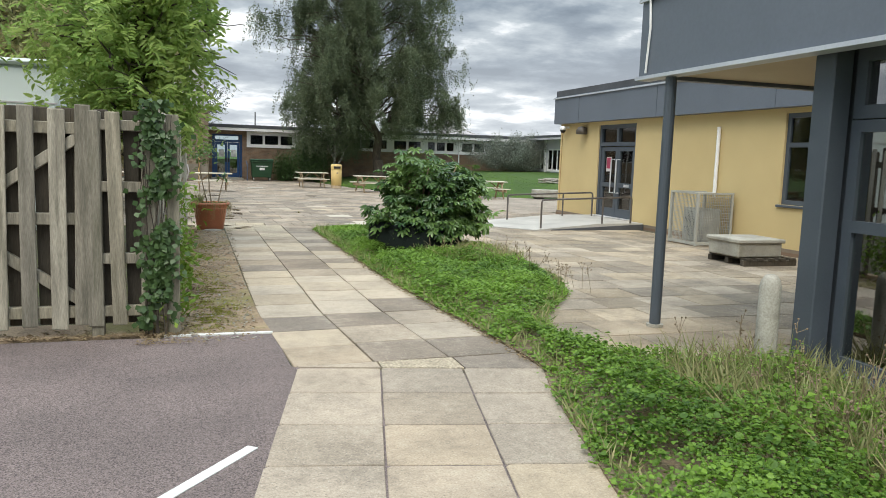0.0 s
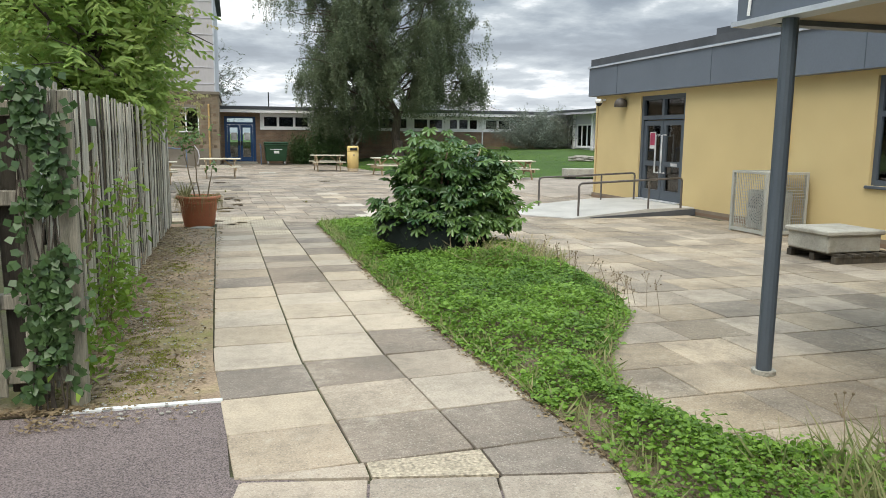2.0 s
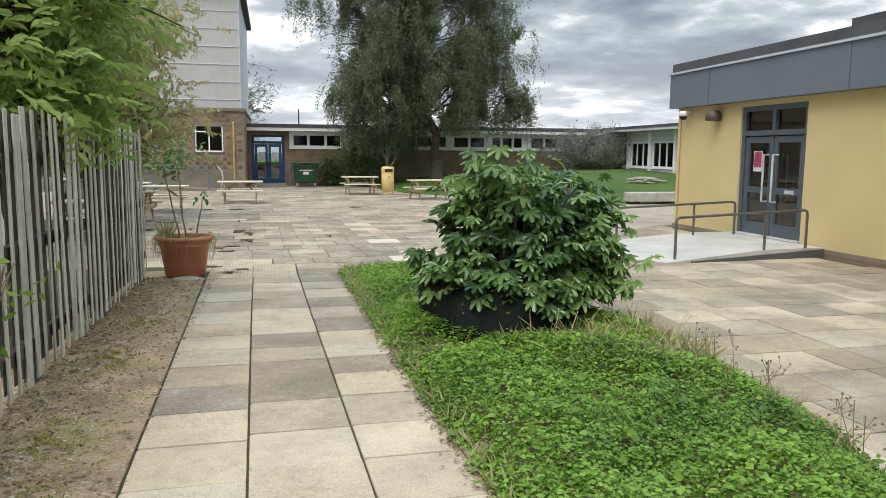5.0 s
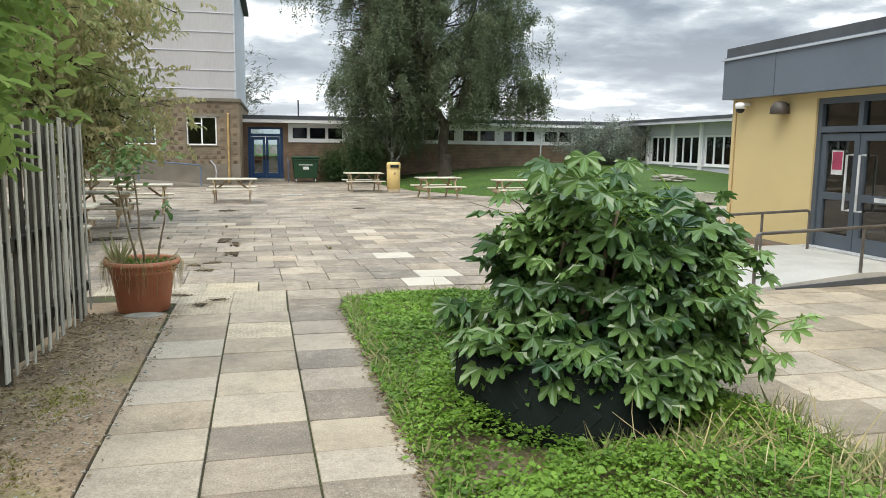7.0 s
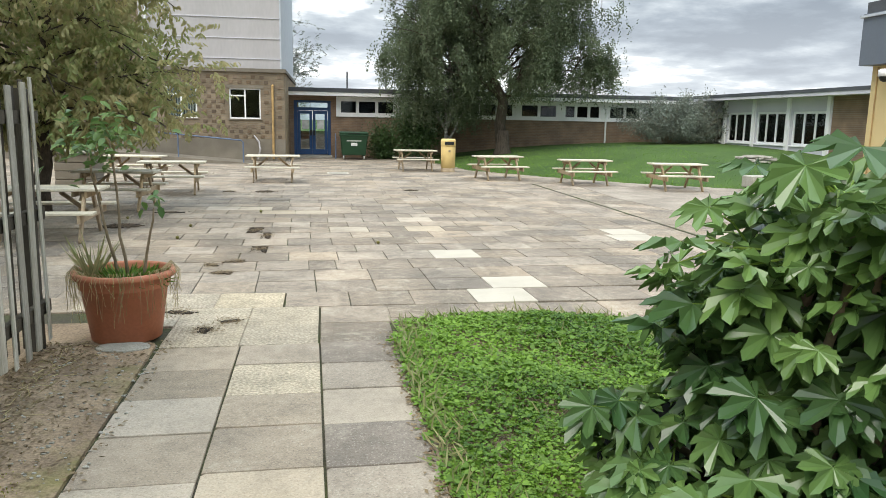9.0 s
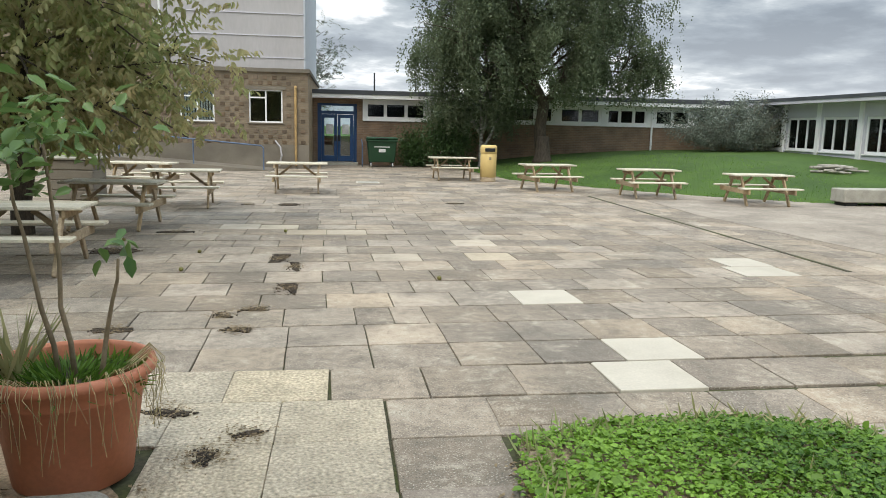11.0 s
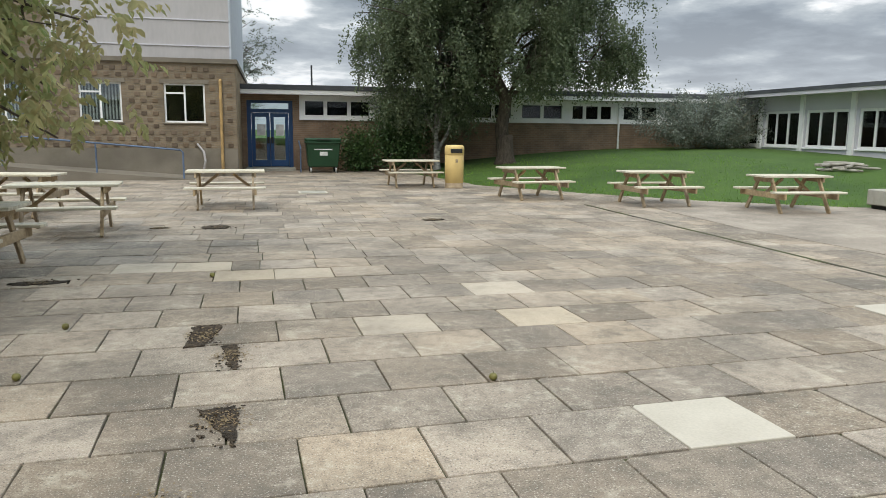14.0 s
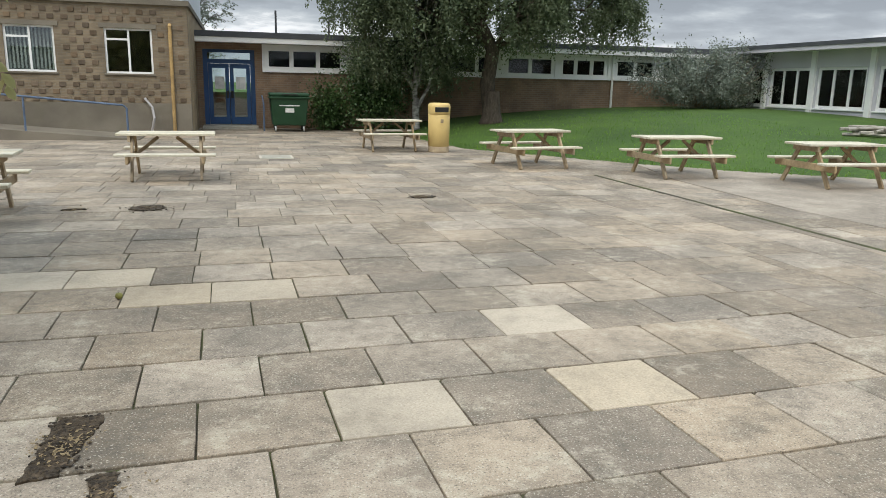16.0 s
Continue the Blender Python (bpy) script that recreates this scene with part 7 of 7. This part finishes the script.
def blob(name, x, y, sx, sy, z, mat, label, category, seed, turn=0.0):
    """A thin ragged patch of dirt lying on the flags, with loose crumbs on it."""
    d = random.Random(seed)
    bm = B()
    c, s = math.cos(turn), math.sin(turn)

    def put(px, py):
        return x + px * c - py * s, y + px * s + py * c
    pts = []
    for i in range(52):
        a = 2 * math.pi * i / 52
        r = d.uniform(0.62, 1.0) * (1 + 0.45 * noise.noise(Vector((math.cos(a) * 1.4, math.sin(a) * 1.4, seed * 3.7))))
        pts.append(put(sx * r * math.cos(a), sy * r * math.sin(a)))
    prism(bm, pts, -0.004, z)
    t = tagged(part(name, bm, mat), label, category)
    bm = B()
    for i in range(int(60 + 2600 * sx * sy)):
        r, a = d.gauss(0, 0.55), d.uniform(0, 6.28)
        px, py = put(sx * r * math.cos(a), sy * r * math.sin(a))
        k = d.uniform(0.004, 0.013)
        bmesh.ops.create_icosphere(bm, subdivisions=1, radius=k, matrix=Matrix.Translation((px, py, z + 0.001)) @ Matrix.Rotation(d.uniform(0, 3), 4, "Z") @ Matrix.Diagonal((d.uniform(0.8, 1.9), 1, d.uniform(0.4, 0.8), 1)))
    part("crumb_scatter", bm, mat, t)["kind"] = "stuff"
    return t


def wedge(pts, seed):
    """Dirt where a flag's corner has broken away: straight along the joints, ragged at the break."""
    d = random.Random(seed)
    n = len(pts)
    ring = []
    for i in range(n):
        a, b = Vector(pts[i]), Vector(pts[(i + 1) % n])
        k = max(3, int((b - a).length / 0.03))
        for j in range(k):
            ring.append(a.lerp(b, j / k) + Vector((d.uniform(-1, 1), d.uniform(-1, 1))) * 0.012)
    bm = B()
    prism(bm, ring, -0.004, 0.008)
    t = tagged(part("dirt_patch", bm, M_DIRT), "dark crumbly dirt filling a broken flag corner", "dirt patch")
    lo = [min(p[i] for p in pts) for i in (0, 1)]
    hi = [max(p[i] for p in pts) for i in (0, 1)]
    bm = B()
    for i in range(int(140 + 5200 * (hi[0] - lo[0]) * (hi[1] - lo[1]))):
        px, py = d.uniform(lo[0] - 0.02, hi[0] + 0.02), d.uniform(lo[1] - 0.02, hi[1] + 0.02)
        if not bool(inside(pts, [px], [py])[0]) and d.random() > 0.07:
            continue
        bmesh.ops.create_icosphere(bm, subdivisions=1, radius=d.uniform(0.004, 0.011), matrix=Matrix.Translation((px, py, 0.008)) @ Matrix.Rotation(d.uniform(0, 3), 4, "Z") @ Matrix.Diagonal((d.uniform(0.8, 2.2), 1, d.uniform(0.4, 0.8), 1)))
    part("crumb_scatter", bm, M_DIRT, t)["kind"] = "stuff"


def make_bits():
    for i, pts in enumerate(BROKEN):
        wedge(pts, 40 + i)
    for i, (x, y, sx, sy, tn) in enumerate(DIRT):
        blob("dirt_patch", x, y, sx, sy, 0.009, M_DIRT, "dark crumbly dirt filling a broken flag corner", "dirt patch", i, tn)
    n = 2600
    spots = [d[:2] for d in DIRT] + [(sum(p[0] for p in q) / len(q), sum(p[1] for p in q) / len(q)) for q in BROKEN]
    c = np.array(spots)[rng.integers(0, len(spots), n)]
    P = np.concatenate([c + rng.normal(size=(n, 2)) * (0.07, 0.08), np.full((n, 1), 0.012)], 1)
    D = rng.normal(size=(n, 3)) * (1, 1, 0.12)
    tagged(leaves("broken_leaves", P, D, rng.normal(size=(n, 3)) * 0.3 + (0, 0, 1), rng.uniform(0.008, 0.035, n), 0.011, L_LITTER), "bits of dead leaf on the flags", "leaf litter", kind="stuff")
    bm = B()
    lathe(bm, [(0.004, 0.003), (0.014, 0.0), (0.026, 0.016), (0.027, 0.029), (0.019, 0.045), (0.006, 0.046)], 12)
    apple = thing("fallen_apple", (0, 0, 0), "small yellow-green fallen apple on the flags", "apple", "fallen apples", fixed=False)
    part("fruit", bm, M_APPLE, apple, smooth=True)
    bm = B()
    tube(bm, [(0, 0, 0.042), (0.005, 0.002, 0.058)], 0.0018, 4)
    part("stalk", bm, M_BARK, apple)
    apple.matrix_basis = pose(*APPLES[0], 0.001, rz=20)
    for i, (x, y) in enumerate(APPLES[1:]):
        copy_thing(apple, pose(x, y, 0.001, rz=70 * i))
    L = thing("log_pile", (16.6, 34.5, 0.45), "loose pile of cut grey branches on the lawn", "log pile")
    for i in range(11):
        bm = B()
        a = dice.uniform(-1.0, 1.0)
        x, y = 16.6 + dice.uniform(-0.4, 0.4), 34.5 + dice.uniform(-0.3, 0.3)
        z = float(lawn_height(np.array([x]), np.array([y]))[0]) + 0.04 + 0.05 * (i // 3)
        l = dice.uniform(0.25, 0.7)
        tube(bm, [(x - l * math.cos(a), y - l * math.sin(a), z), (x, y, z + 0.03), (x + l * math.cos(a), y + l * math.sin(a), z)], 0.045, 7, 0.03)
        part("branch", bm, M_DRIFT, L)


make_fence(); make_tables(); make_bins(); make_trees(); make_planter(); make_cover(); make_climbers(); make_stone_planter(); make_pot()
DIRT = [(0.24, 29.0, 0.25, 0.22, 0.0), (3.85, 29.5, 0.2, 0.12, 0.0), (-1.6, 23.05, 0.34, 0.26, 0.1), (-1.2, 24.8, 0.3, 0.12, 0.1), (0.36, 17.3, 0.16, 0.05, -0.2), (0.86, 16.96, 0.1, 0.035, 0.3), (0.67, 16.69, 0.05, 0.1, 0.2), (-0.62, 29.0, 0.14, 0.03, 0.1)]
BROKEN = [((0.5, 22.79), (0.7, 22.78), (0.6, 22.21), (0.47, 22.2)), ((0.73, 22.18), (0.83, 22.2), (0.86, 21.62), (0.83, 21.63)), ((0.68, 20.91), (0.88, 20.94), (0.9, 20.39)), ((0.47, 19.76), (0.68, 19.77), (0.62, 19.91)), ((0.26, 19.72), (0.43, 19.53), (0.28, 19.53)), ((0.37, 19.12), (0.61, 19.16), (0.61, 19.03)), ((-0.65, 19.2), (-0.33, 19.2), (-0.32, 19.1), (-0.6, 19.07))]
APPLES = [(2.44, 21.1), (-0.48, 22.89), (-0.46, 21.66), (0.47, 24.85), (-1.7, 23.9)]
make_bits()
make_path()
make_plaza()
